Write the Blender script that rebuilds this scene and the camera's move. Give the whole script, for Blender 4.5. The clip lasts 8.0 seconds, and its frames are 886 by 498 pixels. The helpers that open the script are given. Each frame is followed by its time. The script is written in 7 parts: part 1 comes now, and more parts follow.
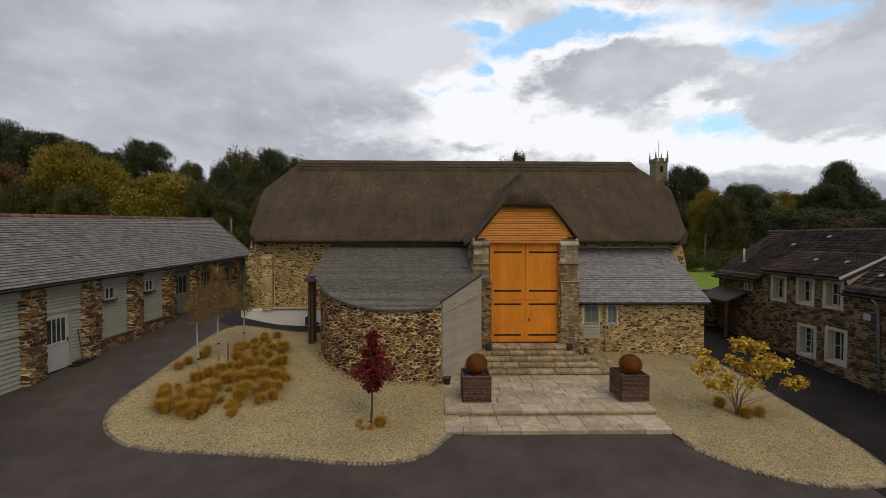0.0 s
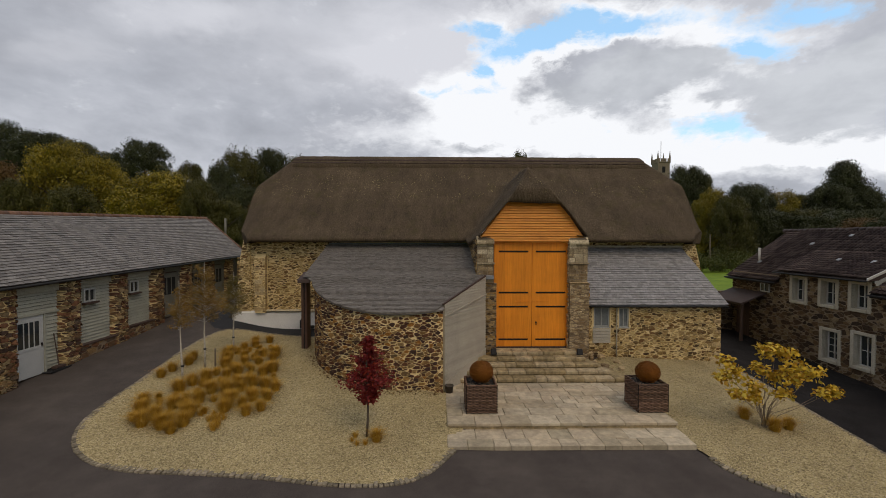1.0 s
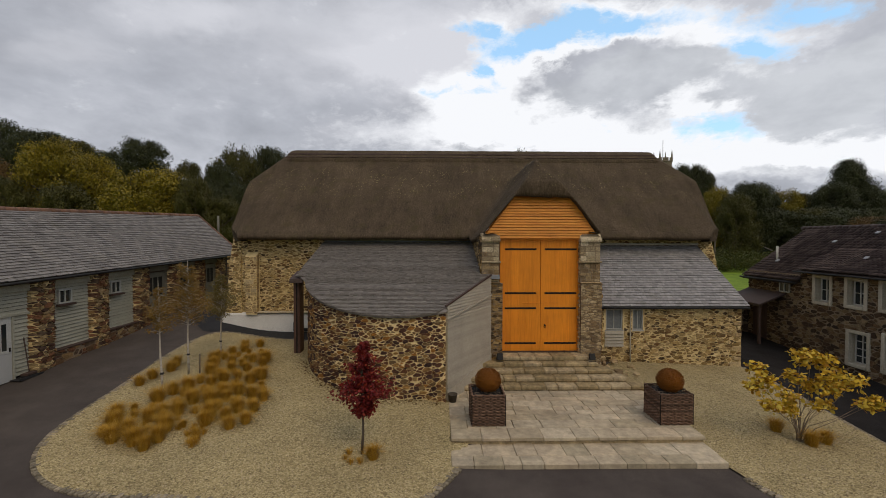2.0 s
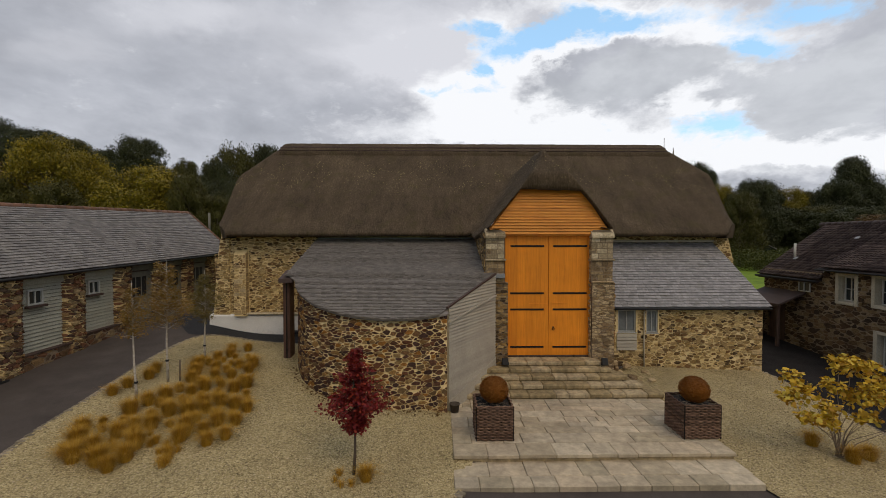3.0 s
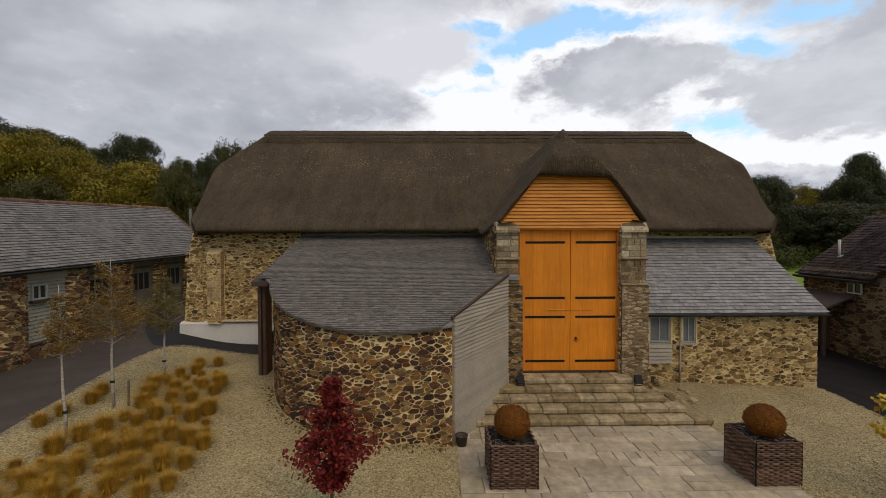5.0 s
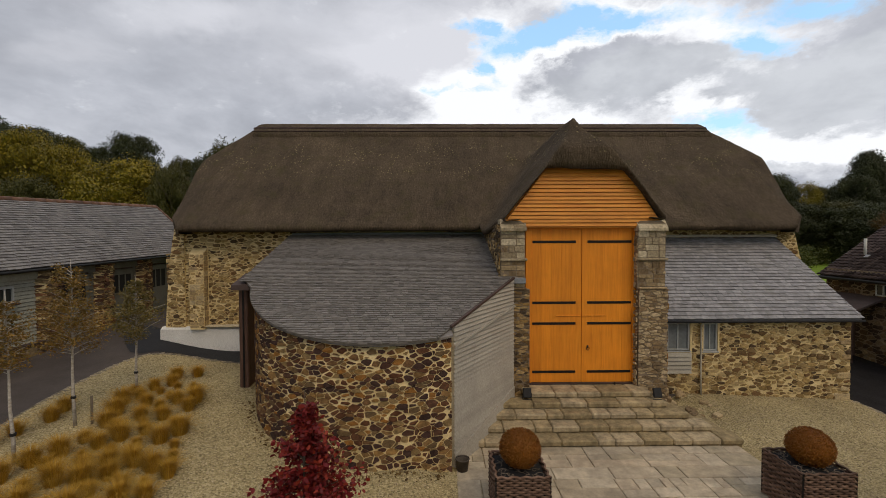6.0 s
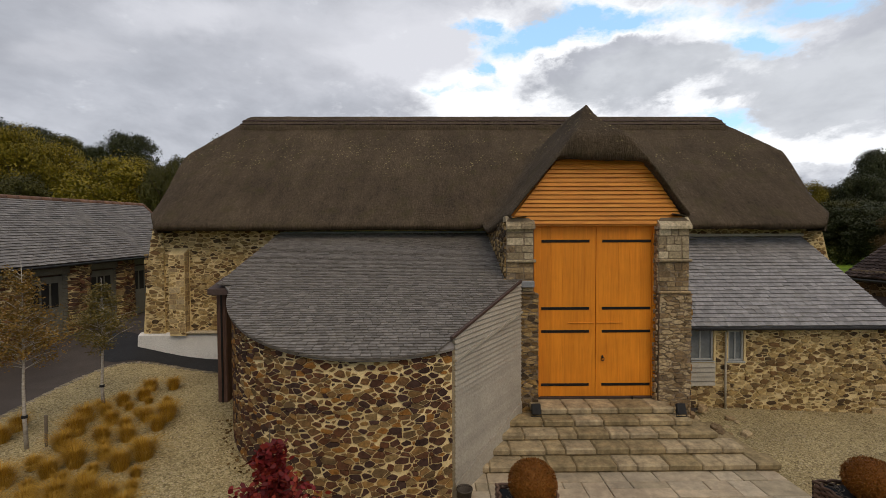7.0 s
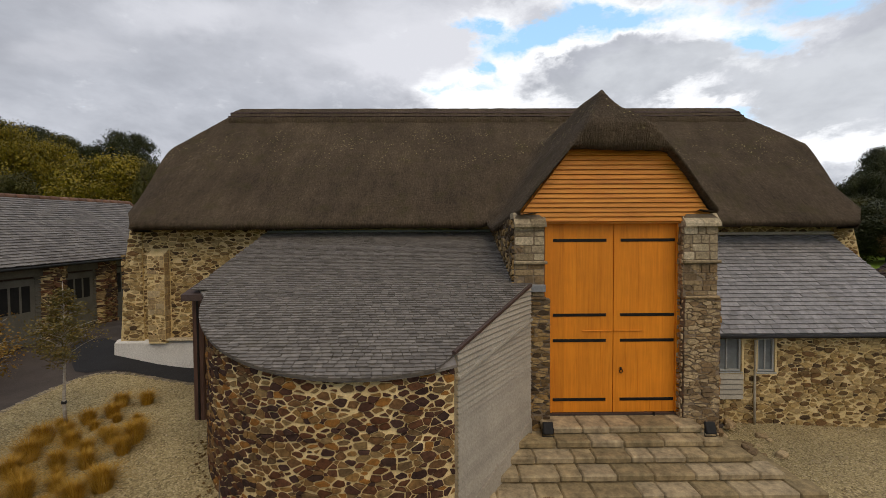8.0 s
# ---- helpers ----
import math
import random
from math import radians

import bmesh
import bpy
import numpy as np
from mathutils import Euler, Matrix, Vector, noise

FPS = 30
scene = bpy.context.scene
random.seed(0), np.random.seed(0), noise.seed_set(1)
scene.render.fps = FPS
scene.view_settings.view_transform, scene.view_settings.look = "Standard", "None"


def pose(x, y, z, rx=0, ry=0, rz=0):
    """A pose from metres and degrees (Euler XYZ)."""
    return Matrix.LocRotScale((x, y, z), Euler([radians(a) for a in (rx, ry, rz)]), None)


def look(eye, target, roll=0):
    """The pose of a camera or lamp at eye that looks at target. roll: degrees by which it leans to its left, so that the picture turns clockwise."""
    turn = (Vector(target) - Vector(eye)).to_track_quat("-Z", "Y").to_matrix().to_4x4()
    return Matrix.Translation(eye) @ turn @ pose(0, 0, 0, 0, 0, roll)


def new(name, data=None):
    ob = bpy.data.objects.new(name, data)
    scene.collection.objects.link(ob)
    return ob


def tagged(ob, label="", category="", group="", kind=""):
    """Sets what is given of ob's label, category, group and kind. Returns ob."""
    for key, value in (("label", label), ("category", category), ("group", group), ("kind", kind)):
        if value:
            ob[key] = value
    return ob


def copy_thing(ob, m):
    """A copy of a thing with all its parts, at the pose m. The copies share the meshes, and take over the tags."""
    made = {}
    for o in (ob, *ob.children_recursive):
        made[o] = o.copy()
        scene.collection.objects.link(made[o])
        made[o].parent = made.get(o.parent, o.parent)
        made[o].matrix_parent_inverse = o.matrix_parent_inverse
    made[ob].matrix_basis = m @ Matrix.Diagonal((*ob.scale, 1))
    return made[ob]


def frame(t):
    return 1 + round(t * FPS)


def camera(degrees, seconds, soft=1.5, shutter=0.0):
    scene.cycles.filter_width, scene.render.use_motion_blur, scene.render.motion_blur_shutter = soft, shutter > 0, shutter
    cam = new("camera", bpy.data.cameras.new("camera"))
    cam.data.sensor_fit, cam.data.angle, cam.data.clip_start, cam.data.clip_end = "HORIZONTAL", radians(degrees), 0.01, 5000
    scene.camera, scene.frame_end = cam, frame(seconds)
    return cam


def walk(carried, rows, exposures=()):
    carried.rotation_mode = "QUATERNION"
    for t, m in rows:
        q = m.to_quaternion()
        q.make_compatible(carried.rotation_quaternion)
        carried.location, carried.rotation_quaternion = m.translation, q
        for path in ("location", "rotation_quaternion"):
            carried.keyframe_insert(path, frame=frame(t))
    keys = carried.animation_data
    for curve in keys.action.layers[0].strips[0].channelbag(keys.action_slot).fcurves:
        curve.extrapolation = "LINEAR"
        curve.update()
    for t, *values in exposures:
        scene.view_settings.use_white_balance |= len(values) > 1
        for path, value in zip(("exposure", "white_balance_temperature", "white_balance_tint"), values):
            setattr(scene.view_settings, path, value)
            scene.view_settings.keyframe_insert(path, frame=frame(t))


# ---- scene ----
cam = camera(91.6, 8.0, soft=0.65)
PATH = [
    (0, (-0.01, -0.566, 5.452), (0.029, 1.433, 5.397), 0.1),
    (0.5, (-0.032, -0.057, 5.421), (0.007, 1.942, 5.366), 0.1),
    (1, (-0.034, 0.44, 5.348), (0.002, 2.44, 5.298), 0.1),
    (1.5, (-0.065, 0.994, 5.284), (-0.03, 2.993, 5.235), 0.1),
    (3, (-0.105, 2.611, 5.134), (-0.069, 4.61, 5.08), -0.0),
    (3.5, (-0.12, 3.187, 5.068), (-0.082, 5.186, 5.015), 0.0),
    (4, (-0.138, 3.701, 5.027), (-0.104, 5.7, 4.973), -0.0),
    (4.5, (-0.16, 4.257, 5.005), (-0.124, 6.256, 4.951), -0.1),
    (6, (-0.056, 5.878, 4.988), (-0.029, 7.877, 4.93), -0.2),
    (6.5, (-0.036, 6.443, 4.97), (-0.01, 8.442, 4.913), -0.1),
    (7, (-0.023, 6.949, 4.96), (0.002, 8.948, 4.902), -0.2),
    (7.5, (-0.03, 7.48, 4.965), (-0.004, 9.479, 4.904), -0.3),
    (8, (-0.011, 7.963, 4.955), (0.011, 9.962, 4.893), -0.3),
]
walk(cam, [(t, look(eye, target, roll)) for t, eye, target, roll in PATH], [(0.0, -0.05), (4.5, -0.02), (8.0, 0.08)])

# ---- world, sun, exposure ----
SUN_EL, SUN_AZ = radians(50), radians(150)   # azimuth from +y towards +x
SKY_STRENGTH = 0.30
world = bpy.data.worlds.new("sky")
scene.world = world
world.use_nodes = True
wn, wl = world.node_tree.nodes, world.node_tree.links
wn.clear()


def wnode(kind, **props):
    n = wn.new(kind)
    for k, v in props.items():
        if k == "operation":
            n.operation = v
        elif k == "sky_type":
            n.sky_type = v
        elif k == "blend_type":
            n.blend_type = v
    return n


def wmath(op, a, b=None, c=None):
    n = wnode("ShaderNodeMath", operation=op)
    for i, v in enumerate((a, b, c)):
        if v is None:
            continue
        if isinstance(v, (int, float)):
            n.inputs[i].default_value = v
        else:
            wl.new(v, n.inputs[i])
    return n.outputs[0]


def wramp(fac, stops):
    n = wn.new("ShaderNodeValToRGB")
    while len(n.color_ramp.elements) < len(stops):
        n.color_ramp.elements.new(0.5)
    for e, (p, c) in zip(n.color_ramp.elements, stops):
        e.position, e.color = p, (*c, 1)
    wl.new(fac, n.inputs[0])
    return n.outputs[0]


def wmix(fac, a, b):
    n = wn.new("ShaderNodeMix")
    n.data_type = "RGBA"
    if isinstance(fac, float):
        n.inputs[0].default_value = fac
    else:
        wl.new(fac, n.inputs[0])
    for v, s in ((a, n.inputs[6]), (b, n.inputs[7])):
        if isinstance(v, tuple):
            s.default_value = (*v, 1)
        else:
            wl.new(v, s)
    return n.outputs[2]


sky = wnode("ShaderNodeTexSky", sky_type="NISHITA")
sky.sun_disc, sky.sun_elevation, sky.sun_rotation = False, SUN_EL, SUN_AZ
sky.ozone_density, sky.dust_density = 1.5, 1.2
co = wn.new("ShaderNodeTexCoord").outputs["Generated"]
sep = wn.new("ShaderNodeSeparateXYZ")
wl.new(co, sep.inputs[0])


def wnoise(scale, detail, rough, distortion=0.0, offset=(0, 0, 0)):
    m = wn.new("ShaderNodeMapping")
    m.inputs["Location"].default_value, m.inputs["Scale"].default_value = offset, (1.0, 1.0, 1.9)
    wl.new(co, m.inputs[0])
    n = wn.new("ShaderNodeTexNoise")
    n.inputs["Scale"].default_value, n.inputs["Detail"].default_value = scale, detail
    n.inputs["Roughness"].default_value, n.inputs["Distortion"].default_value = rough, distortion
    wl.new(m.outputs[0], n.inputs["Vector"])
    return n.outputs[0]


# a broken overcast: grey sheets, with bright rents low in the north-east
ahead = wmath("MAXIMUM", sep.outputs[1], 0.04)
side_n = wnoise(5.5, 8, 0.62, 0.3, (7.3, 2.2, 0))
rise_n = wnoise(5.5, 8, 0.62, 0.3, (1.9, 9.1, 0))
az = wmath("ADD", wmath("DIVIDE", sep.outputs[0], ahead), wmath("MULTIPLY", wmath("SUBTRACT", side_n, 0.5), 0.34))
el = wmath("ADD", wmath("DIVIDE", sep.outputs[2], ahead), wmath("MULTIPLY", wmath("SUBTRACT", rise_n, 0.5), 0.17))


def cloud(a, e, ra, re, tilt=0.0):
    """A soft patch of sky round the bearing a and the height e."""
    da = wmath("SUBTRACT", az, a)
    de = wmath("SUBTRACT", wmath("SUBTRACT", el, e), wmath("MULTIPLY", da, tilt))
    da, de = wmath("DIVIDE", da, ra), wmath("DIVIDE", de, re)
    return wmath("POWER", 2.718, wmath("MULTIPLY", wmath("ADD", wmath("MULTIPLY", da, da), wmath("MULTIPLY", de, de)), -1.0))


def total(*patches):
    t = patches[0]
    for p in patches[1:]:
        t = wmath("ADD", t, p)
    return wmath("MINIMUM", t, 1.0)


def some(share, *patch):
    return wmath("MULTIPLY", cloud(*patch), share)


big = wnoise(2.3, 7, 0.56, 0.3, (3.1, 1.7, 0.4))
fine = wnoise(8.0, 8, 0.6, 0.2, (0.4, 5.2, 0))
wisp = wmath("ADD", wmath("MULTIPLY", fine, 0.5), wmath("MULTIPLY", wnoise(22.0, 8, 0.66, 0.2, (2.2, 0.7, 0)), 0.5))
body = wmath("ADD", wmath("MULTIPLY", big, 0.68), wmath("MULTIPLY", fine, 0.32))
grey = wramp(body, [(0.36, (0.60, 0.62, 0.68)), (0.48, (0.455, 0.475, 0.53)), (0.60, (0.355, 0.372, 0.42))])
pale = total(some(0.8, -0.58, 0.51, 0.22, 0.05), some(0.8, -0.14, 0.40, 0.26, 0.06), some(0.85, 0.0, 0.50, 0.34, 0.08), some(0.9, 0.02, 0.38, 0.16, 0.08), some(0.5, -0.85, 0.42, 0.14, 0.04), some(0.7, 0.62, 0.52, 0.30, 0.06), some(0.6, -0.12, 0.24, 0.14, 0.03))
white = total(cloud(0.24, 0.235, 0.34, 0.06), some(0.8, 0.15, 0.29, 0.15, 0.04), some(0.9, 0.07, 0.345, 0.08, 0.04), some(0.8, 0.70, 0.47, 0.14, 0.05), some(0.8, 0.42, 0.53, 0.25, 0.03), some(1.0, 0.31, 0.435, 0.13, 0.022, 0.3), some(0.9, 0.17, 0.40, 0.07, 0.05), some(0.95, 0.60, 0.315, 0.07, 0.045), some(0.9, 0.70, 0.385, 0.05, 0.02), cloud(0.92, 0.205, 0.30, 0.045), some(0.7, 0.62, 0.20, 0.22, 0.04),
              some(0.75, 0.10, 0.47, 0.05, 0.04), some(0.8, 0.50, 0.47, 0.10, 0.014, 0.2))
blue = total(some(1.1, 0.44, 0.495, 0.17, 0.036, 0.1), some(1.15, 0.22, 0.45, 0.10, 0.034, 0.2), some(0.95, 0.08, 0.465, 0.05, 0.026), some(0.9, 0.10, 0.385, 0.03, 0.03), some(0.6, 0.05, 0.33, 0.05, 0.014), some(0.85, 0.62, 0.255, 0.10, 0.028), some(0.85, 0.74, 0.445, 0.08, 0.035), some(0.95, 0.86, 0.53, 0.14, 0.035), some(0.6, 0.34, 0.52, 0.10, 0.025))
dark = total(cloud(0.42, 0.345, 0.20, 0.052, 0.14), cloud(0.58, 0.405, 0.13, 0.040, 0.1), cloud(0.92, 0.34, 0.20, 0.080, 0.05), some(0.9, 0.78, 0.31, 0.09, 0.05), cloud(1.02, 0.43, 0.14, 0.05, 0.3), some(0.55, 0.85, 0.165, 0.14, 0.014), some(0.5, 0.08, 0.215, 0.12, 0.016), some(0.6, 0.90, 0.265, 0.14, 0.03))
grey = wmix(pale, grey, (0.71, 0.72, 0.775))
sheet_ = wmix(wramp(wmath("ADD", wmath("MULTIPLY", white, 1.2), wmath("MULTIPLY", wmath("SUBTRACT", 0.5, wisp), 1.5)), [(0.1, (0, 0, 0)), (0.75, (1, 1, 1))]), grey, (0.97, 0.985, 1.02))
open_sky = wramp(wmath("ADD", blue, wmath("MULTIPLY", wmath("SUBTRACT", 0.5, wisp), 2.2)), [(0.28, (0, 0, 0)), (0.85, (1, 1, 1))])
dark = wramp(wmath("ADD", dark, wmath("MULTIPLY", wmath("SUBTRACT", wisp, 0.5), 1.3)), [(0.28, (0, 0, 0)), (0.66, (1, 1, 1))])
shade = wmix(wramp(body, [(0.38, (0, 0, 0)), (0.58, (1, 1, 1))]), (0.64, 0.665, 0.71), (0.42, 0.44, 0.485))
clear = wn.new("ShaderNodeVectorMath")
clear.operation = "SCALE"
wl.new(sky.outputs[0], clear.inputs[0])
clear.inputs["Scale"].default_value = SKY_STRENGTH
covered = wmix(open_sky, sheet_, wmix(0.55, clear.outputs[0], (0.42, 0.74, 0.99)))
covered = wmix(wmath("MULTIPLY", dark, 0.95), covered, shade)
# an overcast sky is brightest overhead
lift = wn.new("ShaderNodeVectorMath")
lift.operation = "SCALE"
wl.new(covered, lift.inputs[0])
wl.new(wramp(sep.outputs[2], [(0.46, (1, 1, 1)), (0.85, (1.5, 1.5, 1.5))]), lift.inputs["Scale"])
covered = lift.outputs[0]
back = wn.new("ShaderNodeBackground")
wl.new(covered, back.inputs[0])
back.inputs[1].default_value = 1.0
wl.new(back.outputs[0], wn.new("ShaderNodeOutputWorld").inputs[0])

sun = new("sun", bpy.data.lights.new("sun", "SUN"))
sun.data.energy, sun.data.angle, sun.data.color = 1.0, radians(35), (1.0, 0.77, 0.48)
sun.matrix_world = look((0, 0, 0), (-math.sin(SUN_AZ), -math.cos(SUN_AZ), -math.tan(SUN_EL)))


# ---- materials ----
class Mat:
    """Small builder for procedural materials in object space."""

    def __init__(self, name, rough=0.85, metal=0.0, spec=0.3):
        self.m = bpy.data.materials.new(name)
        self.m.use_nodes = True
        self.t = self.m.node_tree
        self.b = self.t.nodes["Principled BSDF"]
        self.b.inputs["Roughness"].default_value = rough
        self.b.inputs["Metallic"].default_value = metal
        self.b.inputs["Specular IOR Level"].default_value = spec
        self.co = self.t.nodes.new("ShaderNodeTexCoord").outputs["Object"]

    def link(self, a, b):
        self.t.links.new(a, b)

    def map(self, scale=(1, 1, 1), rot=(0, 0, 0)):
        n = self.t.nodes.new("ShaderNodeMapping")
        n.inputs["Scale"].default_value, n.inputs["Rotation"].default_value = scale, rot
        self.link(self.co, n.inputs[0])
        return n.outputs[0]

    def noise(self, scale, detail=4, rough=0.55, vec=None, distortion=0.0):
        n = self.t.nodes.new("ShaderNodeTexNoise")
        n.inputs["Scale"].default_value, n.inputs["Detail"].default_value = scale, detail
        n.inputs["Roughness"].default_value, n.inputs["Distortion"].default_value = rough, distortion
        self.link(vec or self.co, n.inputs["Vector"])
        return n.outputs[0]

    def voronoi(self, scale, vec=None, out="Distance", feature="F1"):
        n = self.t.nodes.new("ShaderNodeTexVoronoi")
        n.feature = feature
        n.inputs["Scale"].default_value = scale
        self.link(vec or self.co, n.inputs["Vector"])
        return n.outputs[out]

    def ramp(self, fac, stops, ease="LINEAR"):
        n = self.t.nodes.new("ShaderNodeValToRGB")
        n.color_ramp.interpolation = ease
        while len(n.color_ramp.elements) < len(stops):
            n.color_ramp.elements.new(0.5)
        for e, (p, c) in zip(n.color_ramp.elements, stops):
            e.position = p
            e.color = (*c, 1) if isinstance(c, tuple) else (c, c, c, 1)
        self.link(fac, n.inputs[0])
        return n.outputs[0]

    def mix(self, fac, a, b, blend="MIX"):
        n = self.t.nodes.new("ShaderNodeMix")
        n.data_type, n.blend_type = "RGBA", blend
        if isinstance(fac, (int, float)):
            n.inputs[0].default_value = fac
        else:
            self.link(fac, n.inputs[0])
        for v, s in ((a, n.inputs[6]), (b, n.inputs[7])):
            if isinstance(v, tuple):
                s.default_value = (*v, 1)
            else:
                self.link(v, s)
        return n.outputs[2]

    def math(self, op, a, b=0.0):
        n = self.t.nodes.new("ShaderNodeMath")
        n.operation = op
        for v, s in ((a, n.inputs[0]), (b, n.inputs[1])):
            if isinstance(v, (int, float)):
                s.default_value = v
            else:
                self.link(v, s)
        return n.outputs[0]

    def random(self):
        """One random value for each object."""
        return self.t.nodes.new("ShaderNodeObjectInfo").outputs["Random"]

    def island(self):
        """One random value for each loose piece of a mesh, mixed with the object's own."""
        g = self.t.nodes.new("ShaderNodeNewGeometry").outputs["Random Per Island"]
        return self.math("FRACT", self.math("ADD", g, self.random()))

    def color(self, c):
        if isinstance(c, tuple):
            self.b.inputs["Base Color"].default_value = (*c, 1)
        else:
            self.link(c, self.b.inputs["Base Color"])
        return self

    def rough(self, v):
        self.link(v, self.b.inputs["Roughness"])
        return self

    def bump(self, height, strength=0.5, distance=0.02):
        n = self.t.nodes.new("ShaderNodeBump")
        n.inputs["Strength"].default_value, n.inputs["Distance"].default_value = strength, distance
        self.link(height, n.inputs["Height"])
        self.link(n.outputs[0], self.b.inputs["Normal"])
        return self


def stone_mat(name, colours, contrast=0.8, scale=16):
    """Stones that differ one by one, mottled, with a fine grain and smears of lime."""
    m = Mat(name, 0.9, spec=0.2)
    base = m.ramp(m.island(), [(i / len(colours), c) for i, c in enumerate(colours)], "CONSTANT")
    grain = m.noise(scale, 6, 0.7)
    c = m.mix(contrast, base, m.ramp(grain, [(0.28, (0.30, 0.28, 0.26)), (0.5, (0.85, 0.82, 0.78)), (0.72, (1.5, 1.42, 1.3))]), "MULTIPLY")
    c = m.mix(0.5, c, m.ramp(m.noise(1.1, 5, 0.65), [(0.3, (0.6, 0.58, 0.55)), (0.65, (1.15, 1.12, 1.05))]), "MULTIPLY")
    m.color(c)
    m.bump(m.math("ADD", grain, m.math("MULTIPLY", m.noise(60, 3), 0.4)), 0.8, 0.02)
    return m.m


def mix_mat(name, a, b, scale=3.0, fine=40.0, rough=0.85, bump=0.3, spec=0.3, metal=0.0, vec=(1, 1, 1), vary=0.0):
    """Two colours by a coarse noise, darkened and lightened by a fine one."""
    m = Mat(name, rough, metal, spec)
    v = m.map(vec)
    c = m.mix(m.ramp(m.noise(scale, 5, 0.6, v), [(0.3, 0.0), (0.7, 1.0)]), a, b)
    f = m.noise(fine, 4, 0.6, v)
    c = m.mix(0.6, c, m.ramp(f, [(0.25, 0.6), (0.75, 1.3)]), "MULTIPLY")
    if vary:
        c = m.mix(vary, c, m.ramp(m.island(), [(0.0, 0.45), (1.0, 1.5)]), "MULTIPLY")
    m.color(c)
    if bump:
        m.bump(f, bump, 0.01)
    return m.m


STONE_WARM = stone_mat("rubble_brown", [(0.13, 0.058, 0.030), (0.27, 0.165, 0.070), (0.095, 0.048, 0.034), (0.062, 0.037, 0.032), (0.33, 0.20, 0.075), (0.12, 0.062, 0.040), (0.20, 0.115, 0.055), (0.080, 0.045, 0.038), (0.34, 0.165, 0.045), (0.17, 0.115, 0.06), (0.070, 0.042, 0.034), (0.30, 0.21, 0.10), (0.15, 0.072, 0.04)])
STONE_PALE = stone_mat("rubble_buff", [(0.32, 0.22, 0.10), (0.19, 0.125, 0.058), (0.11, 0.075, 0.042), (0.42, 0.30, 0.15), (0.25, 0.18, 0.095), (0.085, 0.062, 0.042), (0.38, 0.25, 0.10), (0.17, 0.13, 0.085), (0.46, 0.34, 0.17)])
STONE_CREAM = stone_mat("rubble_cream", [(0.44, 0.32, 0.145), (0.30, 0.21, 0.09), (0.16, 0.105, 0.05), (0.52, 0.40, 0.20), (0.24, 0.16, 0.075), (0.42, 0.30, 0.13), (0.10, 0.068, 0.040), (0.36, 0.265, 0.13), (0.20, 0.12, 0.055), (0.46, 0.35, 0.18)], 0.65)
STONE_RED = stone_mat("rubble_russet", [(0.17, 0.085, 0.048), (0.27, 0.18, 0.09), (0.11, 0.058, 0.040), (0.33, 0.25, 0.135), (0.15, 0.092, 0.052), (0.21, 0.105, 0.060), (0.075, 0.048, 0.038), (0.25, 0.19, 0.11), (0.12, 0.085, 0.06)])
STONE_GREY = stone_mat("rubble_grey", [(0.13, 0.105, 0.085), (0.18, 0.14, 0.11), (0.09, 0.075, 0.065), (0.22, 0.175, 0.13), (0.15, 0.115, 0.09), (0.11, 0.075, 0.06)])
STONE_DARK = stone_mat("rubble_dark", [(0.075, 0.050, 0.032), (0.12, 0.080, 0.045), (0.048, 0.035, 0.026), (0.20, 0.145, 0.082), (0.085, 0.054, 0.033), (0.26, 0.20, 0.125), (0.063, 0.043, 0.029), (0.15, 0.098, 0.055)])
ASHLAR = stone_mat("dressed_stone", [(0.56, 0.49, 0.35), (0.44, 0.375, 0.26), (0.62, 0.55, 0.41), (0.33, 0.275, 0.185), (0.50, 0.42, 0.29)])
PIER_STONE = stone_mat("pier_stone", [(0.48, 0.385, 0.24), (0.37, 0.285, 0.17), (0.21, 0.155, 0.095), (0.53, 0.43, 0.28), (0.28, 0.20, 0.115), (0.43, 0.33, 0.20)])
STONE_BUFF = stone_mat("buff_quoin", [(0.50, 0.39, 0.22), (0.44, 0.33, 0.18), (0.55, 0.45, 0.28), (0.38, 0.29, 0.17)])
MORTAR = mix_mat("lime_mortar", (0.62, 0.475, 0.225), (0.82, 0.66, 0.37), 2.6, 38, 0.95, 0.9, 0.1)
MORTAR_EARTH = mix_mat("earthy_mortar", (0.56, 0.425, 0.205), (0.80, 0.64, 0.35), 2.2, 38, 0.95, 0.9, 0.1)
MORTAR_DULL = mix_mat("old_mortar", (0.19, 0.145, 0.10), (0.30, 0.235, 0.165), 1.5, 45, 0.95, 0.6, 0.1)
RENDER_WHITE = mix_mat("limewash", (0.62, 0.61, 0.58), (0.74, 0.73, 0.70), 1.5, 30, 0.9, 0.2, 0.1)


def asphalt(name, dark, mid, light):
    m = Mat(name, 0.92, spec=0.12)
    worn = m.ramp(m.noise(0.55, 6, 0.68), [(0.32, dark), (0.5, mid), (0.68, light)])
    grit = m.noise(160, 3, 0.7)
    m.color(m.mix(0.7, worn, m.ramp(grit, [(0.3, 0.6), (0.7, 1.45)]), "MULTIPLY"))
    m.rough(m.ramp(m.noise(0.8, 4), [(0.3, 0.7), (0.7, 0.95)]))
    return m.bump(grit, 0.5, 0.006).m


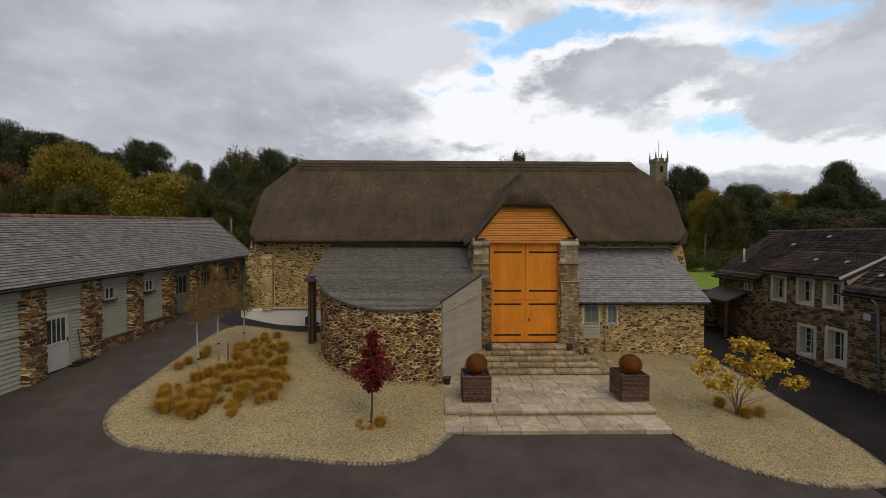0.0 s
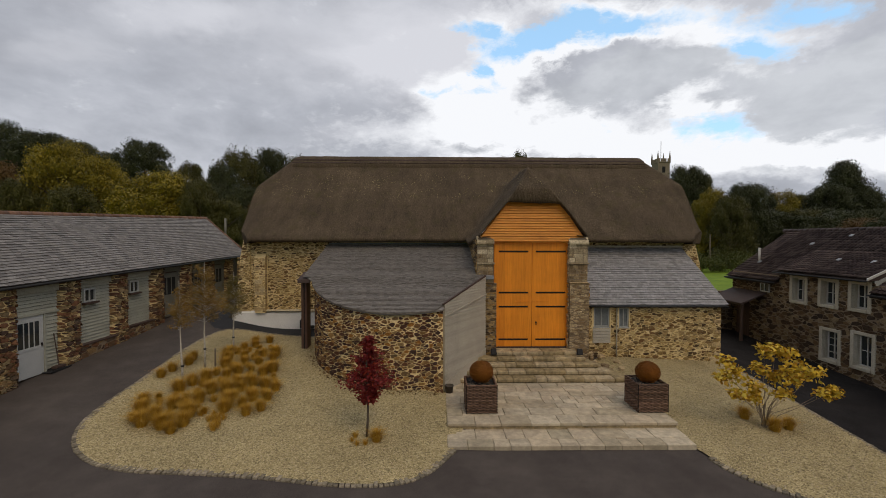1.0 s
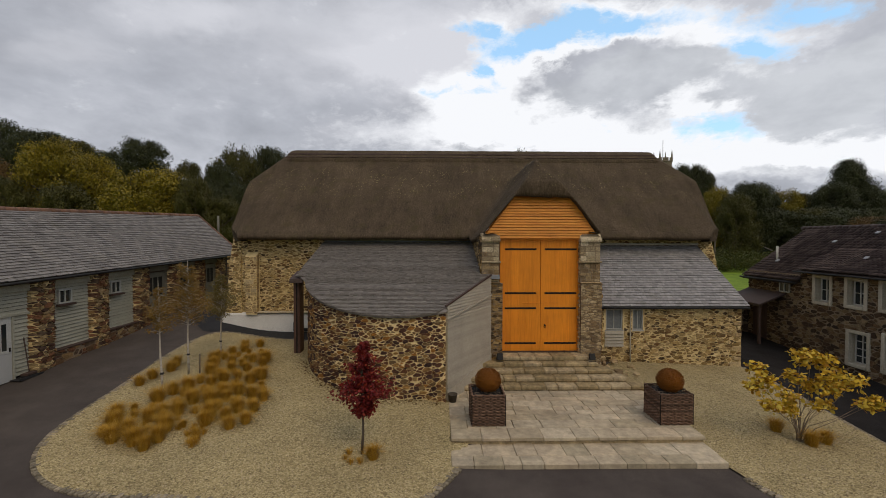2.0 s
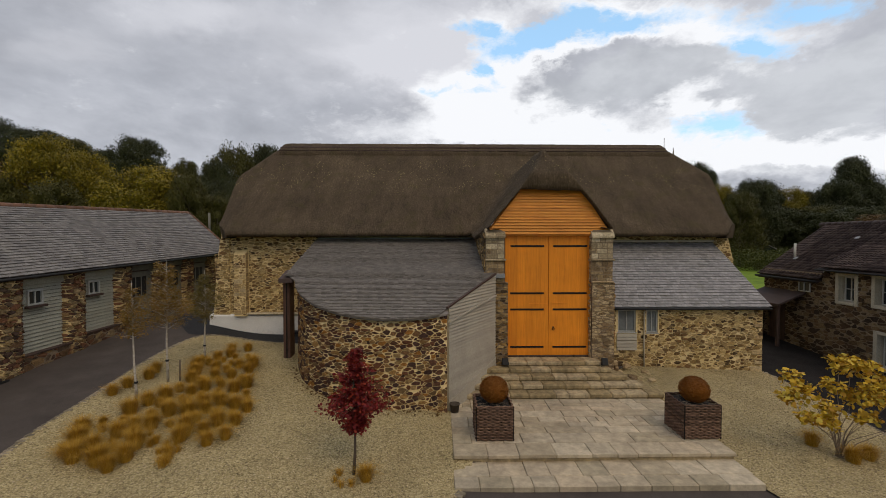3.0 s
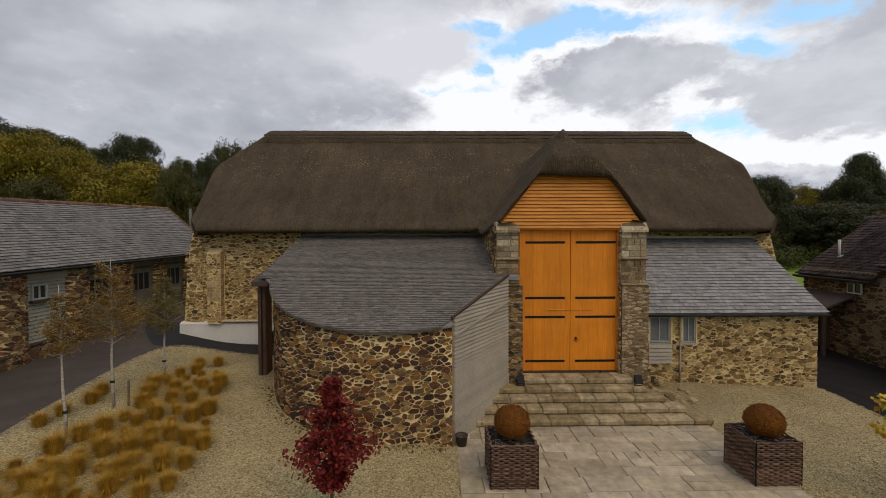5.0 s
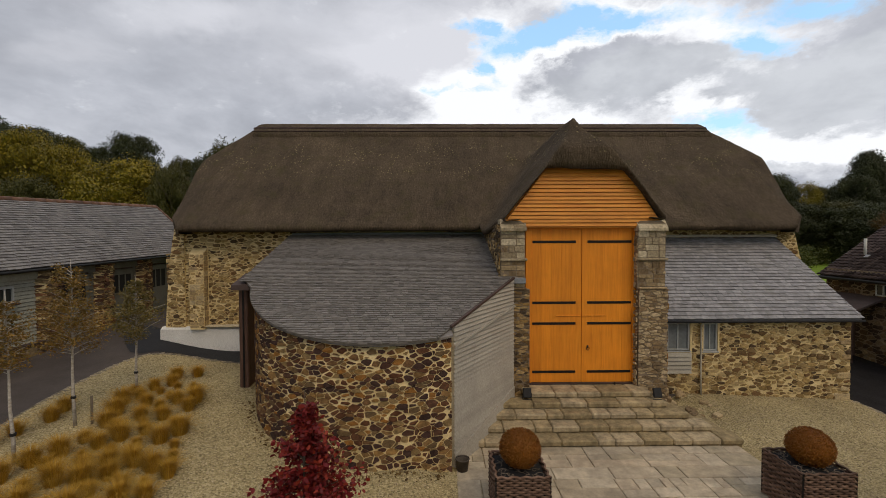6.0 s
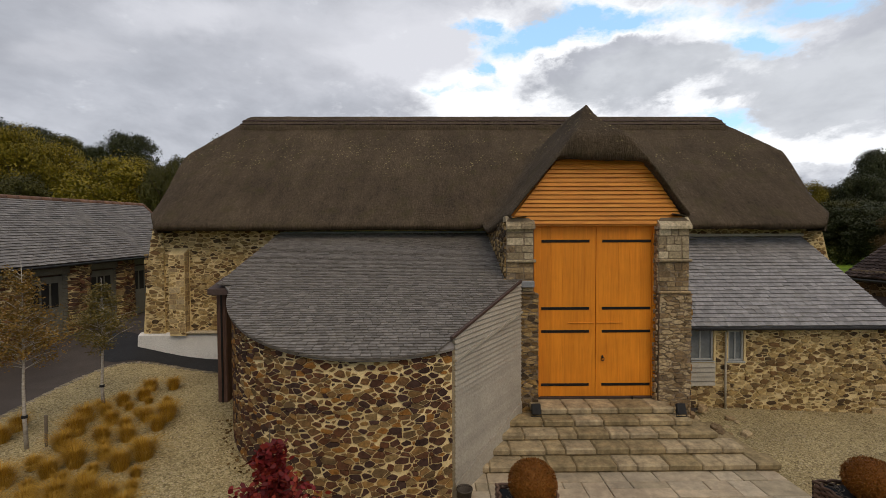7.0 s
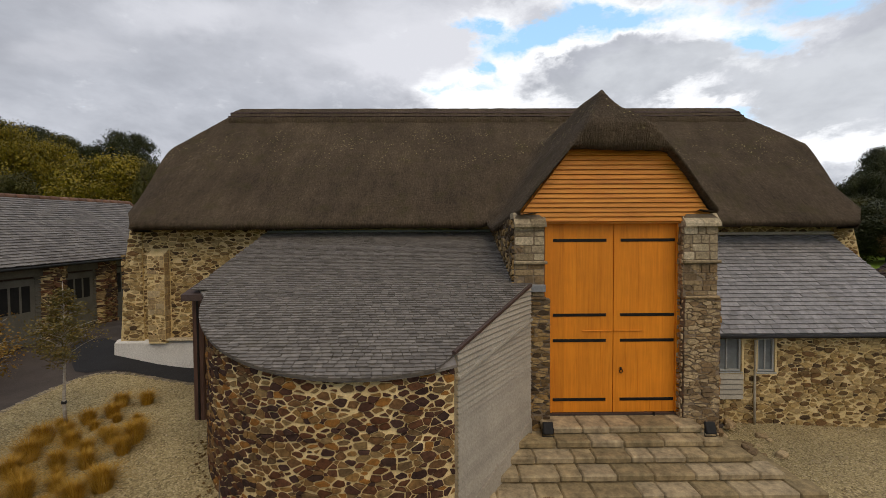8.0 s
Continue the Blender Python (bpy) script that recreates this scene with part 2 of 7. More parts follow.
def gravel_mat():
    m = Mat("gravel", 0.95, spec=0.15)
    cell = m.voronoi(34, out="Color")
    sepc = m.t.nodes.new("ShaderNodeSeparateColor")
    m.link(cell, sepc.inputs[0])
    stones = m.ramp(sepc.outputs[0], [(0.0, (0.20, 0.160, 0.080)), (0.2, (0.355, 0.284, 0.140)), (0.6, (0.435, 0.350, 0.180)), (0.9, (0.56, 0.460, 0.258))])
    patch = m.ramp(m.noise(0.7, 6, 0.7), [(0.3, 0.74), (0.7, 1.1)])
    dist = m.voronoi(34)
    m.color(m.mix(1.0, m.mix(0.8, stones, m.ramp(dist, [(0.2, 1.05), (0.8, 0.68)]), "MULTIPLY"), patch, "MULTIPLY"))
    return m.bump(m.math("SUBTRACT", 1.0, dist), 0.9, 0.02).m


def thatch_mat():
    m = Mat("thatch", 0.95, spec=0.1)
    reeds = m.noise(26, 5, 0.7, m.map((2.2, 0.22, 0.22)))
    wear = m.noise(0.55, 6, 0.65)
    c = m.ramp(wear, [(0.3, (0.093, 0.069, 0.047)), (0.5, (0.118, 0.088, 0.058)), (0.7, (0.153, 0.113, 0.073))])
    c = m.mix(0.6, c, m.ramp(reeds, [(0.3, 0.35), (0.5, 0.9), (0.7, 1.8)]), "MULTIPLY")
    clump = m.noise(14, 6, 0.75)
    c = m.mix(0.55, c, m.ramp(clump, [(0.3, 0.45), (0.5, 0.95), (0.7, 1.6)]), "MULTIPLY")
    streak = m.noise(1.5, 5, 0.65, m.map((1.6, 0.3, 0.3)))
    c = m.mix(0.7, c, m.ramp(streak, [(0.32, 0.75), (0.6, 1.12)]), "MULTIPLY")
    spots = m.math("MULTIPLY", m.ramp(m.voronoi(9), [(0.0, 1.0), (0.17, 1.0), (0.24, 0.0)]), m.ramp(m.noise(1.3, 5), [(0.47, 0.0), (0.58, 1.0)]))
    sepz = m.t.nodes.new("ShaderNodeSeparateXYZ")
    m.link(m.co, sepz.inputs[0])
    spots = m.math("MULTIPLY", spots, m.ramp(m.math("MULTIPLY", sepz.outputs[2], 0.1), [(0.68, 0.0), (0.76, 1.0), (0.86, 1.0), (0.92, 0.15)]))
    moss = m.ramp(m.noise(1.8, 5, 0.6), [(0.52, 0.0), (0.72, 0.45)])
    c = m.mix(moss, c, (0.085, 0.075, 0.028))
    m.color(m.mix(m.math("MULTIPLY", spots, 0.8), c, (0.45, 0.37, 0.17)))
    return m.bump(m.math("ADD", m.math("ADD", reeds, clump), m.math("MULTIPLY", m.noise(3, 4), 0.7)), 1.0, 0.08).m


def slate_mat(name, dark, mid, light, spec=0.4):
    m = Mat(name, 0.6, spec=spec)
    base = m.ramp(m.island(), [(0.0, dark), (0.4, mid), (0.75, light), (1.0, mid)])
    blotch = m.noise(9, 7, 0.72)
    c = m.mix(0.7, base, m.ramp(blotch, [(0.25, 0.35), (0.75, 1.65)]), "MULTIPLY")
    lich = m.ramp(m.noise(1.3, 6, 0.7), [(0.55, 0.0), (0.75, 0.5)])
    m.color(m.mix(lich, c, (0.16, 0.145, 0.105) if spec > 0.2 else (0.05, 0.042, 0.032)))
    m.rough(m.ramp(blotch, [(0.3, 0.5), (0.7, 0.8)]))
    return m.bump(m.noise(30, 4, 0.6), 0.35, 0.008).m


def timber(name, dark, mid, light, grain=(1, 1, 1), rough=0.55, spec=0.35, vary=0.35):
    m = Mat(name, rough, spec=spec)
    fib = m.noise(9, 6, 0.6, m.map(grain), 0.6)
    c = m.ramp(fib, [(0.28, dark), (0.5, mid), (0.74, light)])
    c = m.mix(vary, c, m.ramp(m.island(), [(0.0, 0.65), (1.0, 1.3)]), "MULTIPLY")
    m.color(m.mix(0.35, c, m.ramp(m.noise(1.4, 4), [(0.3, 0.7), (0.7, 1.2)]), "MULTIPLY"))
    return m.bump(fib, 0.2, 0.006).m


TAR_NEW = mix_mat("fresh_tarmac", (0.016, 0.016, 0.018), (0.024, 0.024, 0.026), 2, 120, 0.8, 0.4, 0.3)
ASPHALT = asphalt("asphalt", (0.052, 0.043, 0.039), (0.067, 0.056, 0.050), (0.088, 0.074, 0.065))
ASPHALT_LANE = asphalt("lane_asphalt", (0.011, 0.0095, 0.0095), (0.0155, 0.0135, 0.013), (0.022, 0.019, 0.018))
GRAVEL, THATCH = gravel_mat(), thatch_mat()
SLATE = slate_mat("slate", (0.120, 0.106, 0.093), (0.158, 0.141, 0.125), (0.205, 0.184, 0.163))
SLATE_BLUE = slate_mat("blue_slate", (0.185, 0.178, 0.178), (0.23, 0.222, 0.222), (0.285, 0.273, 0.273))
SLATE_OLD = slate_mat("old_slate", (0.105, 0.094, 0.087), (0.150, 0.137, 0.127), (0.20, 0.185, 0.17))
PANTILE = slate_mat("pantile", (0.026, 0.018, 0.017), (0.044, 0.031, 0.0285), (0.080, 0.058, 0.052), 0.12)
OAK = timber("oiled_oak", (0.66, 0.205, 0.010), (0.76, 0.255, 0.013), (0.84, 0.305, 0.02), (2.2, 2.2, 0.12), vary=0.2)
OAK_BOARD = timber("oiled_oak_cladding", (0.48, 0.16, 0.018), (0.68, 0.26, 0.03), (0.80, 0.35, 0.05), (0.15, 2.0, 2.0))
DARK_TIMBER = timber("dark_timber", (0.035, 0.022, 0.018), (0.062, 0.038, 0.030), (0.09, 0.055, 0.042), (2, 2, 0.2), 0.7)
POST_TIMBER = timber("post_timber", (0.062, 0.032, 0.022), (0.10, 0.054, 0.038), (0.14, 0.078, 0.056), (2, 2, 0.2), 0.7)
BOARD_GREY = mix_mat("painted_board", (0.33, 0.305, 0.255), (0.41, 0.38, 0.32), 1.3, 25, 0.7, 0.1, 0.3, vary=0.18)
BOARD_GREEN = mix_mat("sage_board", (0.30, 0.30, 0.245), (0.37, 0.37, 0.31), 1.3, 25, 0.7, 0.15, 0.3, vary=0.12)
PAINT_WHITE = mix_mat("white_paint", (0.44, 0.43, 0.40), (0.54, 0.53, 0.49), 2, 30, 0.5, 0.1, 0.4)
SHED_GREEN = mix_mat("shed_paint", (0.030, 0.040, 0.030), (0.045, 0.056, 0.042), 1.5, 20, 0.8, 0.2, 0.2)
# dim grey; on the far stable bays it has their shade in the colour
PAINT_DIM = mix_mat("dim_grey_paint", (0.13, 0.125, 0.105), (0.18, 0.175, 0.15), 2, 30, 0.7, 0.2, 0.2)
PAINT_DULL = mix_mat("dull_paint", (0.40, 0.41, 0.41), (0.48, 0.49, 0.485), 2, 30, 0.5, 0.1, 0.4)
PAINT_GREY = mix_mat("grey_paint", (0.33, 0.34, 0.33), (0.40, 0.41, 0.40), 2, 30, 0.5, 0.1, 0.4)
SURROUND = mix_mat("cream_surround", (0.40, 0.36, 0.28), (0.50, 0.46, 0.37), 2, 25, 0.85, 0.2, 0.2)
IRON = mix_mat("black_iron", (0.012, 0.011, 0.011), (0.025, 0.022, 0.02), 6, 60, 0.5, 0.2, 0.5, 0.6)
PLASTIC = mix_mat("black_plastic", (0.015, 0.015, 0.016), (0.025, 0.025, 0.026), 6, 60, 0.7, 0.1, 0.3)
LEAD = mix_mat("lead_sheet", (0.22, 0.23, 0.25), (0.32, 0.33, 0.35), 3, 25, 0.55, 0.2, 0.4, 0.3)
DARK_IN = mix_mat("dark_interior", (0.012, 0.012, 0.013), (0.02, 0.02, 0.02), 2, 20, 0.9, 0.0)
TERRACOTTA = mix_mat("terracotta", (0.13, 0.068, 0.045), (0.20, 0.115, 0.078), 2, 20, 0.85, 0.3, 0.2, vary=0.6)
PAVING = stone_mat("paving_slab", [(0.45, 0.39, 0.295), (0.40, 0.345, 0.255), (0.50, 0.44, 0.34), (0.37, 0.325, 0.24), (0.47, 0.40, 0.30), (0.42, 0.37, 0.285)], 0.5, 5)
STEPSTONE = stone_mat("step_stone", [(0.30, 0.245, 0.145), (0.40, 0.33, 0.205), (0.34, 0.275, 0.16), (0.43, 0.36, 0.235), (0.32, 0.26, 0.155), (0.42, 0.355, 0.24)], 0.85, 5)
SETT = stone_mat("granite_sett", [(0.27, 0.24, 0.185), (0.22, 0.195, 0.15), (0.33, 0.29, 0.225), (0.18, 0.16, 0.125)])
WICKER = mix_mat("woven_willow", (0.085, 0.046, 0.030), (0.20, 0.125, 0.085), 9, 60, 0.75, 0.4, 0.25, vary=0.7)
BARK = mix_mat("bark", (0.07, 0.055, 0.042), (0.13, 0.10, 0.075), 8, 40, 0.9, 0.6)
BIRCH_BARK = mix_mat("birch_bark", (0.30, 0.26, 0.21), (0.58, 0.54, 0.48), 7, 30, 0.8, 0.4, vec=(1, 1, 3))
SHRUB_BARK = mix_mat("shrub_bark", (0.16, 0.12, 0.08), (0.27, 0.21, 0.15), 8, 40, 0.85, 0.4)
WOOD_STAKE = mix_mat("stake_wood", (0.12, 0.095, 0.07), (0.2, 0.16, 0.12), 7, 30, 0.9, 0.3)


def glass_mat():
    m = Mat("window_glass", 0.06, spec=0.5)
    m.color((0.02, 0.025, 0.028))
    return m.bump(m.noise(1.5, 2), 0.08, 0.01).m


GLASS = glass_mat()
# smooth pale grey for the lean-to panes
GLASS_PALE = mix_mat("pale_grey_glass", (0.14, 0.16, 0.165), (0.20, 0.215, 0.22), 2, 10, 0.08, 0.0, 0.5)


def leaf_mat(name, a, b, c, gloss=0.6, clump=0.5):
    m = Mat(name, gloss, spec=0.25)
    m.color(m.mix(0.5, m.ramp(m.island(), [(0.0, a), (0.5, b), (1.0, c)]), m.ramp(m.noise(clump, 4), [(0.3, 0.4), (0.7, 1.55)]), "MULTIPLY"))
    m.b.inputs["Transmission Weight"].default_value = 0.0
    return m.m


LEAF_RED = leaf_mat("crimson_leaf", (0.085, 0.007, 0.008), (0.16, 0.010, 0.011), (0.25, 0.032, 0.012))
LEAF_YELLOW = leaf_mat("yellow_leaf", (0.30, 0.15, 0.015), (0.62, 0.40, 0.03), (0.42, 0.33, 0.05))
LEAF_BIRCH = leaf_mat("birch_leaf", (0.17, 0.10, 0.022), (0.28, 0.155, 0.03), (0.17, 0.13, 0.03))
LEAF_BIRCH_GREEN = leaf_mat("birch_green_leaf", (0.12, 0.105, 0.03), (0.21, 0.145, 0.03), (0.10, 0.10, 0.034))
LEAF_DARK = leaf_mat("dark_leaf", (0.023, 0.028, 0.007), (0.031, 0.037, 0.009), (0.042, 0.045, 0.011), clump=4.0)
LEAF_MID = leaf_mat("green_leaf", (0.042, 0.042, 0.007), (0.055, 0.053, 0.008), (0.072, 0.064, 0.010), clump=4.0)
LEAF_HEDGE = leaf_mat("hedge_leaf", (0.032, 0.045, 0.007), (0.06, 0.07, 0.010), (0.10, 0.095, 0.016))
LEAF_GOLD = leaf_mat("golden_leaf", (0.10, 0.083, 0.005), (0.17, 0.135, 0.006), (0.25, 0.18, 0.008), clump=3.0)
LEAF_RUST = leaf_mat("rust_leaf", (0.07, 0.038, 0.011), (0.11, 0.06, 0.016), (0.14, 0.085, 0.022))
GRASS_GOLD = leaf_mat("golden_grass", (0.26, 0.135, 0.012), (0.46, 0.25, 0.022), (0.56, 0.35, 0.055))
GRASS_MAT = mix_mat("meadow", (0.085, 0.15, 0.007), (0.17, 0.25, 0.012), 0.35, 3, 0.95, 0.6)
TOPIARY = leaf_mat("copper_topiary", (0.115, 0.038, 0.004), (0.235, 0.074, 0.005), (0.15, 0.072, 0.008))


# ---- geometry helpers ----
class Geo:
    """Vertices and faces of one mesh."""

    def __init__(self):
        self.v, self.f = [], []

    def add(self, verts, faces):
        k = len(self.v)
        self.v += [tuple(p) for p in verts]
        self.f += [tuple(i + k for i in f) for f in faces]
        return self

    def box(self, x0, x1, y0, y1, z0, z1, bevel=0.0, m=None):
        b = min(bevel, 0.45 * min(x1 - x0, y1 - y0, z1 - z0))
        if b <= 0:
            p = [(x, y, z) for x in (x0, x1) for y in (y0, y1) for z in (z0, z1)]
            f = [(0, 1, 3, 2), (4, 6, 7, 5), (0, 4, 5, 1), (2, 3, 7, 6), (0, 2, 6, 4), (1, 5, 7, 3)]
        else:
            p, f, idx = [], [], {}
            lim = ((x0, x1), (y0, y1), (z0, z1))
            for c in [(i, j, k) for i in (0, 1) for j in (0, 1) for k in (0, 1)]:
                for ax in range(3):
                    q = [lim[a][c[a]] + (0 if a == ax else (b if c[a] == 0 else -b)) for a in range(3)]
                    idx[c, ax] = len(p)
                    p.append(tuple(q))
            for ax in range(3):
                o = [a for a in range(3) if a != ax]
                for s in (0, 1):
                    q = []
                    for i, j in ((0, 0), (1, 0), (1, 1), (0, 1)):
                        c = [0, 0, 0]
                        c[ax], c[o[0]], c[o[1]] = s, i, j
                        q.append(idx[tuple(c), ax])
                    flip = (s == 0) != (ax == 1)
                    f.append(tuple(reversed(q)) if flip else tuple(q))
                for i in (0, 1):
                    for j in (0, 1):
                        c0, c1 = [0, 0, 0], [0, 0, 0]
                        c0[o[0]] = c1[o[0]] = i
                        c0[o[1]] = c1[o[1]] = j
                        c1[ax] = 1
                        q = (idx[tuple(c0), o[0]], idx[tuple(c1), o[0]], idx[tuple(c1), o[1]], idx[tuple(c0), o[1]])
                        flip = ((i + j) % 2 == 1) != (ax == 1)
                        f.append(tuple(reversed(q)) if flip else q)
            for c in [(i, j, k) for i in (0, 1) for j in (0, 1) for k in (0, 1)]:
                q = (idx[c, 0], idx[c, 1], idx[c, 2])
                f.append(q if sum(c) % 2 == 1 else tuple(reversed(q)))
        if m is not None:
            p = [m @ Vector(q) for q in p]
        return self.add(p, f)

    def prism(self, poly, a, b, place):
        """A polygon (p, q) drawn out from a to b; place(p, q, s) gives the point."""
        n = len(poly)
        v = [place(p, q, a) for p, q in poly] + [place(p, q, b) for p, q in poly]
        f = [tuple(range(n - 1, -1, -1)), tuple(range(n, 2 * n))] + [(i, (i + 1) % n, n + (i + 1) % n, n + i) for i in range(n)]
        return self.add(v, f)

    def tube(self, pts, radii, sides=8, cap=True):
        pts = [Vector(p) for p in pts]
        if isinstance(radii, (int, float)):
            radii = [radii] * len(pts)
        rings, n = [], len(pts)
        for i, p in enumerate(pts):
            d = (pts[min(i + 1, n - 1)] - pts[max(i - 1, 0)]).normalized()
            side = d.cross(Vector((0, 0, 1)) if abs(d.z) < 0.9 else Vector((1, 0, 0))).normalized()
            over = d.cross(side)
            rings += [p + radii[i] * (math.cos(a) * side + math.sin(a) * over) for a in [2 * math.pi * j / sides for j in range(sides)]]
        f = [(i * sides + j, i * sides + (j + 1) % sides, (i + 1) * sides + (j + 1) % sides, (i + 1) * sides + j) for i in range(n - 1) for j in range(sides)]
        if cap:
            f += [tuple(range(sides - 1, -1, -1)), tuple((n - 1) * sides + j for j in range(sides))]
        return self.add(rings, f)

    def mesh(self, name, material, smooth=False, weld=False):
        me = bpy.data.meshes.new(name)
        me.from_pydata(self.v, [], self.f)
        bm = bmesh.new()
        bm.from_mesh(me)
        if weld:
            bmesh.ops.remove_doubles(bm, verts=bm.verts, dist=0.001)
        bmesh.ops.recalc_face_normals(bm, faces=bm.faces)
        bm.to_mesh(me)
        bm.free()
        if smooth:
            me.polygons.foreach_set("use_smooth", [True] * len(me.polygons))
        me.materials.append(material)
        return me


def part(name, geo, material, parent=None, label="", smooth=False, weld=False):
    """Links a Geo as one mesh object, under a thing or a part."""
    ob = new(name, geo.mesh(name, material, smooth, weld))
    if parent is not None:
        ob.parent = parent
    return tagged(ob, label)


def thing(name, label, category, group="", kind="", at=(0, 0, 0)):
    ob = new(name)
    ob.empty_display_size = 0.1
    ob.location = at
    return tagged(ob, label, category, group, kind)


def lerp(a, b, t):
    return a + (b - a) * t


def smin(a, b, k):
    h = max(k - abs(a - b), 0.0) / k
    return min(a, b) - h * h * k * 0.25


def clip_poly(poly, a, b, c):
    """The part of a polygon where a*x + b*y <= c."""
    out = []
    for i, p in enumerate(poly):
        q = poly[(i + 1) % len(poly)]
        dp, dq = a * p[0] + b * p[1] - c, a * q[0] + b * q[1] - c
        if dp <= 0:
            out.append(p)
        if dp * dq < 0:
            t = dp / (dp - dq)
            out.append((p[0] + t * (q[0] - p[0]), p[1] + t * (q[1] - p[1])))
    return out


# the yard climbs gently to the back and to the west
DIPS = [(0.4, 11.2, -0.16, 2.4), (-5.1, 17.0, 0.15, 1.5), (0.2, 14.2, 0.10, 1.2), (8.5, 11.5, 0.10, 2.0), (-6.8, 9.8, -0.10, 2.0), (-7.3, 20.6, -0.16, 1.6), (-10.3, 21.8, 0.45, 1.4)]


def ground_z(x, y):
    xc, yc = max(-15.0, min(20.0, x)), max(-4.0, min(24.0, y))
    z = -0.506 - 0.0407 * xc + 0.0707 * yc - 0.0003 * xc * yc
    for cx, cy, h, s in DIPS:
        z += h * math.exp(-((x - cx) ** 2 + (y - cy) ** 2) / (2 * s * s))
    # cut down to the terrace beside and under it
    e = max(0.0, 0.25 - x, x - 6.65, 11.6 - y, y - 17.0)
    w = max(0.0, 1 - e / 0.7)
    f = max(0.0, min(1.0, (y - 11.75) / 0.35))
    return lerp(z, min(z, 0.08 + 0.19 * f), w * w * (3 - 2 * w))


# ---- ground ----
def sheet(xs, ys, zf):
    g = Geo()
    g.add([(x, y, zf(x, y)) for y in ys for x in xs],
          [(j * len(xs) + i, j * len(xs) + i + 1, (j + 1) * len(xs) + i + 1, (j + 1) * len(xs) + i) for j in range(len(ys) - 1) for i in range(len(xs) - 1)])
    return g


def land_z(x, y):
    """The land round the yard: the yard's own slope near by, hills far off to the west."""
    z = ground_z(x, y) - 0.12
    d = math.hypot(x - 2, y - 15)
    if d > 40:
        w = max(0.0, min(1.0, (-x - 20) / 90.0)) * max(0.0, min(1.0, (d - 40) / 90))
        z += 13 * w
    return z


spread = [-1500, -800, -400, -200, -140, -110, -90, -70, -50, -36] + [i * 2.0 for i in range(-14, 17)] + [40, 55, 75, 100, 150, 250, 500, 900, 1500]
tagged(part("ground", sheet(spread, [v + 14 for v in spread], land_z), GRASS_MAT, smooth=True), "green meadow land running out to the wooded hills", "ground", kind="structure")
YARD_Y = [-14 + 0.5 * i for i in range(83)]
tagged(part("road", sheet([-18 + 0.5 * i for i in range(57)], YARD_Y, ground_z), ASPHALT, smooth=True), "worn dark grey asphalt of the courtyard drive", "road", kind="structure")
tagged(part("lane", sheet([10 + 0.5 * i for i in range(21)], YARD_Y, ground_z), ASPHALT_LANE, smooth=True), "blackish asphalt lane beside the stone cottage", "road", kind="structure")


def loop_smooth(pts, rounds=2):
    for _ in range(rounds):
        out = []
        for i, p in enumerate(pts):
            q = pts[(i + 1) % len(pts)]
            out += [(0.75 * p[0] + 0.25 * q[0], 0.75 * p[1] + 0.25 * q[1]), (0.25 * p[0] + 0.75 * q[0], 0.25 * p[1] + 0.75 * q[1])]
        pts = out
    return pts


BED_WEST = [(0.55, 11.2), (0.2, 10.6), (-0.3, 9.85), (-1.0, 9.47), (-2.2, 9.36), (-3.6, 9.52), (-5.2, 9.63), (-6.9, 9.66), (-8.0, 10.1), (-8.75, 10.9),
            (-9.1, 12.0), (-9.2, 14.4), (-9.5, 16.5), (-9.5, 18.9), (-8.9, 19.7), (-7.4, 19.5), (-5.6, 18.8), (-3.0, 18.5), (1.4, 17.2), (1.2, 14.0)]
BED_EAST = [(6.2, 11.6), (6.62, 10.9), (6.75, 10.2), (7.3, 9.55), (8.2, 9.05), (9.4, 8.9), (10.6, 9.1), (11.2, 9.7), (11.45, 10.7), (11.55, 12.0), (11.7, 14.2), (11.9, 16.0), (11.85, 17.9), (11.7, 18.3), (6.5, 18.3), (5.2, 15.5)]


def inside(pts, x, y):
    hit = False
    for i, (x0, y0) in enumerate(pts):
        x1, y1 = pts[i - 1]
        if (y0 > y) != (y1 > y) and x < (x1 - x0) * (y - y0) / (y1 - y0) + x0:
            hit = not hit
    return hit


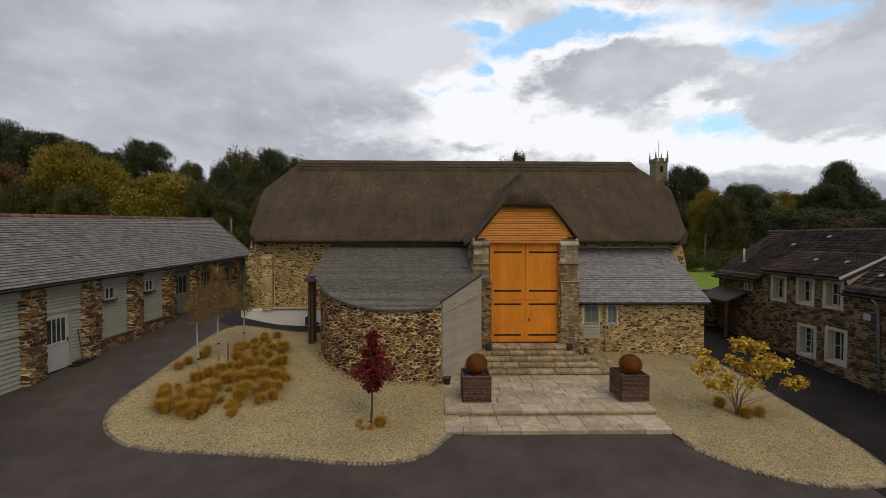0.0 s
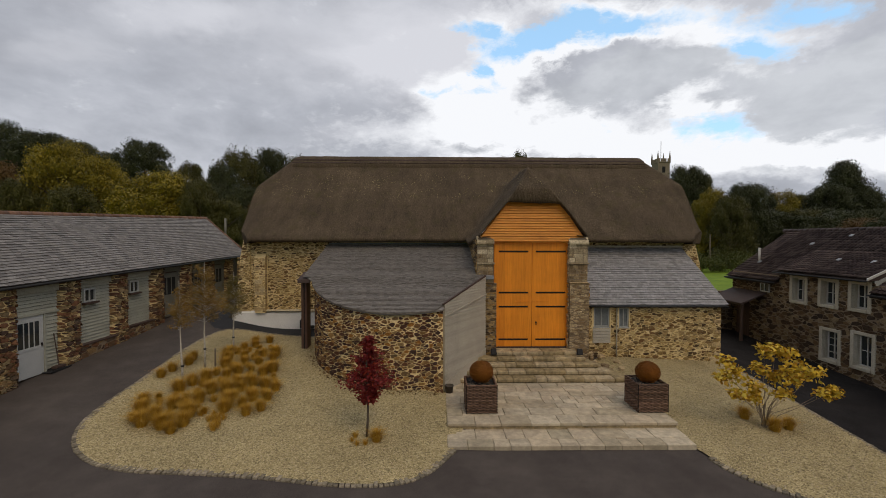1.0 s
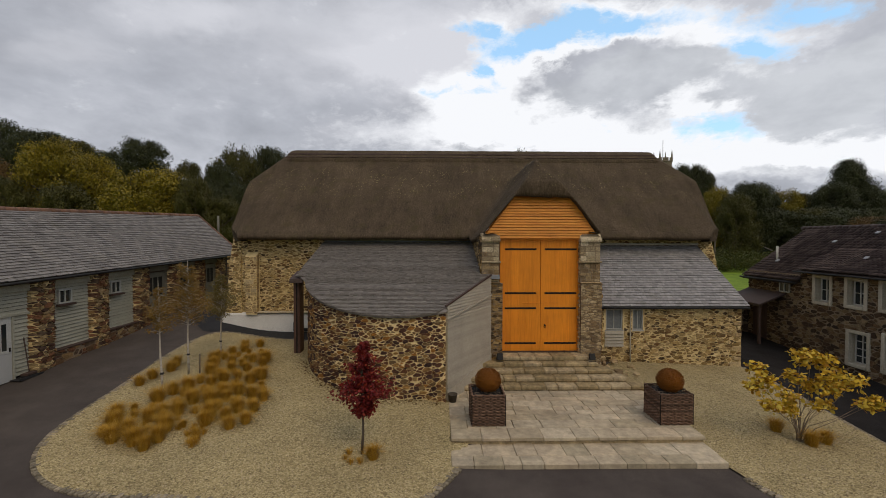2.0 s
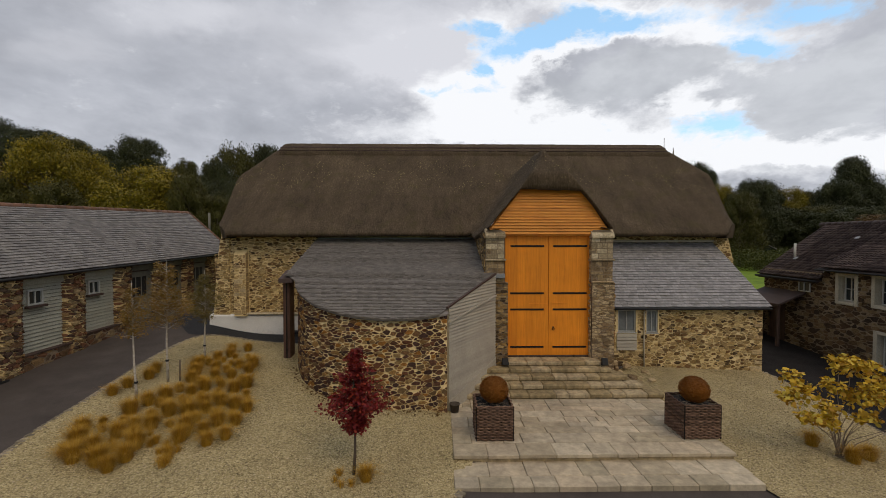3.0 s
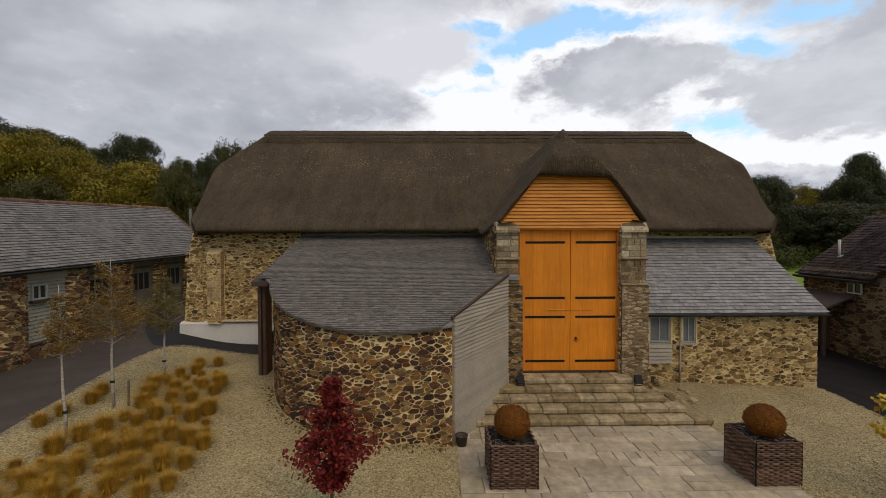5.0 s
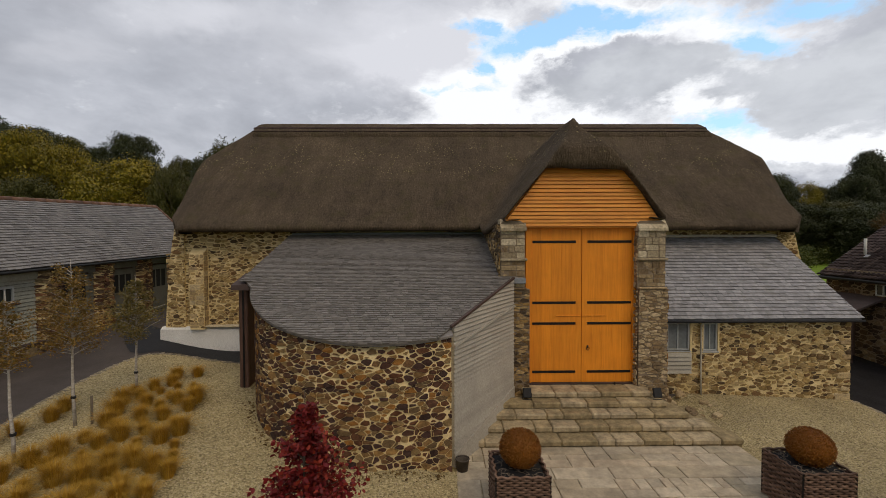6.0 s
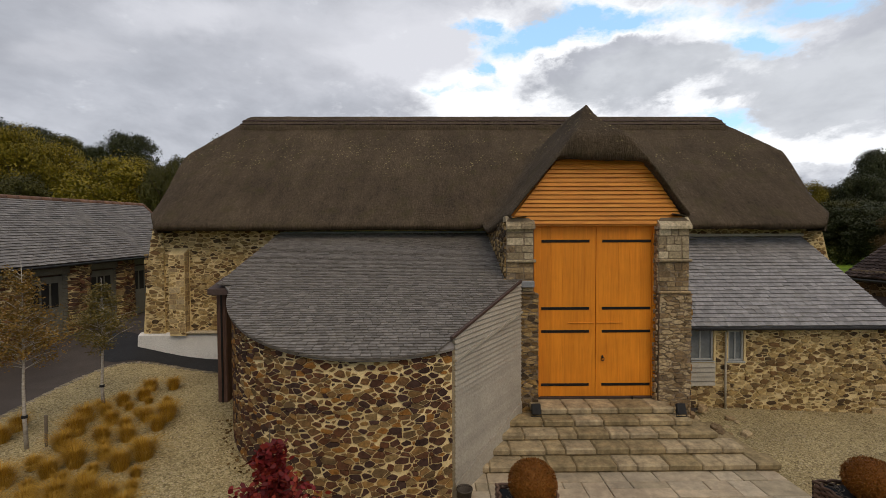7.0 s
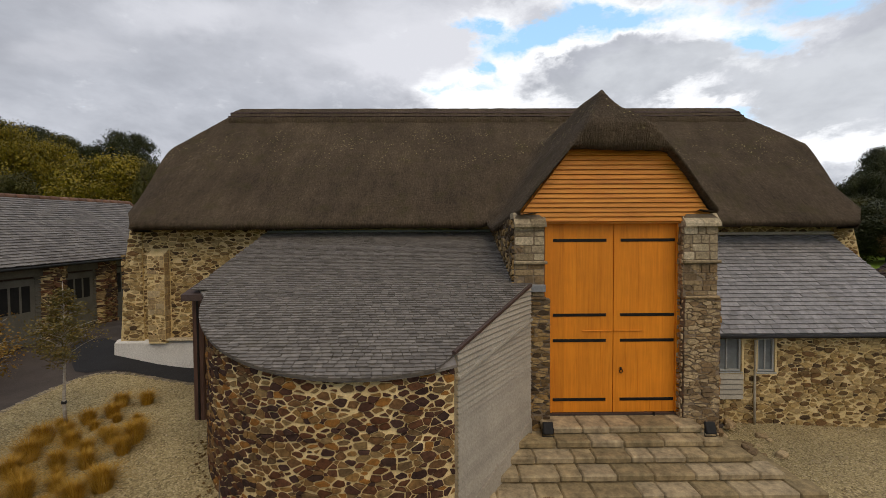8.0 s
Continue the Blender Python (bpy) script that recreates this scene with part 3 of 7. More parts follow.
def bed(outline, label, kerb, step=0.25):
    """A gravel bed laid over the drive, with its pebbles and its edging of setts."""
    pts = loop_smooth(outline)
    bm = bmesh.new()
    x0, x1, y0, y1 = min(p[0] for p in pts), max(p[0] for p in pts), min(p[1] for p in pts), max(p[1] for p in pts)
    face = bm.faces.new([bm.verts.new((x, y, 0)) for x, y in pts])
    for ax, a, b in ((0, x0, x1), (1, y0, y1)):
        for i in range(1, int((b - a) / 0.5)):
            co_, no_ = [0, 0, 0], [0, 0, 0]
            co_[ax], no_[ax] = a + 0.5 * i, 1
            bmesh.ops.bisect_plane(bm, geom=bm.verts[:] + bm.edges[:] + bm.faces[:], plane_co=co_, plane_no=no_)
    for v in bm.verts:
        v.co.z = ground_z(v.co.x, v.co.y) + 0.035 + 0.012 * noise.noise(v.co * 1.3)
    g = Geo()
    bm.verts.index_update()
    g.add([v.co for v in bm.verts], [[v.index for v in f.verts] for f in bm.faces])
    bm.free()
    ob = tagged(part("gravel_bed", g, GRAVEL, smooth=True), label, "gravel bed", kind="structure")
    rng = random.Random(5)
    peb = Geo()
    for _ in range(14000):
        x, y = rng.uniform(x0, x1), rng.uniform(y0, y1)
        if not inside(pts, x, y):
            continue
        z, r = ground_z(x, y) + 0.04, rng.uniform(0.008, 0.024)
        a = rng.uniform(0, 6.28)
        ring = [(x + r * math.cos(a + k * 1.57) * rng.uniform(0.7, 1.3), y + r * math.sin(a + k * 1.57) * rng.uniform(0.7, 1.3), z) for k in range(4)]
        peb.add(ring + [(x, y, z + r * rng.uniform(0.5, 1.0))], [(0, 1, 4), (1, 2, 4), (2, 3, 4), (3, 0, 4)])
    tagged(part("pebble", peb, PEBBLE), "loose buff gravel pebbles on the bed", "gravel", kind="stuff")
    a, b = kerb
    edge = pts[a * 4:b * 4] if b > a else pts[a * 4:] + pts[:b * 4]
    run, path = 0.0, []
    for p, q in zip(edge, edge[1:]):
        n = max(1, int(math.hypot(q[0] - p[0], q[1] - p[1]) / 0.02))
        path += [(lerp(p[0], q[0], i / n), lerp(p[1], q[1], i / n)) for i in range(n)]
    edging = tagged(new("kerb"), "edging of small worn granite setts round the gravel", "kerb", kind="structure")
    count, nxt, last = 0, 0.0, path[0]
    rest = Geo()
    for i, p in enumerate(path[:-1]):
        run += math.hypot(p[0] - last[0], p[1] - last[1])
        last = p
        if run < nxt:
            continue
        w = rng.uniform(0.085, 0.12)
        nxt = run + w + 0.005
        d = math.atan2(path[i + 1][1] - p[1], path[i + 1][0] - p[0])
        m = pose(p[0], p[1], ground_z(*p), rng.uniform(-3, 3), rng.uniform(-3, 3), math.degrees(d) + rng.uniform(-5, 5))
        h = 0.038 + rng.uniform(-0.008, 0.008)
        piece = Geo().box(0, w, -0.09, 0.09, -0.08, h, 0.012, m)
        count += 1
        if count <= 290:
            part("sett", piece, SETT, edging)
        else:
            rest.add(piece.v, piece.f)
    if rest.v:
        tagged(part("edging", rest, SETT, edging), kind="stuff")
    return ob


PEBBLE = stone_mat("pebble_stone", [(0.46, 0.385, 0.25), (0.34, 0.28, 0.175), (0.54, 0.46, 0.32), (0.44, 0.37, 0.24), (0.24, 0.19, 0.115)])
bed(BED_WEST, "pale buff gravel bed in front of the round house", (0, 17))
bed(BED_EAST, "pale buff gravel bed beside the stone lean-to", (1, 12))


# freshly laid black strip along the barn's plinth
patch_ = Geo()
PATCH = [(-11.0, 20.9), (-10.2, 19.9), (-9.55, 19.3), (-8.9, 19.85), (-7.4, 19.65), (-5.6, 18.95), (-4.6, 18.7), (-4.6, 20.55), (-9.3, 20.55), (-10.0, 21.3)]
bm = bmesh.new()
bm.faces.new([bm.verts.new((x, y, 0)) for x, y in loop_smooth(PATCH, 1)])
for ax, a, b in ((0, -11, -4.6), (1, 18.7, 21.3)):
    for i in range(1, int((b - a) / 0.4)):
        bmesh.ops.bisect_plane(bm, geom=bm.verts[:] + bm.edges[:] + bm.faces[:], plane_co=(a + 0.4 * i if ax == 0 else 0, a + 0.4 * i if ax == 1 else 0, 0), plane_no=(1 - ax, ax, 0))
bm.verts.index_update()
patch_.add([(v.co.x, v.co.y, ground_z(v.co.x, v.co.y) + 0.012) for v in bm.verts], [[v.index for v in f.verts] for f in bm.faces])
bm.free()
tagged(part("pavement", patch_, TAR_NEW, smooth=True), "strip of fresh black tarmac along the white plinth", "tarmac", kind="structure")


# ---- rubble walls ----
def rubble(wall, place, u0, u1, v0, v1, size, material, seed, top=None, bottom=None, holes=(), aspect=1.55, gap=0.014, proud=0.03, keep=300, first=None, name="stone"):
    """Fits irregular stones into a wall's face; place(u, v, d) gives the point d proud of it."""
    rng = random.Random(seed)
    rows = max(1, int((v1 - v0) / size))
    sites = []
    for j in range(-1, rows + 2):
        sw = size * aspect
        n = int((u1 - u0) / sw) + 2
        for i in range(-1, n):
            if rng.random() < 0.10:
                continue
            sites.append((u0 + (i + 0.5 * (j % 2) + rng.uniform(-0.42, 0.42)) * sw, v0 + (j + 0.5 + rng.uniform(-0.42, 0.42)) * (v1 - v0) / rows, rng.uniform(-0.45, 0.85) * size * size))
    for _ in range(int(0.5 * len(sites))):
        sites.append((rng.uniform(u0, u1), rng.uniform(v0, v1), rng.uniform(-0.45, -0.15) * size * size))
    buckets = {}
    bs = size * 2.0
    for k, (u, v, w) in enumerate(sites):
        buckets.setdefault((int(u / aspect // bs), int(v // bs)), []).append(k)
    cells = []
    for k, (u, v, w) in enumerate(sites):
        if not (u0 - size < u < u1 + size and v0 - size < v < v1 + size):
            continue
        r = size * 2.2
        poly = [(u - r * aspect, v - r), (u + r * aspect, v - r), (u + r * aspect, v + r), (u - r * aspect, v + r)]
        poly = clip_poly(clip_poly(clip_poly(clip_poly(poly, 1, 0, u1), -1, 0, -u0), 0, 1, v1), 0, -1, -v0)
        bu, bv = int(u / aspect // bs), int(v // bs)
        near = [q for i in (-1, 0, 1) for j in (-1, 0, 1) for q in buckets.get((bu + i, bv + j), ())]
        ga = gap * rng.choice((0.3, 0.5, 0.7, 0.9, 1.2, 1.6, 2.2, 2.9))
        for q in near:
            if q == k or len(poly) < 3:
                continue
            du, dv = (sites[q][0] - u) / aspect, sites[q][1] - v
            d2 = du * du + dv * dv
            if d2 > (size * 3.2) ** 2 or d2 < 1e-6:
                continue
            c = 0.5 * (d2 + w - sites[q][2])
            ln = math.hypot(du / aspect, dv)
            poly = clip_poly(poly, du / aspect, dv, c + du / aspect * u + dv * v - ga * ln)
        if len(poly) < 3:
            continue
        cu = sum(p[0] for p in poly) / len(poly)
        if top:
            t0, sl = top(cu), (top(cu + 0.05) - top(cu - 0.05)) / 0.1
            poly = clip_poly(poly, -sl, 1, t0 - sl * cu - gap)
        if bottom and len(poly) > 2:
            b0, sl = bottom(cu), (bottom(cu + 0.05) - bottom(cu - 0.05)) / 0.1
            poly = clip_poly(poly, sl, -1, -(b0 - sl * cu))
        for a0, a1, c0, c1 in holes:
            if len(poly) < 3 or max(p[0] for p in poly) <= a0 or min(p[0] for p in poly) >= a1 or max(p[1] for p in poly) <= c0 or min(p[1] for p in poly) >= c1:
                continue
            mu, mv = sum(p[0] for p in poly) / len(poly), sum(p[1] for p in poly) / len(poly)
            opts = sorted([(mu - a0, (1, 0, a0)), (a1 - mu, (-1, 0, -a1)), (mv - c0, (0, 1, c0)), (c1 - mv, (0, -1, -c1))])
            poly = clip_poly(poly, *opts[0][1])
        if len(poly) < 3:
            continue
        clean = [p for i, p in enumerate(poly) if math.hypot(p[0] - poly[i - 1][0], p[1] - poly[i - 1][1]) > 0.012]
        if len(clean) < 3:
            continue
        area = 0.5 * abs(sum(clean[i - 1][0] * p[1] - p[0] * clean[i - 1][1] for i, p in enumerate(clean)))
        if area < 0.0012:
            continue
        ring = []
        for i, p in enumerate(clean):
            a, b = clean[i - 1], clean[(i + 1) % len(clean)]
            j1, j2 = rng.uniform(-0.08, 0.08) * size, rng.uniform(-0.08, 0.08) * size
            ring += [(lerp(p[0], a[0], 0.09), lerp(p[1], a[1], 0.09)), (lerp(p[0], b[0], 0.09), lerp(p[1], b[1], 0.09)), (0.5 * (p[0] + b[0]) + j1, 0.5 * (p[1] + b[1]) + j2)]
        mu, mv = sum(p[0] for p in ring) / len(ring), sum(p[1] for p in ring) / len(ring)
        h = proud * rng.uniform(0.45, 1.25)
        tu, tv = rng.uniform(-0.25, 0.25), rng.uniform(-0.25, 0.25)
        n = len(ring)
        vv = [place(p[0], p[1], -0.01) for p in ring]
        vv += [place(lerp(p[0], mu, 0.05), lerp(p[1], mv, 0.05), h * (0.85 + tu * (p[0] - mu) / size + tv * (p[1] - mv) / size)) for p in ring]
        vv.append(place(mu, mv, h * rng.uniform(0.85, 1.05)))
        ff = [(i, (i + 1) % n, n + (i + 1) % n, n + i) for i in range(n)] + [(n + i, n + (i + 1) % n, 2 * n) for i in range(n)]
        cells.append((first(mu, mv) if first else mu, vv, ff))
    cells.sort(key=lambda c: c[0])
    rest = Geo()
    for i, (_, vv, ff) in enumerate(cells):
        if i < keep:
            part(name, Geo().add(vv, ff), material, wall)
        else:
            rest.add(vv, ff)
    if rest.v:
        tagged(part(name + "work", rest, material, wall), kind="stuff")


def courses(wall, place, u0, u1, v0, v1, hmin, hmax, wmean, material, seed, proud=0.02, gap=0.006, name="stone", broken=0.0, infill=None):
    """Squared stones in level courses of uneven height, some broken up into small infill."""
    rng = random.Random(seed)
    v = v0
    while v < v1 - 0.02:
        h = rng.uniform(hmin, hmax)
        e = v1 if v + h > v1 - hmin * 0.7 else v + h
        u = u0
        while u < u1 - 0.01:
            w = wmean * rng.uniform(0.5, 1.5)
            f = u1 if u + w > u1 - wmean * 0.4 else u + w
            if rng.random() < broken:
                rubble(wall, place, u, f, v, e, 0.075, infill, rng.randrange(9999), gap=0.008, proud=proud, aspect=1.5)
                u = f
                continue
            a = [(u + gap, v + gap), (f - gap, v + gap + rng.uniform(-0.006, 0.006)), (f - gap, e - gap), (u + gap, e - gap + rng.uniform(-0.006, 0.006))]
            b = min(0.02, 0.2 * (e - v))
            ring = [(a[0][0] + b, a[0][1]), (a[1][0] - b, a[1][1]), (a[1][0], a[1][1] + b), (a[2][0], a[2][1] - b), (a[2][0] - b, a[2][1]), (a[3][0] + b, a[3][1]), (a[3][0], a[3][1] - b), (a[0][0], a[0][1] + b)]
            mu, mv = 0.5 * (u + f), 0.5 * (v + e)
            d = proud * rng.uniform(0.5, 1.3)
            top_ = [place(lerp(p, mu, 0.05), lerp(q, mv, 0.05), d * rng.uniform(0.85, 1.1)) for p, q in ring]
            low_ = [place(p, q, -0.01) for p, q in ring]
            part(name, Geo().add(top_ + low_ + [place(mu, mv, d)], [(i, (i + 1) % 8, 16) for i in range(8)] + [(i, 8 + i, 8 + (i + 1) % 8, (i + 1) % 8) for i in range(8)]), material, wall, smooth=False)
            u = f
        v = e


# ---- roofs of slates ----
def slates(roof, place, width, length, size, gauge, material, seed, keep_from=None, edge=None, thick=0.02, keep=300, name="slate"):
    """Courses of slates; place(s, q, h): s along the eave, q up the slope, h above it."""
    rng = random.Random(seed)
    rest, kept, cells = Geo(), 0, []
    for j in range(int(length / gauge) + 1):
        s = -size * (0.5 if j % 2 else 0.0) + rng.uniform(-0.03, 0.03)
        while s < width:
            w = size * rng.uniform(0.8, 1.2)
            a, b = max(s + 0.005, 0.0), min(s + w - 0.005, width)
            s += w
            if b - a < 0.05:
                continue
            q0, q1 = j * gauge + rng.uniform(-0.008, 0.008), min((j + 2) * gauge, length)
            poly = [(a, q0), (b, q0 + rng.uniform(-0.006, 0.006)), (b, q1), (a, q1)]
            if edge:
                poly = edge(poly)
                if len(poly) < 3:
                    continue
            lift = rng.uniform(0, 0.008)
            n = len(poly)

            def hh(q):
                return 0.006 + thick * 1.6 * max(0.0, 1 - (q - q0) / (1.6 * gauge)) + lift
            top_ = [place(p[0], p[1], hh(p[1])) for p in poly]
            low_ = [place(p[0], p[1], hh(p[1]) - thick) for p in poly]
            cells.append((keep_from(0.5 * (a + b), q0) if keep_from else q0, top_ + low_, [tuple(range(n))] + [(i, n + i, n + (i + 1) % n, (i + 1) % n) for i in range(n)]))
    cells.sort(key=lambda c: c[0])
    for i, (_, vv, ff) in enumerate(cells):
        if i < keep:
            part(name, Geo().add(vv, ff), material, roof)
        else:
            rest.add(vv, ff)
    if rest.v:
        tagged(part("slating", rest, material, roof), kind="stuff")


def clapboards(parent, place, u0, u1, v0, v1, pitch, material, cut=None, name="board", thick=0.048):
    """Lapped boards; place(u, v, d). cut(poly) trims a board's outline."""
    n = max(1, round((v1 - v0) / pitch))
    p = (v1 - v0) / n
    for j in range(n):
        a, b = v0 + j * p, v0 + (j + 1) * p - min(0.016, 0.17 * p)
        poly = [(u0, a), (u1, a), (u1, min(b, v1)), (u0, min(b, v1))]
        if cut:
            poly = cut(poly)
            if len(poly) < 3:
                continue

        def dd(v):
            return thick * (1 - 0.55 * (v - a) / (b - a)) + 0.002
        k = len(poly)
        vv = [place(u, v, dd(v)) for u, v in poly] + [place(u, v, 0.0) for u, v in poly]
        part(name, Geo().add(vv, [tuple(range(k))] + [(i, k + i, k + (i + 1) % k, (i + 1) % k) for i in range(k)]), material, parent)


# ---- the barn ----
barn = thing("barn", "long stone barn with a dark thatched roof, porch and slated lean-tos", "barn")
WALL_Y, EAVE_Z = 20.6, 5.15
g = Geo()
g.box(-8.65, 12.15, WALL_Y, WALL_Y + 0.7, 0.2, 5.6)
g.box(-8.65, 12.15, 29.4, 30.1, 0.2, 5.6)
GABLE = [(WALL_Y + 0.7, 0.2), (29.4, 0.2), (29.4, 5.6), (27.3, 7.3), (23.3, 7.3), (WALL_Y + 0.7, 5.6)]
g.prism(GABLE, -8.65, -7.95, lambda p, q, s: (s, p, q))
g.prism(GABLE, 11.45, 12.15, lambda p, q, s: (s, p, q))
front = part("wall", g, MORTAR, barn, "rubble stone wall with thick lime mortar joints")


def flat_front(y):
    return lambda u, v, d: (u, y - d, v)


rubble(front, flat_front(WALL_Y), -8.65, -4.7, 1.95, 5.25, 0.074, STONE_CREAM, 11, gap=0.0105, aspect=1.85, holes=[(-8.37, -7.82, 1.9, 4.62), (-7.72, -7.6, 4.2, 4.34), (-8.52, -8.42, 3.3, 3.42)])
rubble(front, flat_front(WALL_Y), 5.9, 12.15, 4.2, 5.2, 0.084, STONE_CREAM, 12, gap=0.014)

# corner and mid buttress
corner = part("buttress", Geo().prism([(-9.3, 1.6), (-8.6, 1.6), (-8.6, 5.45), (-8.88, 5.45), (-9.05, 4.5), (-9.12, 4.02)], WALL_Y + 1.2, WALL_Y - 0.06, lambda p, q, s: (p, s, q)), MORTAR, barn)
rubble(corner, flat_front(WALL_Y - 0.06), -9.2, -8.6, 1.95, 5.4, 0.08, STONE_CREAM, 13, gap=0.011, top=lambda u: 5.4 if u > -8.92 else 4.45, aspect=1.9)
mid = part("buttress", Geo().prism([(WALL_Y + 0.1, 1.9), (WALL_Y - 0.26, 1.9), (WALL_Y - 0.26, 4.42), (WALL_Y, 4.62), (WALL_Y + 0.1, 4.62)], -8.34, -7.86, lambda p, q, s: (s, p, q)), MORTAR, barn)
courses(mid, flat_front(WALL_Y - 0.26), -8.34, -7.86, 1.95, 4.42, 0.07, 0.20, 0.26, STONE_BUFF, 14, 0.012, 0.006, broken=0.5, infill=STONE_CREAM)
courses(mid, lambda u, v, d: (-7.86 + d, u, v), WALL_Y - 0.26, WALL_Y, 1.95, 4.5, 0.12, 0.22, 0.2, STONE_BUFF, 15, 0.012)
east = part("buttress", Geo().prism([(11.6, 0.2), (12.75, 0.2), (12.42, 4.2), (12.15, 5.3), (11.6, 5.3)], WALL_Y + 0.9, WALL_Y - 0.1, lambda p, q, s: (p, s, q)), MORTAR, barn)
rubble(east, flat_front(WALL_Y - 0.1), 11.6, 12.7, 2.6, 5.25, 0.085, STONE_CREAM, 16, top=lambda u: 5.25 if u < 12.15 else 5.2 - 3.6 * (u - 12.15))
# limewashed plinth
g = Geo()
g.prism([(WALL_Y + 0.1, 0.7), (WALL_Y - 0.20, 0.7), (WALL_Y - 0.15, 1.88), (WALL_Y - 0.02, 1.96), (WALL_Y + 0.1, 1.96)], -9.4, -4.7, lambda p, q, s: (s, p, q))
part("plinth", g, RENDER_WHITE, barn, "white limewashed plinth")
part("ledge", Geo().box(-7.86, -4.7, WALL_Y - 0.24, WALL_Y + 0.05, 1.96, 2.02, 0.015), ASHLAR, barn)
part("pipe_stub", Geo().box(-6.2, -5.98, WALL_Y - 0.55, WALL_Y - 0.2, 1.22, 1.62, 0.02).box(-5.98, -5.6, WALL_Y - 0.45, WALL_Y - 0.25, 1.2, 1.32, 0.02), PLASTIC, barn, "black plastic pipe fitting")

# thatch
RIDGE_Y, RIDGE_Z, SLOPE = 25.3, 9.95, 0.86
PX, PY, PZ = 3.68, 17.75, 8.08      # porch ridge


def main_z(x, y):
    z = RIDGE_Z - SLOPE * abs(y - RIDGE_Y)
    z = smin(z, 8.25 + 1.35 * (x + 9.35), 0.7)
    z = smin(z, 8.25 + 1.35 * (13.3 - x), 0.7)
    # rounded down towards the gable corners
    fall = max(0.0, min(1.0, (23.3 - y) / 2.0))
    z -= fall * (1.0 * max(0.0, (x - 11.9) / 1.15) ** 2 + 0.6 * max(0.0, (-8.2 - x) / 1.1) ** 2)
    z += 0.07 * max(0.0, min(1.0, (23.0 - y) / 3.0))
    return smin(z, RIDGE_Z, 0.12)


def porch_z(x, y):
    dx = abs(x - PX)
    z = PZ - (1.28 if x < PX else 1.22) * dx
    if y < PY + 1:
        z = smin(z, PZ - 0.77 * (PY - y), 0.10)
    # the cap raised over the porch ridge
    return z + 0.20 * max(0.0, 1 - dx / 0.38) * max(0.0, min(1.0, (y - PY + 0.45) / 0.4))


def thatch_z(x, y):
    a, b = main_z(x, y), porch_z(x, y)
    return -smin(-a, -b, 0.55)


def west_edge(y):
    y = min(y, 2 * RIDGE_Y - y)
    t = max(0.0, min(1.0, (y - 20.0) / 3.2))
    return max(-8.92 - 0.42 * t * (2 - t), -8.45 - 0.75 * (y - 19.85))


def east_edge(y):
    y = min(y, 2 * RIDGE_Y - y)
    t = max(0.0, min(1.0, (y - 20.0) / 3.2))
    return min(12.42 + 0.70 * t * (2 - t), 11.75 + 1.0 * (y - 19.85))


def shaggy(p, amount=0.03):
    q = Vector(p)
    return amount * (noise.noise(q * 0.9) + 0.5 * noise.noise(q * 3.1) + 0.35 * noise.noise(Vector((q.x * 7, q.y * 2, q.z * 2))))


def thatch_sheet(xs_of, ys, zf, lip):
    """A thick coat of thatch: its outer face, the rounded lip at the eave and the underside."""
    n = len(xs_of(ys[0]))
    rows = []
    for y in ys:
        rows.append([(x, y, zf(x, y) + shaggy((x, y, zf(x, y)))) for x in xs_of(y)])
    if lip:
        y = ys[0]
        for back, down in ((-0.03, -0.06), (0.01, -0.13), (0.10, -0.17), (0.75, -0.17)):
            rows.insert(0, [(x, y + back + 0.4 * shaggy((x, back, 3)), zf(x, y) + down + 0.8 * shaggy((x, y + down, 1), 0.04)) for x in xs_of(y)])
    g = Geo()
    k = len(rows)
    g.add([p for r in rows for p in r], [(j * n + i, j * n + i + 1, (j + 1) * n + i + 1, (j + 1) * n + i) for j in range(k - 1) for i in range(n - 1)])
    for side in (0, n - 1):
        under = []
        for x, y, z in [r[side] for r in rows]:
            w = max(0.0, min(1.0, (min(y, 2 * RIDGE_Y - y) - 21.3) / 1.2))
            low = lerp(min(z, 5.10 + shaggy((x, y, 4))), z - 0.20, w)
            under.append((x + (0.10 if side == 0 else -0.10), y, low))
        b = len(g.v)
        g.add([r[side] for r in rows] + under, [(j, j + 1, k + j + 1, k + j) for j in range(k - 1)])
    return g


YS = [19.85 + (RIDGE_Y - 19.85) * i / 60 for i in range(61)]
YS = YS + [2 * RIDGE_Y - y for y in reversed(YS[:-1])][::3]
NX = 190
coat = thatch_sheet(lambda y: [lerp(west_edge(y), east_edge(y), i / NX) for i in range(NX + 1)], YS, thatch_z, True)
roof = part("thatch_roof", coat, THATCH, barn, "weathered dark brown reed thatch with mossy specks", True)
part("soffit", Geo().box(-8.9, -8.66, WALL_Y + 1.3, 29.4, 4.75, 5.75), THATCH, barn)
# porch coat, in front of the main eave
PYS = [16.70 + 0.1 * i for i in range(34)]
PW = 60


def porch_xs(y):
    lo, hi = 1.68 - 0.38 * (y - 16.5) / 3.4, 5.76 + 0.28 * (y - 16.5) / 3.4
    return [lerp(lo, hi, i / PW) for i in range(PW + 1)]


def verge_z(x, y):
    return (thatch_z(x, y) if y > 19.2 else porch_z(x, y)) - 0.06 * max(0.0, 1 - (y - 16.70) / 0.22) ** 2


# the mouth of the hood is cut level at the top and drawn back behind the pier heads
MOUTH_Z = verge_z(3.68, PYS[0]) - 0.52


def verge_y(x):
    return PYS[0] + 0.12 * max(0.0, min(1.0, (abs(x - 3.68) - 1.15) / 0.7))


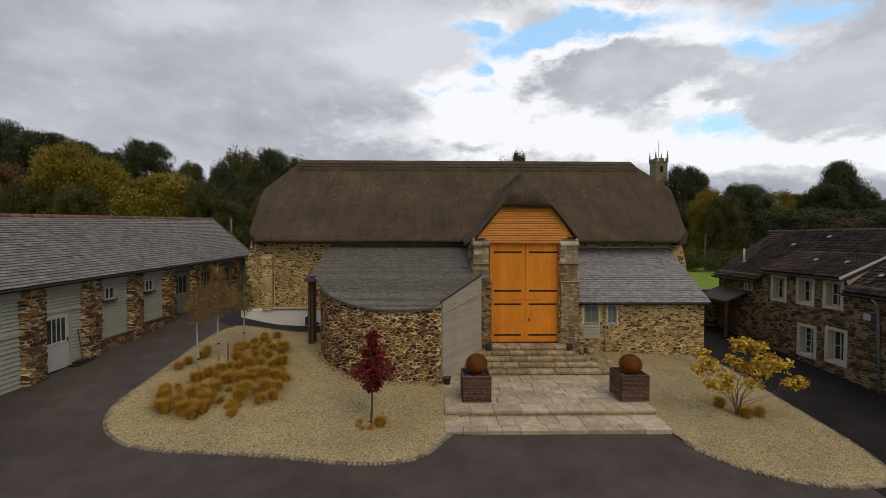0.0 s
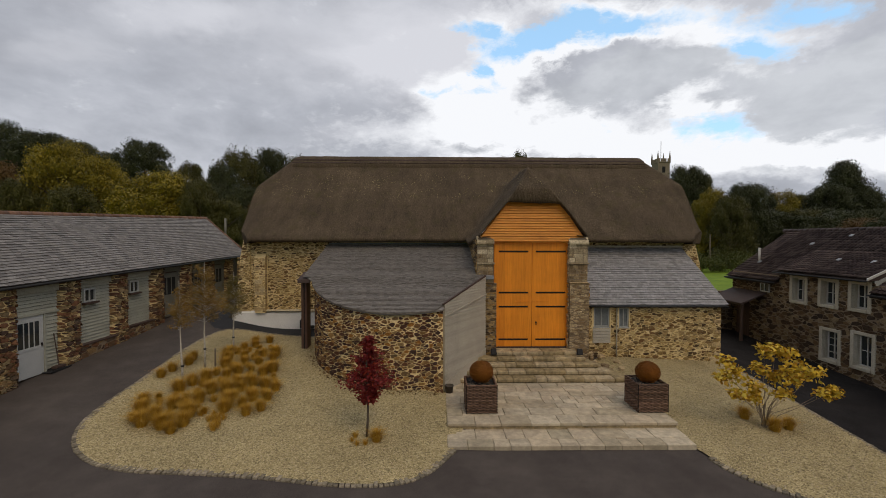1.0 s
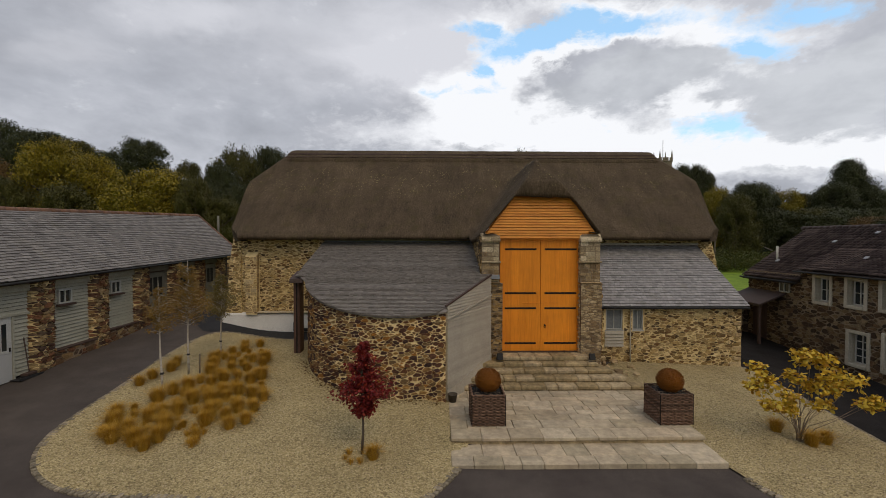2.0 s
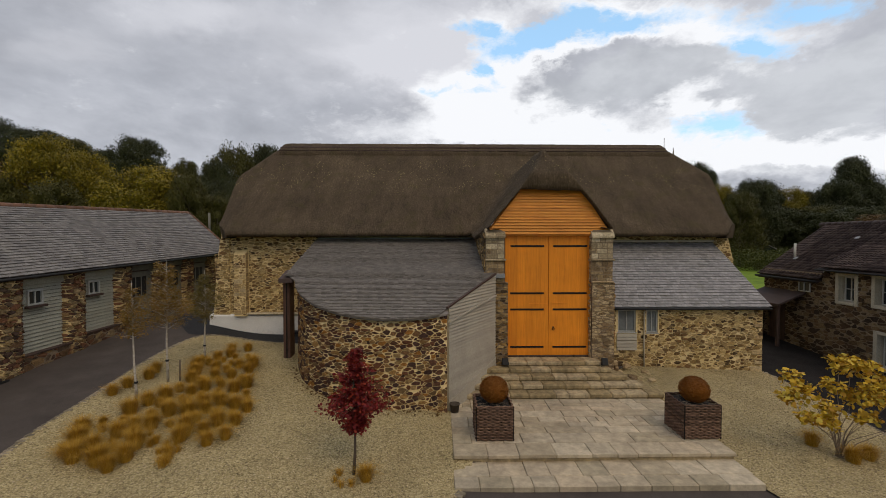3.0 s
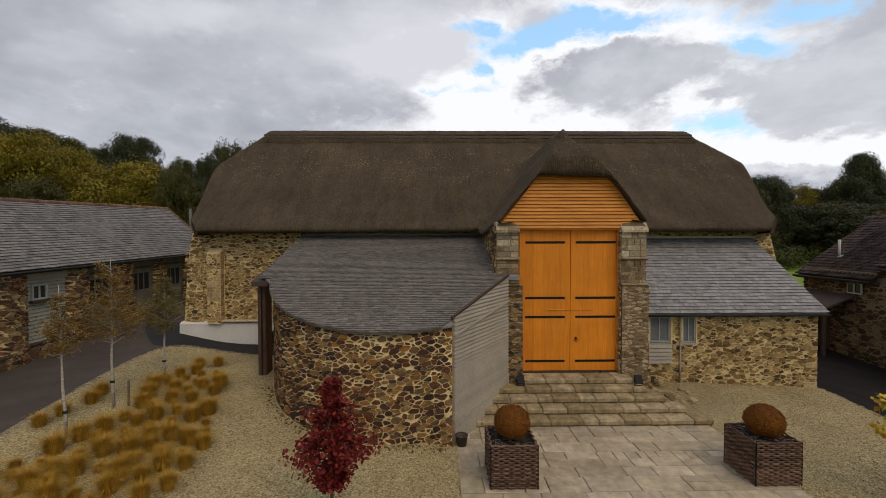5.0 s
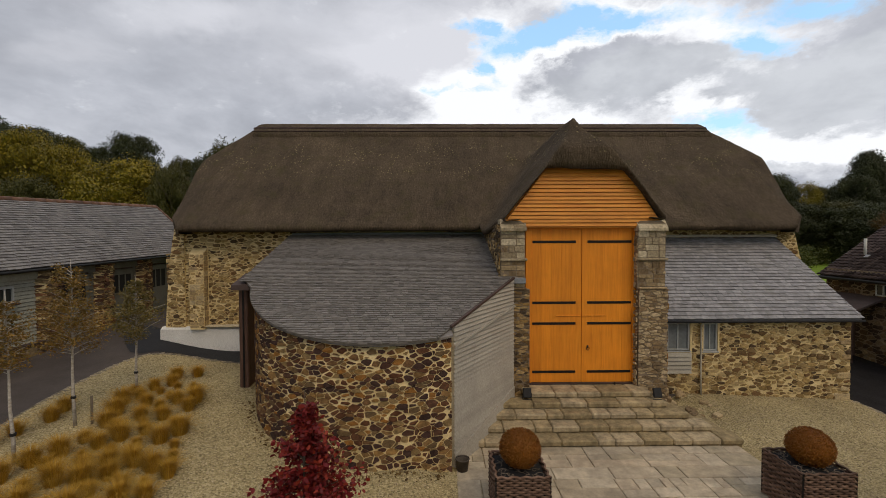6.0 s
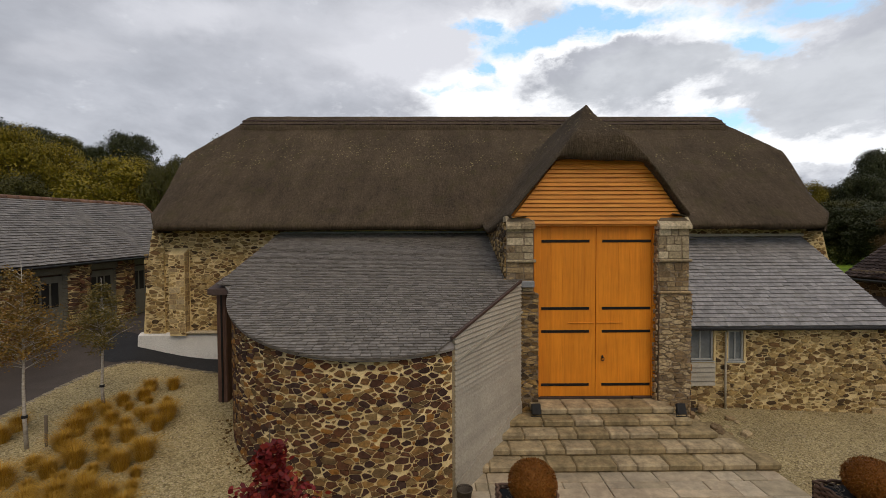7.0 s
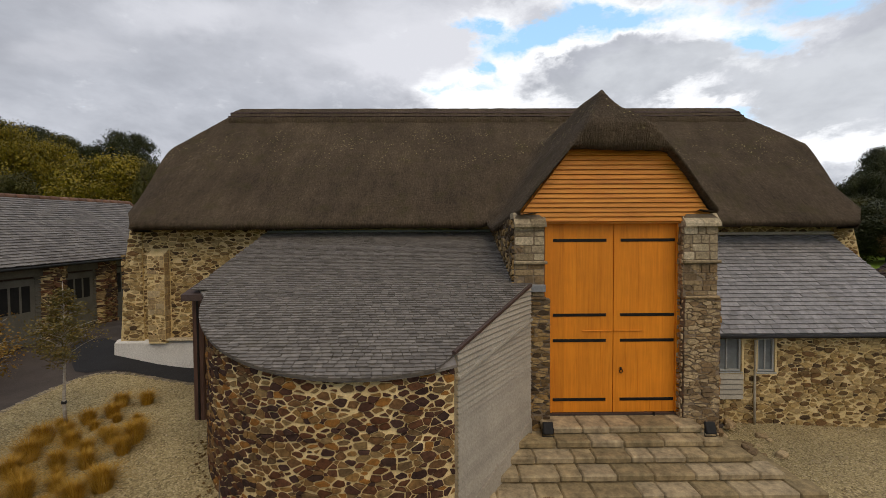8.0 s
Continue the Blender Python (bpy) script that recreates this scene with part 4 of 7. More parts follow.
rows = [[(x, max(y, verge_y(x)), verge_z(x, max(y, verge_y(x))) + shaggy((x, y, 2))) for x in porch_xs(y)] for y in PYS]
for back, share in ((-0.03, 0.25), (-0.02, 0.65), (0.03, 1.0), (0.60, 0.85)):
    lip = []
    for x in porch_xs(PYS[0]):
        top = verge_z(x, verge_y(x))
        thin = 0.05 if x < PX else 0.03 + 0.08 * min(1.0, max(0.0, x - PX - 0.9))
        lip.append((x, verge_y(x) + back, lerp(top, min(top - thin, MOUTH_Z), share) + shaggy((x, share, 6), 0.04)))
    rows.insert(0, lip)
g = Geo()
g.add([p for r in rows for p in r], [(j * (PW + 1) + i, j * (PW + 1) + i + 1, (j + 1) * (PW + 1) + i + 1, (j + 1) * (PW + 1) + i) for j in range(len(rows) - 1) for i in range(PW)])
for side, s in ((0, 1), (PW, -1)):
    for a, b in (((0, 0), (0.03, -0.09)), ((0.03, -0.09), (0.40, -0.04))):
        k = len(rows) - 4
        g.add([(r[side][0] + s * a[0], r[side][1], r[side][2] + a[1]) for r in rows[4:]] + [(r[side][0] + s * b[0], r[side][1], r[side][2] + b[1]) for r in rows[4:]], [(j, j + 1, k + j + 1, k + j) for j in range(k - 1)])
part("porch_thatch", g, THATCH, barn, "thatched half-hipped porch hood", True, True)
# ridge coat with its stitched rows of spars
g = Geo()
n = 160
prof = [(-0.80, -0.02), (-0.79, 0.13), (-0.5, 0.15), (-0.3, 0.14), (-0.05, 0.11), (0.05, 0.10), (0.3, 0.10), (0.65, 0.10), (0.66, 0.0)]
rows = []
for i in range(n + 1):
    x = lerp(-7.95, 11.80, i / n)
    rows.append([(x, RIDGE_Y + a + (0.02 + 0.05 * (a < -0.7)) * noise.noise(Vector((x * 2.6, a, 0))), main_z(x, RIDGE_Y + a) + b + shaggy((x, a, 9), 0.015)) for a, b in prof])
m = len(prof)
g.add([p for r in rows for p in r], [(j * m + i, j * m + i + 1, (j + 1) * m + i + 1, (j + 1) * m + i) for j in range(n) for i in range(m - 1)])
part("ridge_cap", g, THATCH, barn, "thatched block ridge with stitched rods", True)
for off in (-0.66, -0.46, -0.40):
    pts = [(lerp(-8.0, 11.82, i / 80), RIDGE_Y + off, main_z(lerp(-8.0, 11.82, i / 80), RIDGE_Y + off) + 0.15 + 0.012 * noise.noise(Vector((i * 0.8, off, 0)))) for i in range(81)]
    part("ridge_rod", Geo().tube(pts, 0.030, 5), DARK_TIMBER, barn)

# porch walls
for xa, xb, ua, ub in ((1.55, 2.32, 1.57, 2.20), (5.15, 5.90, 5.11, 5.83)):
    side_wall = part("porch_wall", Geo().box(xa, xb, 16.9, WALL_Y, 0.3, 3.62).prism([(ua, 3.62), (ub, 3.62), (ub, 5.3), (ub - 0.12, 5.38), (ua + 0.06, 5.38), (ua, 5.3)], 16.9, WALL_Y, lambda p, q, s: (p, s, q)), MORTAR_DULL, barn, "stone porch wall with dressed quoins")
    courses(side_wall, flat_front(16.9), ua, ub, 4.42, 5.13, 0.11, 0.24, 0.28, ASHLAR, 24 + int(xa), gap=0.009, broken=0.4, infill=PIER_STONE)
    courses(side_wall, flat_front(16.9), ua, ub, 3.68, 4.35, 0.08, 0.20, 0.30, PIER_STONE, 27 + int(xa), gap=0.008, broken=0.45, infill=PIER_STONE)
    rubble(side_wall, flat_front(16.9), xa, xb, 0.5, 3.60, 0.062, PIER_STONE if xa > 3 else STONE_PALE, 31 + int(xa), aspect=2.4, gap=0.006, proud=0.03)
    part("ledge_stone", Geo().box(ua - 0.01, ub + 0.05, 16.82, 17.0, 4.35, 4.42, 0.02), ASHLAR, barn)
    part("ledge_stone", Geo().box(ua + 0.02, ub + 0.04, 16.84, 17.0, 3.61, 3.67, 0.02), PIER_STONE, barn)
    mid_x = lerp(ua, ub, 0.52)
    for ca, cb in ((ua - 0.01, mid_x - 0.004), (mid_x + 0.004, ub + 0.02)):
        part("coping", Geo().prism([(16.80, 5.12), (17.35, 5.12), (17.35, 5.42), (17.02, 5.43), (16.80, 5.19)], ca, cb, lambda p, q, s: (s, p, q)), ASHLAR, barn)
    if xa < 3:
        rubble(side_wall, lambda u, v, d: (1.55 - d, u, v), 16.9, 20.6, 3.5, 5.3, 0.09, STONE_PALE, 41)
    else:
        rubble(side_wall, lambda u, v, d: (5.11 - d, u, v), 16.9, 17.2, 1.1, 5.1, 0.075, PIER_STONE, 42, aspect=1.6)
        rubble(side_wall, lambda u, v, d: (5.90 + d, u, v), 16.9, 20.6, 0.6, 3.6, 0.12, STONE_WARM, 43, keep=40)
part("flashing", Geo().box(1.42, 2.2, 16.78, 16.9, 3.78, 3.93, 0.01).prism([(16.85, 3.72), (20.6, 4.87), (20.6, 5.02), (16.85, 3.9)], 1.50, 1.545, lambda p, q, s: (s, p, q)), LEAD, barn, "grey lead flashing")
# rough footing stones by the piers
rng = random.Random(8)
for i in range(26):
    x, y = rng.uniform(5.7, 7.3), rng.uniform(16.65, 17.95)
    if x < 5.95 and y > 16.9:
        continue
    r = rng.uniform(0.06, 0.13)
    z = ground_z(x, y) + 0.03 + max(0.0, 0.55 - 0.45 * (x - 5.7)) * rng.random()
    part("footing_stone", Geo().box(-r, r, -r * 0.7, r * 0.7, -r, r * 0.6, r * 0.22, pose(x, y, z, rng.uniform(-15, 15), rng.uniform(-15, 15), rng.uniform(0, 180))), PIER_STONE, barn)

# oak gable and great doors
GY = 16.97
g = Geo().prism([(1.60, 5.24), (5.79, 5.24), (4.52, 7.1), (3.03, 7.1)], GY, GY + 0.15, lambda p, q, s: (p, s, q))
g.prism([(1.53, 5.2), (5.92, 5.2), (4.35, 7.2), (3.06, 7.2)], GY + 0.15, GY + 0.25, lambda p, q, s: (p, s, q))
gable = part("gable", g, OAK_BOARD, barn, "orange oiled oak boarded gable")
clapboards(gable, flat_front(GY), 1.5, 5.9, 5.24, 7.10, 0.097, OAK_BOARD, lambda p: clip_poly(clip_poly(p, -1.42, 1.10, -1.42 * 1.60 + 1.10 * 5.24), 1.46, 1.0, 1.46 * 5.79 + 1.0 * 5.24))
part("lintel", Geo().box(2.2, 5.26, 16.98, 17.3, 5.19, 5.245, 0.006), OAK_BOARD, barn)
DOOR_Y = 17.12
for xa, xb in ((2.25, 2.41), (5.07, 5.25)):
    part("door_jamb", Geo().box(xa, xb, DOOR_Y - 0.04, DOOR_Y + 0.2, 1.13, 5.19, 0.008), OAK, barn, "oiled oak door jamb")
part("threshold", Geo().box(2.25, 5.25, DOOR_Y - 0.06, DOOR_Y + 0.2, 1.075, 1.125, 0.006), DARK_TIMBER, barn)
for xa, xb, handle in ((2.415, 3.728, False), (3.742, 5.065, True)):
    leaf = part("door_leaf", Geo().box(xa, xb, DOOR_Y + 0.05, DOOR_Y + 0.1, 1.13, 5.19), OAK, barn, "tall orange oiled oak plank door leaf")
    w = (xb - xa) / 5
    for k in range(5):
        part("plank", Geo().box(xa + k * w + 0.0005, xa + (k + 1) * w - 0.0005, DOOR_Y, DOOR_Y + 0.05, 1.13, 5.19, 0.002), OAK, leaf)
    for z in (4.84, 3.24, 2.69, 1.41):
        s0, s1 = (xa + 0.02, xb - 0.15) if not handle else (xa + 0.14, xb - 0.02)
        part("strap_hinge", Geo().box(s0, s1, DOOR_Y - 0.014, DOOR_Y - 0.001, z - 0.032, z + 0.032, 0.004), IRON, leaf, "black iron strap hinge")
        for k in range(4):
            part("bolt", Geo().tube([(lerp(s0, s1, (k + 0.5) / 4), DOOR_Y - 0.022, z), (lerp(s0, s1, (k + 0.5) / 4), DOOR_Y - 0.012, z)], 0.013, 6), IRON, leaf)
    if handle:
        ring = [(3.9 + 0.036 * math.cos(a), DOOR_Y - 0.03, 2.03 + 0.045 * math.sin(a)) for a in [k * math.pi / 6 for k in range(13)]]
        part("ring_handle", Geo().tube(ring, 0.009, 6).box(3.88, 3.92, DOOR_Y - 0.025, DOOR_Y, 2.04, 2.11, 0.008), IRON, leaf, "black iron ring handle", True)
        part("door_stop", Geo().box(4.58, 4.61, DOOR_Y - 0.1, DOOR_Y - 0.07, 1.07, 1.16, 0.004), IRON, leaf)
part("door_bar", Geo().box(3.07, 3.72, DOOR_Y - 0.022, DOOR_Y - 0.001, 2.885, 2.91, 0.004).box(3.745, 4.38, DOOR_Y - 0.022, DOOR_Y - 0.001, 2.885, 2.91, 0.004), OAK, barn)

# ---- the round house ----
CX, CY, CR = -1.21, 17.33, 3.39


def apse_roof_z(y):
    return 5.05 - 0.306 * (20.6 - y)


A0, A1 = radians(188), radians(294.8)
g = Geo()
n = 48
ring = [(CX + CR * math.cos(lerp(A0, A1, i / n)), CY + CR * math.sin(lerp(A0, A1, i / n))) for i in range(n + 1)]
inner = [(CX + (CR - 0.5) * math.cos(lerp(A0, A1, i / n)), CY + (CR - 0.5) * math.sin(lerp(A0, A1, i / n))) for i in range(n + 1)]
g.add([(x, y, 0.1) for x, y in ring] + [(x, y, apse_roof_z(y) - 0.10) for x, y in ring] + [(x, y, 0.1) for x, y in inner] + [(x, y, apse_roof_z(y) - 0.10) for x, y in inner],
      [(i, i + 1, n + 2 + i, n + 1 + i) for i in range(n)] + [(2 * n + 2 + i, 2 * n + 3 + i, 3 * n + 4 + i, 3 * n + 3 + i) for i in range(n)] + [(n + 1 + i, n + 2 + i, 3 * n + 4 + i, 3 * n + 3 + i) for i in range(n)]
      + [(0, n + 1, 3 * n + 3, 2 * n + 2), (n, 2 * n + 1, 4 * n + 3, 3 * n + 2)])
round_house = thing("round_house", "curved rubble stone horse-engine house with a slate roof", "outbuilding")
apse = part("wall", g, MORTAR_EARTH, round_house, "curved brown rubble wall with cream mortar", True)


def apse_place(u, v, d):
    a = A0 + u / CR
    return (CX + (CR + d) * math.cos(a), CY + (CR + d) * math.sin(a), v)


rubble(apse, apse_place, 0.0, CR * (A1 - A0), 0.3, 4.2, 0.074, STONE_WARM, 51, top=lambda u: apse_roof_z(apse_place(u, 0, 0)[1]) - 0.09, bottom=lambda u: ground_z(*apse_place(u, 0, 0)[:2]) + 0.03,
       first=lambda u, v: abs(u - 3.9) + 0.3 * abs(v - 2), gap=0.0078, proud=0.026, aspect=1.8)
SLEN = math.hypot(1, 0.306)


def apse_slope(s, q, h):
    y = 13.7 + q / SLEN
    return (-5.02 + s, y - h * 0.306 / SLEN, apse_roof_z(y) + h / SLEN)


def apse_edge(poly):
    out = [(-5.02 + s, 13.7 + q / SLEN) for s, q in poly]
    out = clip_poly(out, 1, -0.684, 0.235 - 0.684 * 14.42)
    out = clip_poly(out, 1, 0, 1.96)
    if len(out) < 3:
        return []
    mx, my = sum(p[0] for p in out) / len(out) - CX, sum(p[1] for p in out) / len(out) - CY
    if my < -0.6 and len(out) > 2:
        a = math.atan2(my, mx)
        out = clip_poly(out, math.cos(a), math.sin(a), CR + 0.11 + math.cos(a) * CX + math.sin(a) * CY)
    return [(x + 5.02, (y - 13.7) * SLEN) for x, y in out]


deck = [(-4.98, 20.6), (-4.98, 16.9)] + [(CX + (CR + 0.09) * math.cos(a), CY + (CR + 0.09) * math.sin(a)) for a in [radians(196 + 98.8 * i / 30) for i in range(31)]] + [(0.215, 14.40), (1.83, 16.76), (1.83, 20.6)]
apse_roof = part("roof", Geo().prism(deck, -0.045, -0.004, lambda p, q, s: (p, q, apse_roof_z(q) + s)), SLATE, round_house, "low slate roof sloping off the barn")
slates(apse_roof, apse_slope, 7.0, 6.85 * SLEN, 0.155, 0.095, SLATE, 61, thick=0.024, edge=apse_edge)
part("wall_plate", Geo().prism([(17.1, 0.6), (20.6, 0.6), (20.6, 4.9), (17.1, 3.8)], -4.58, -4.2, lambda p, q, s: (s, p, q)), MORTAR, round_house)
# dark timber fin at its west end
fin = part("post", Geo().box(-5.17, -4.94, 16.98, 17.45, 0.8, 3.68, 0.02), POST_TIMBER, round_house, "dark brown timber post")
part("cap", Geo().prism([(16.66, 3.66), (17.5, 3.92), (17.5, 4.02), (16.66, 3.79)], -5.20, -4.74, lambda p, q, s: (s, p, q)), PANTILE, fin)
# black strip laid on the face, painting the shade of a groove
part("groove_shade_strip", Geo().box(-5.07, -5.03, 16.965, 16.98, 0.9, 3.64), IRON, fin)
# boarded side wall towards the steps
S0, S1 = Vector((0.245, 14.42, 0)), Vector((1.86, 16.78, 0))
along = (S1 - S0).normalized()
out_ = Vector((along.y, -along.x, 0))


def side_place(u, v, d):
    p = S0 + along * u + out_ * d
    return (p.x, p.y, v)


SIDE_L = (S1 - S0).length


def side_top(u):
    return apse_roof_z(S0.y + along.y * u) + 0.045


boarded = part("boarded_wall", Geo().prism([(0, 0.2), (SIDE_L, 0.2), (SIDE_L, side_top(SIDE_L)), (0, side_top(0))], -0.05, 0.0, side_place), BOARD_GREY, round_house, "pale grey painted weatherboard side wall")
slope_s = (side_top(SIDE_L) - side_top(0)) / SIDE_L
clapboards(boarded, side_place, 0.0, SIDE_L, 0.50, 4.1, 0.092, BOARD_GREY, lambda p: clip_poly(p, -slope_s, 1, side_top(0)))
part("skirting", Geo().prism([(0, 0.3), (SIDE_L, 0.3), (SIDE_L, 1.16), (0, 0.60)], 0.0, 0.062, side_place), BOARD_GREY, round_house)
part("cover_board", Geo().prism([(-0.02, side_top(0) - 0.42), (SIDE_L, side_top(SIDE_L) - 0.72), (SIDE_L, side_top(SIDE_L) - 0.68), (-0.02, side_top(0) - 0.38)], 0.0, 0.085, side_place), BOARD_GREY, round_house)
part("bargeboard", Geo().prism([(-0.1, side_top(0) - 0.02), (SIDE_L, side_top(SIDE_L) - 0.02), (SIDE_L, side_top(SIDE_L) + 0.03), (-0.1, side_top(0) + 0.03)], 0.0, 0.062, side_place), DARK_TIMBER, round_house)

# ---- lean-to on the east side ----
LY, LX0, LX1 = 18.0, 5.93, 11.80
leanto = thing("lean_to", "stone lean-to with a blue-grey slate roof", "outbuilding")
g = Geo()
for a, b, c, d in ((LX0, 6.5, 0.0, 2.58), (6.5, 7.16, 0.0, 1.70), (7.16, 7.54, 0.0, 2.58), (7.54, 7.96, 0.0, 1.68), (7.96, LX1, 0.0, 2.58), (6.5, 7.16, 2.52, 2.58), (7.54, 7.96, 2.50, 2.58)):
    g.box(a, b, LY, LY + 0.45, c, d)
g.prism([(LY + 0.45, 0.0), (20.6, 0.0), (20.6, 4.7), (LY + 0.45, 2.85)], LX1 - 0.45, LX1, lambda p, q, s: (s, p, q))
lw = part("wall", g, MORTAR, leanto, "buff and brown rubble wall with cream mortar")
rubble(lw, flat_front(LY), LX0, LX1, 0.1, 2.56, 0.076, STONE_CREAM, 71, gap=0.0112, aspect=1.85, bottom=lambda u: ground_z(u, LY), holes=[(6.42, 7.22, 1.05, 2.6), (7.5, 8.0, 1.62, 2.6)], first=lambda u, v: u)
for z0, w, h in ((-0.02, 0.46, 0.24), (0.27, 0.30, 0.16), (0.62, 0.40, 0.20), (1.18, 0.26, 0.17), (1.62, 0.34, 0.15)):
    z0 += ground_z(11.7, LY)
    part("quoin", Geo().box(LX1 - w, LX1 + 0.012, LY - 0.036, LY + 0.3, z0, z0 + h, 0.03), STONE_BUFF, lw)


def window(parent, x0, x1, z0, z1, y, material, bars=1, rows_=0, fw=0.05, depth=0.08):
    """A casement in an opening that faces -y."""
    w = part("window", Geo().box(x0, x1, y - 0.02, y + depth, z0, z0 + fw, 0.006).box(x0, x1, y - 0.02, y + depth, z1 - fw, z1, 0.006)
             .box(x0, x0 + fw, y - 0.02, y + depth, z0 + fw, z1 - fw, 0.006).box(x1 - fw, x1, y - 0.02, y + depth, z0 + fw, z1 - fw, 0.006), material, parent, "painted timber casement window")
    for k in range(bars):
        c = lerp(x0, x1, (k + 1) / (bars + 1))
        part("mullion", Geo().box(c - 0.018, c + 0.018, y, y + 0.05, z0 + fw, z1 - fw, 0.004), material, w)
    for k in range(rows_):
        c = lerp(z0, z1, (k + 1) / (rows_ + 1))
        part("glazing_bar", Geo().box(x0 + fw, x1 - fw, y + 0.004, y + 0.046, c - 0.012, c + 0.012), material, w)
    part("pane", Geo().box(x0 + fw, x1 - fw, y + 0.025, y + 0.032, z0 + fw, z1 - fw), GLASS_PALE, w)
    part("sill", Geo().box(x0 - 0.03, x1 + 0.03, y - 0.07, y + 0.03, z0 - 0.04, z0, 0.008), material, w)
    return w


window(leanto, 6.5, 7.16, 1.70, 2.52, LY + 0.05, PAINT_GREY, 1)
window(leanto, 7.54, 7.96, 1.68, 2.50, LY + 0.05, PAINT_GREY, 1)
clapboards(lw, flat_front(LY - 0.005), 6.46, 7.18, 1.06, 1.66, 0.12, BOARD_GREY)
LS = (4.90 - 2.62) / (20.6 - 17.8)
LQ = math.hypot(1, LS)


def lean_slope(s, q, h):
    y = 17.8 + q / LQ
    return (LX0 + s, y - h * LS / LQ, 2.62 + LS * (y - 17.8) + h / LQ)


lean_roof = part("roof", Geo().prism([(LX0, 17.83), (11.94, 17.83), (11.55, 20.6), (LX0, 20.6)], -0.08, -0.004, lambda p, q, s: (p, q, 2.62 + LS * (q - 17.8) + s)), SLATE_BLUE, leanto, "blue-grey slate roof")
slates(lean_roof, lean_slope, 6.04, 2.8 * LQ, 0.21, 0.14, SLATE_BLUE, 72, thick=0.03, edge=lambda p: clip_poly(p, 1, 0.107, 6.04), keep_from=lambda s, q: s)
part("gutter", Geo().tube([(LX0, 17.76, 2.58), (11.96, 17.76, 2.57)], 0.036, 8), PLASTIC, leanto, "dark gutter", True)
part("downpipe", Geo().tube([(7.42, 17.78, 2.56), (7.42, 17.92, 2.45), (7.43, 17.93, 1.2), (7.44, 17.93, ground_z(7.4, 17.9))], 0.027, 8), SURROUND, leanto, "cream painted downpipe", True)
part("top_flashing", Geo().box(LX0, 11.6, WALL_Y - 0.13, WALL_Y + 0.02, 4.93, 5.02, 0.015), SURROUND, leanto)
part("flashing", Geo().box(-4.95, 1.5, WALL_Y - 0.14, WALL_Y + 0.02, 5.06, 5.13, 0.01), LEAD, round_house, "grey lead flashing")


# ---- steps and terrace ----
terrace = thing("terrace", "pale flagstone terrace with broad stone steps to the barn door", "terrace", kind="structure")


def slab_row(step, x0, x1, y0, y1, z, h, material, rng, mean=0.62, name="slab"):
    x = x0
    while x < x1 - 0.02:
        w = mean * rng.uniform(0.65, 1.35)
        e = x1 if x + w > x1 - 0.25 else x + w
        t = rng.uniform(-0.006, 0.006)
        part(name, Geo().box(x + 0.003, e - 0.003, y0 + rng.uniform(-0.008, 0.008), y1 - 0.004, z - h, z + t, 0.014 if material is PAVING else 0.028), material, step)
        x = e


rng = random.Random(3)
TERR = [(0.28, 6.55, 11.02, 12.0, 0.17), (0.30, 6.60, 11.95, 15.3, 0.34)]
STEPS = [(0.56, 6.72, 15.18, 0.49), (0.95, 6.25, 15.54, 0.64), (1.16, 5.92, 15.89, 0.785), (1.46, 5.55, 16.2, 0.93), (2.1, 5.32, 16.5, 1.075)]
base = part("step", Geo().box(0.31, 6.52, 11.06, 12.1, -0.3, 0.10), STEPSTONE, terrace)
slab_row(base, 0.28, 6.55, 11.02, 11.42, 0.17, 0.26, PAVING, rng)
slab_row(base, 0.28, 6.58, 11.42, 12.02, 0.17, 0.09, PAVING, rng)
floor_ = part("landing", Geo().box(0.33, 6.57, 12.0, 17.4, -0.3, 0.30), STEPSTONE, terrace)
slab_row(floor_, 0.30, 6.60, 11.95, 12.5, 0.34, 0.09, PAVING, rng, 0.66)
# flags of mixed sizes in uneven courses
def flag(x0, x1, y0, y1):
    part("flagstone", Geo().box(x0 + 0.006, x1 - 0.006, y0 + 0.006, y1 - 0.006, 0.26, 0.34 + rng.uniform(-0.004, 0.004), 0.012), PAVING, floor_)


fy = 12.505
for fh in (0.50, 0.36, 0.60, 0.42, 0.50, 0.34):
    fx = 0.30
    while fx < 6.55:
        fw = rng.choice((0.45, 0.60, 0.75, 0.95, 1.15))
        fe = 6.60 if fx + fw > 6.35 else fx + fw
        if fh > 0.45 and rng.random() < 0.35:
            cut = fy + fh * rng.choice((0.42, 0.5, 0.58))
            half = lerp(fx, fe, rng.choice((0.4, 0.6)))
            flag(fx, fe, fy, cut)
            flag(fx, half, cut, fy + fh)
            flag(half, fe, cut, fy + fh)
        else:
            flag(fx, fe, fy, fy + fh)
        fx = fe
    fy += fh
for k, (x0, x1, y0, z) in enumerate(STEPS):
    y1 = 17.3 if k == 4 else STEPS[k + 1][2] + 0.1
    st = part("step", Geo().box(x0 + 0.03, x1 - 0.03, y0 + 0.04, 17.3, z - 0.4, z - 0.09), STEPSTONE, terrace)
    slab_row(st, x0, x1, y0, y1, z, 0.135, STEPSTONE, rng, 0.6)


# ---- the long range on the west side ----
west_range = thing("stable_range", "low stable range with rubble piers and a slate roof", "outbuilding")
WX = -12.3


def wbase(y):
    return 1.10 + 0.022 * (y - 13)


def weave(y):
    return 3.92 + 0.020 * (y - 12.5)


def wridge(y):
    return 6.17 + 0.033 * (y - 15.0)


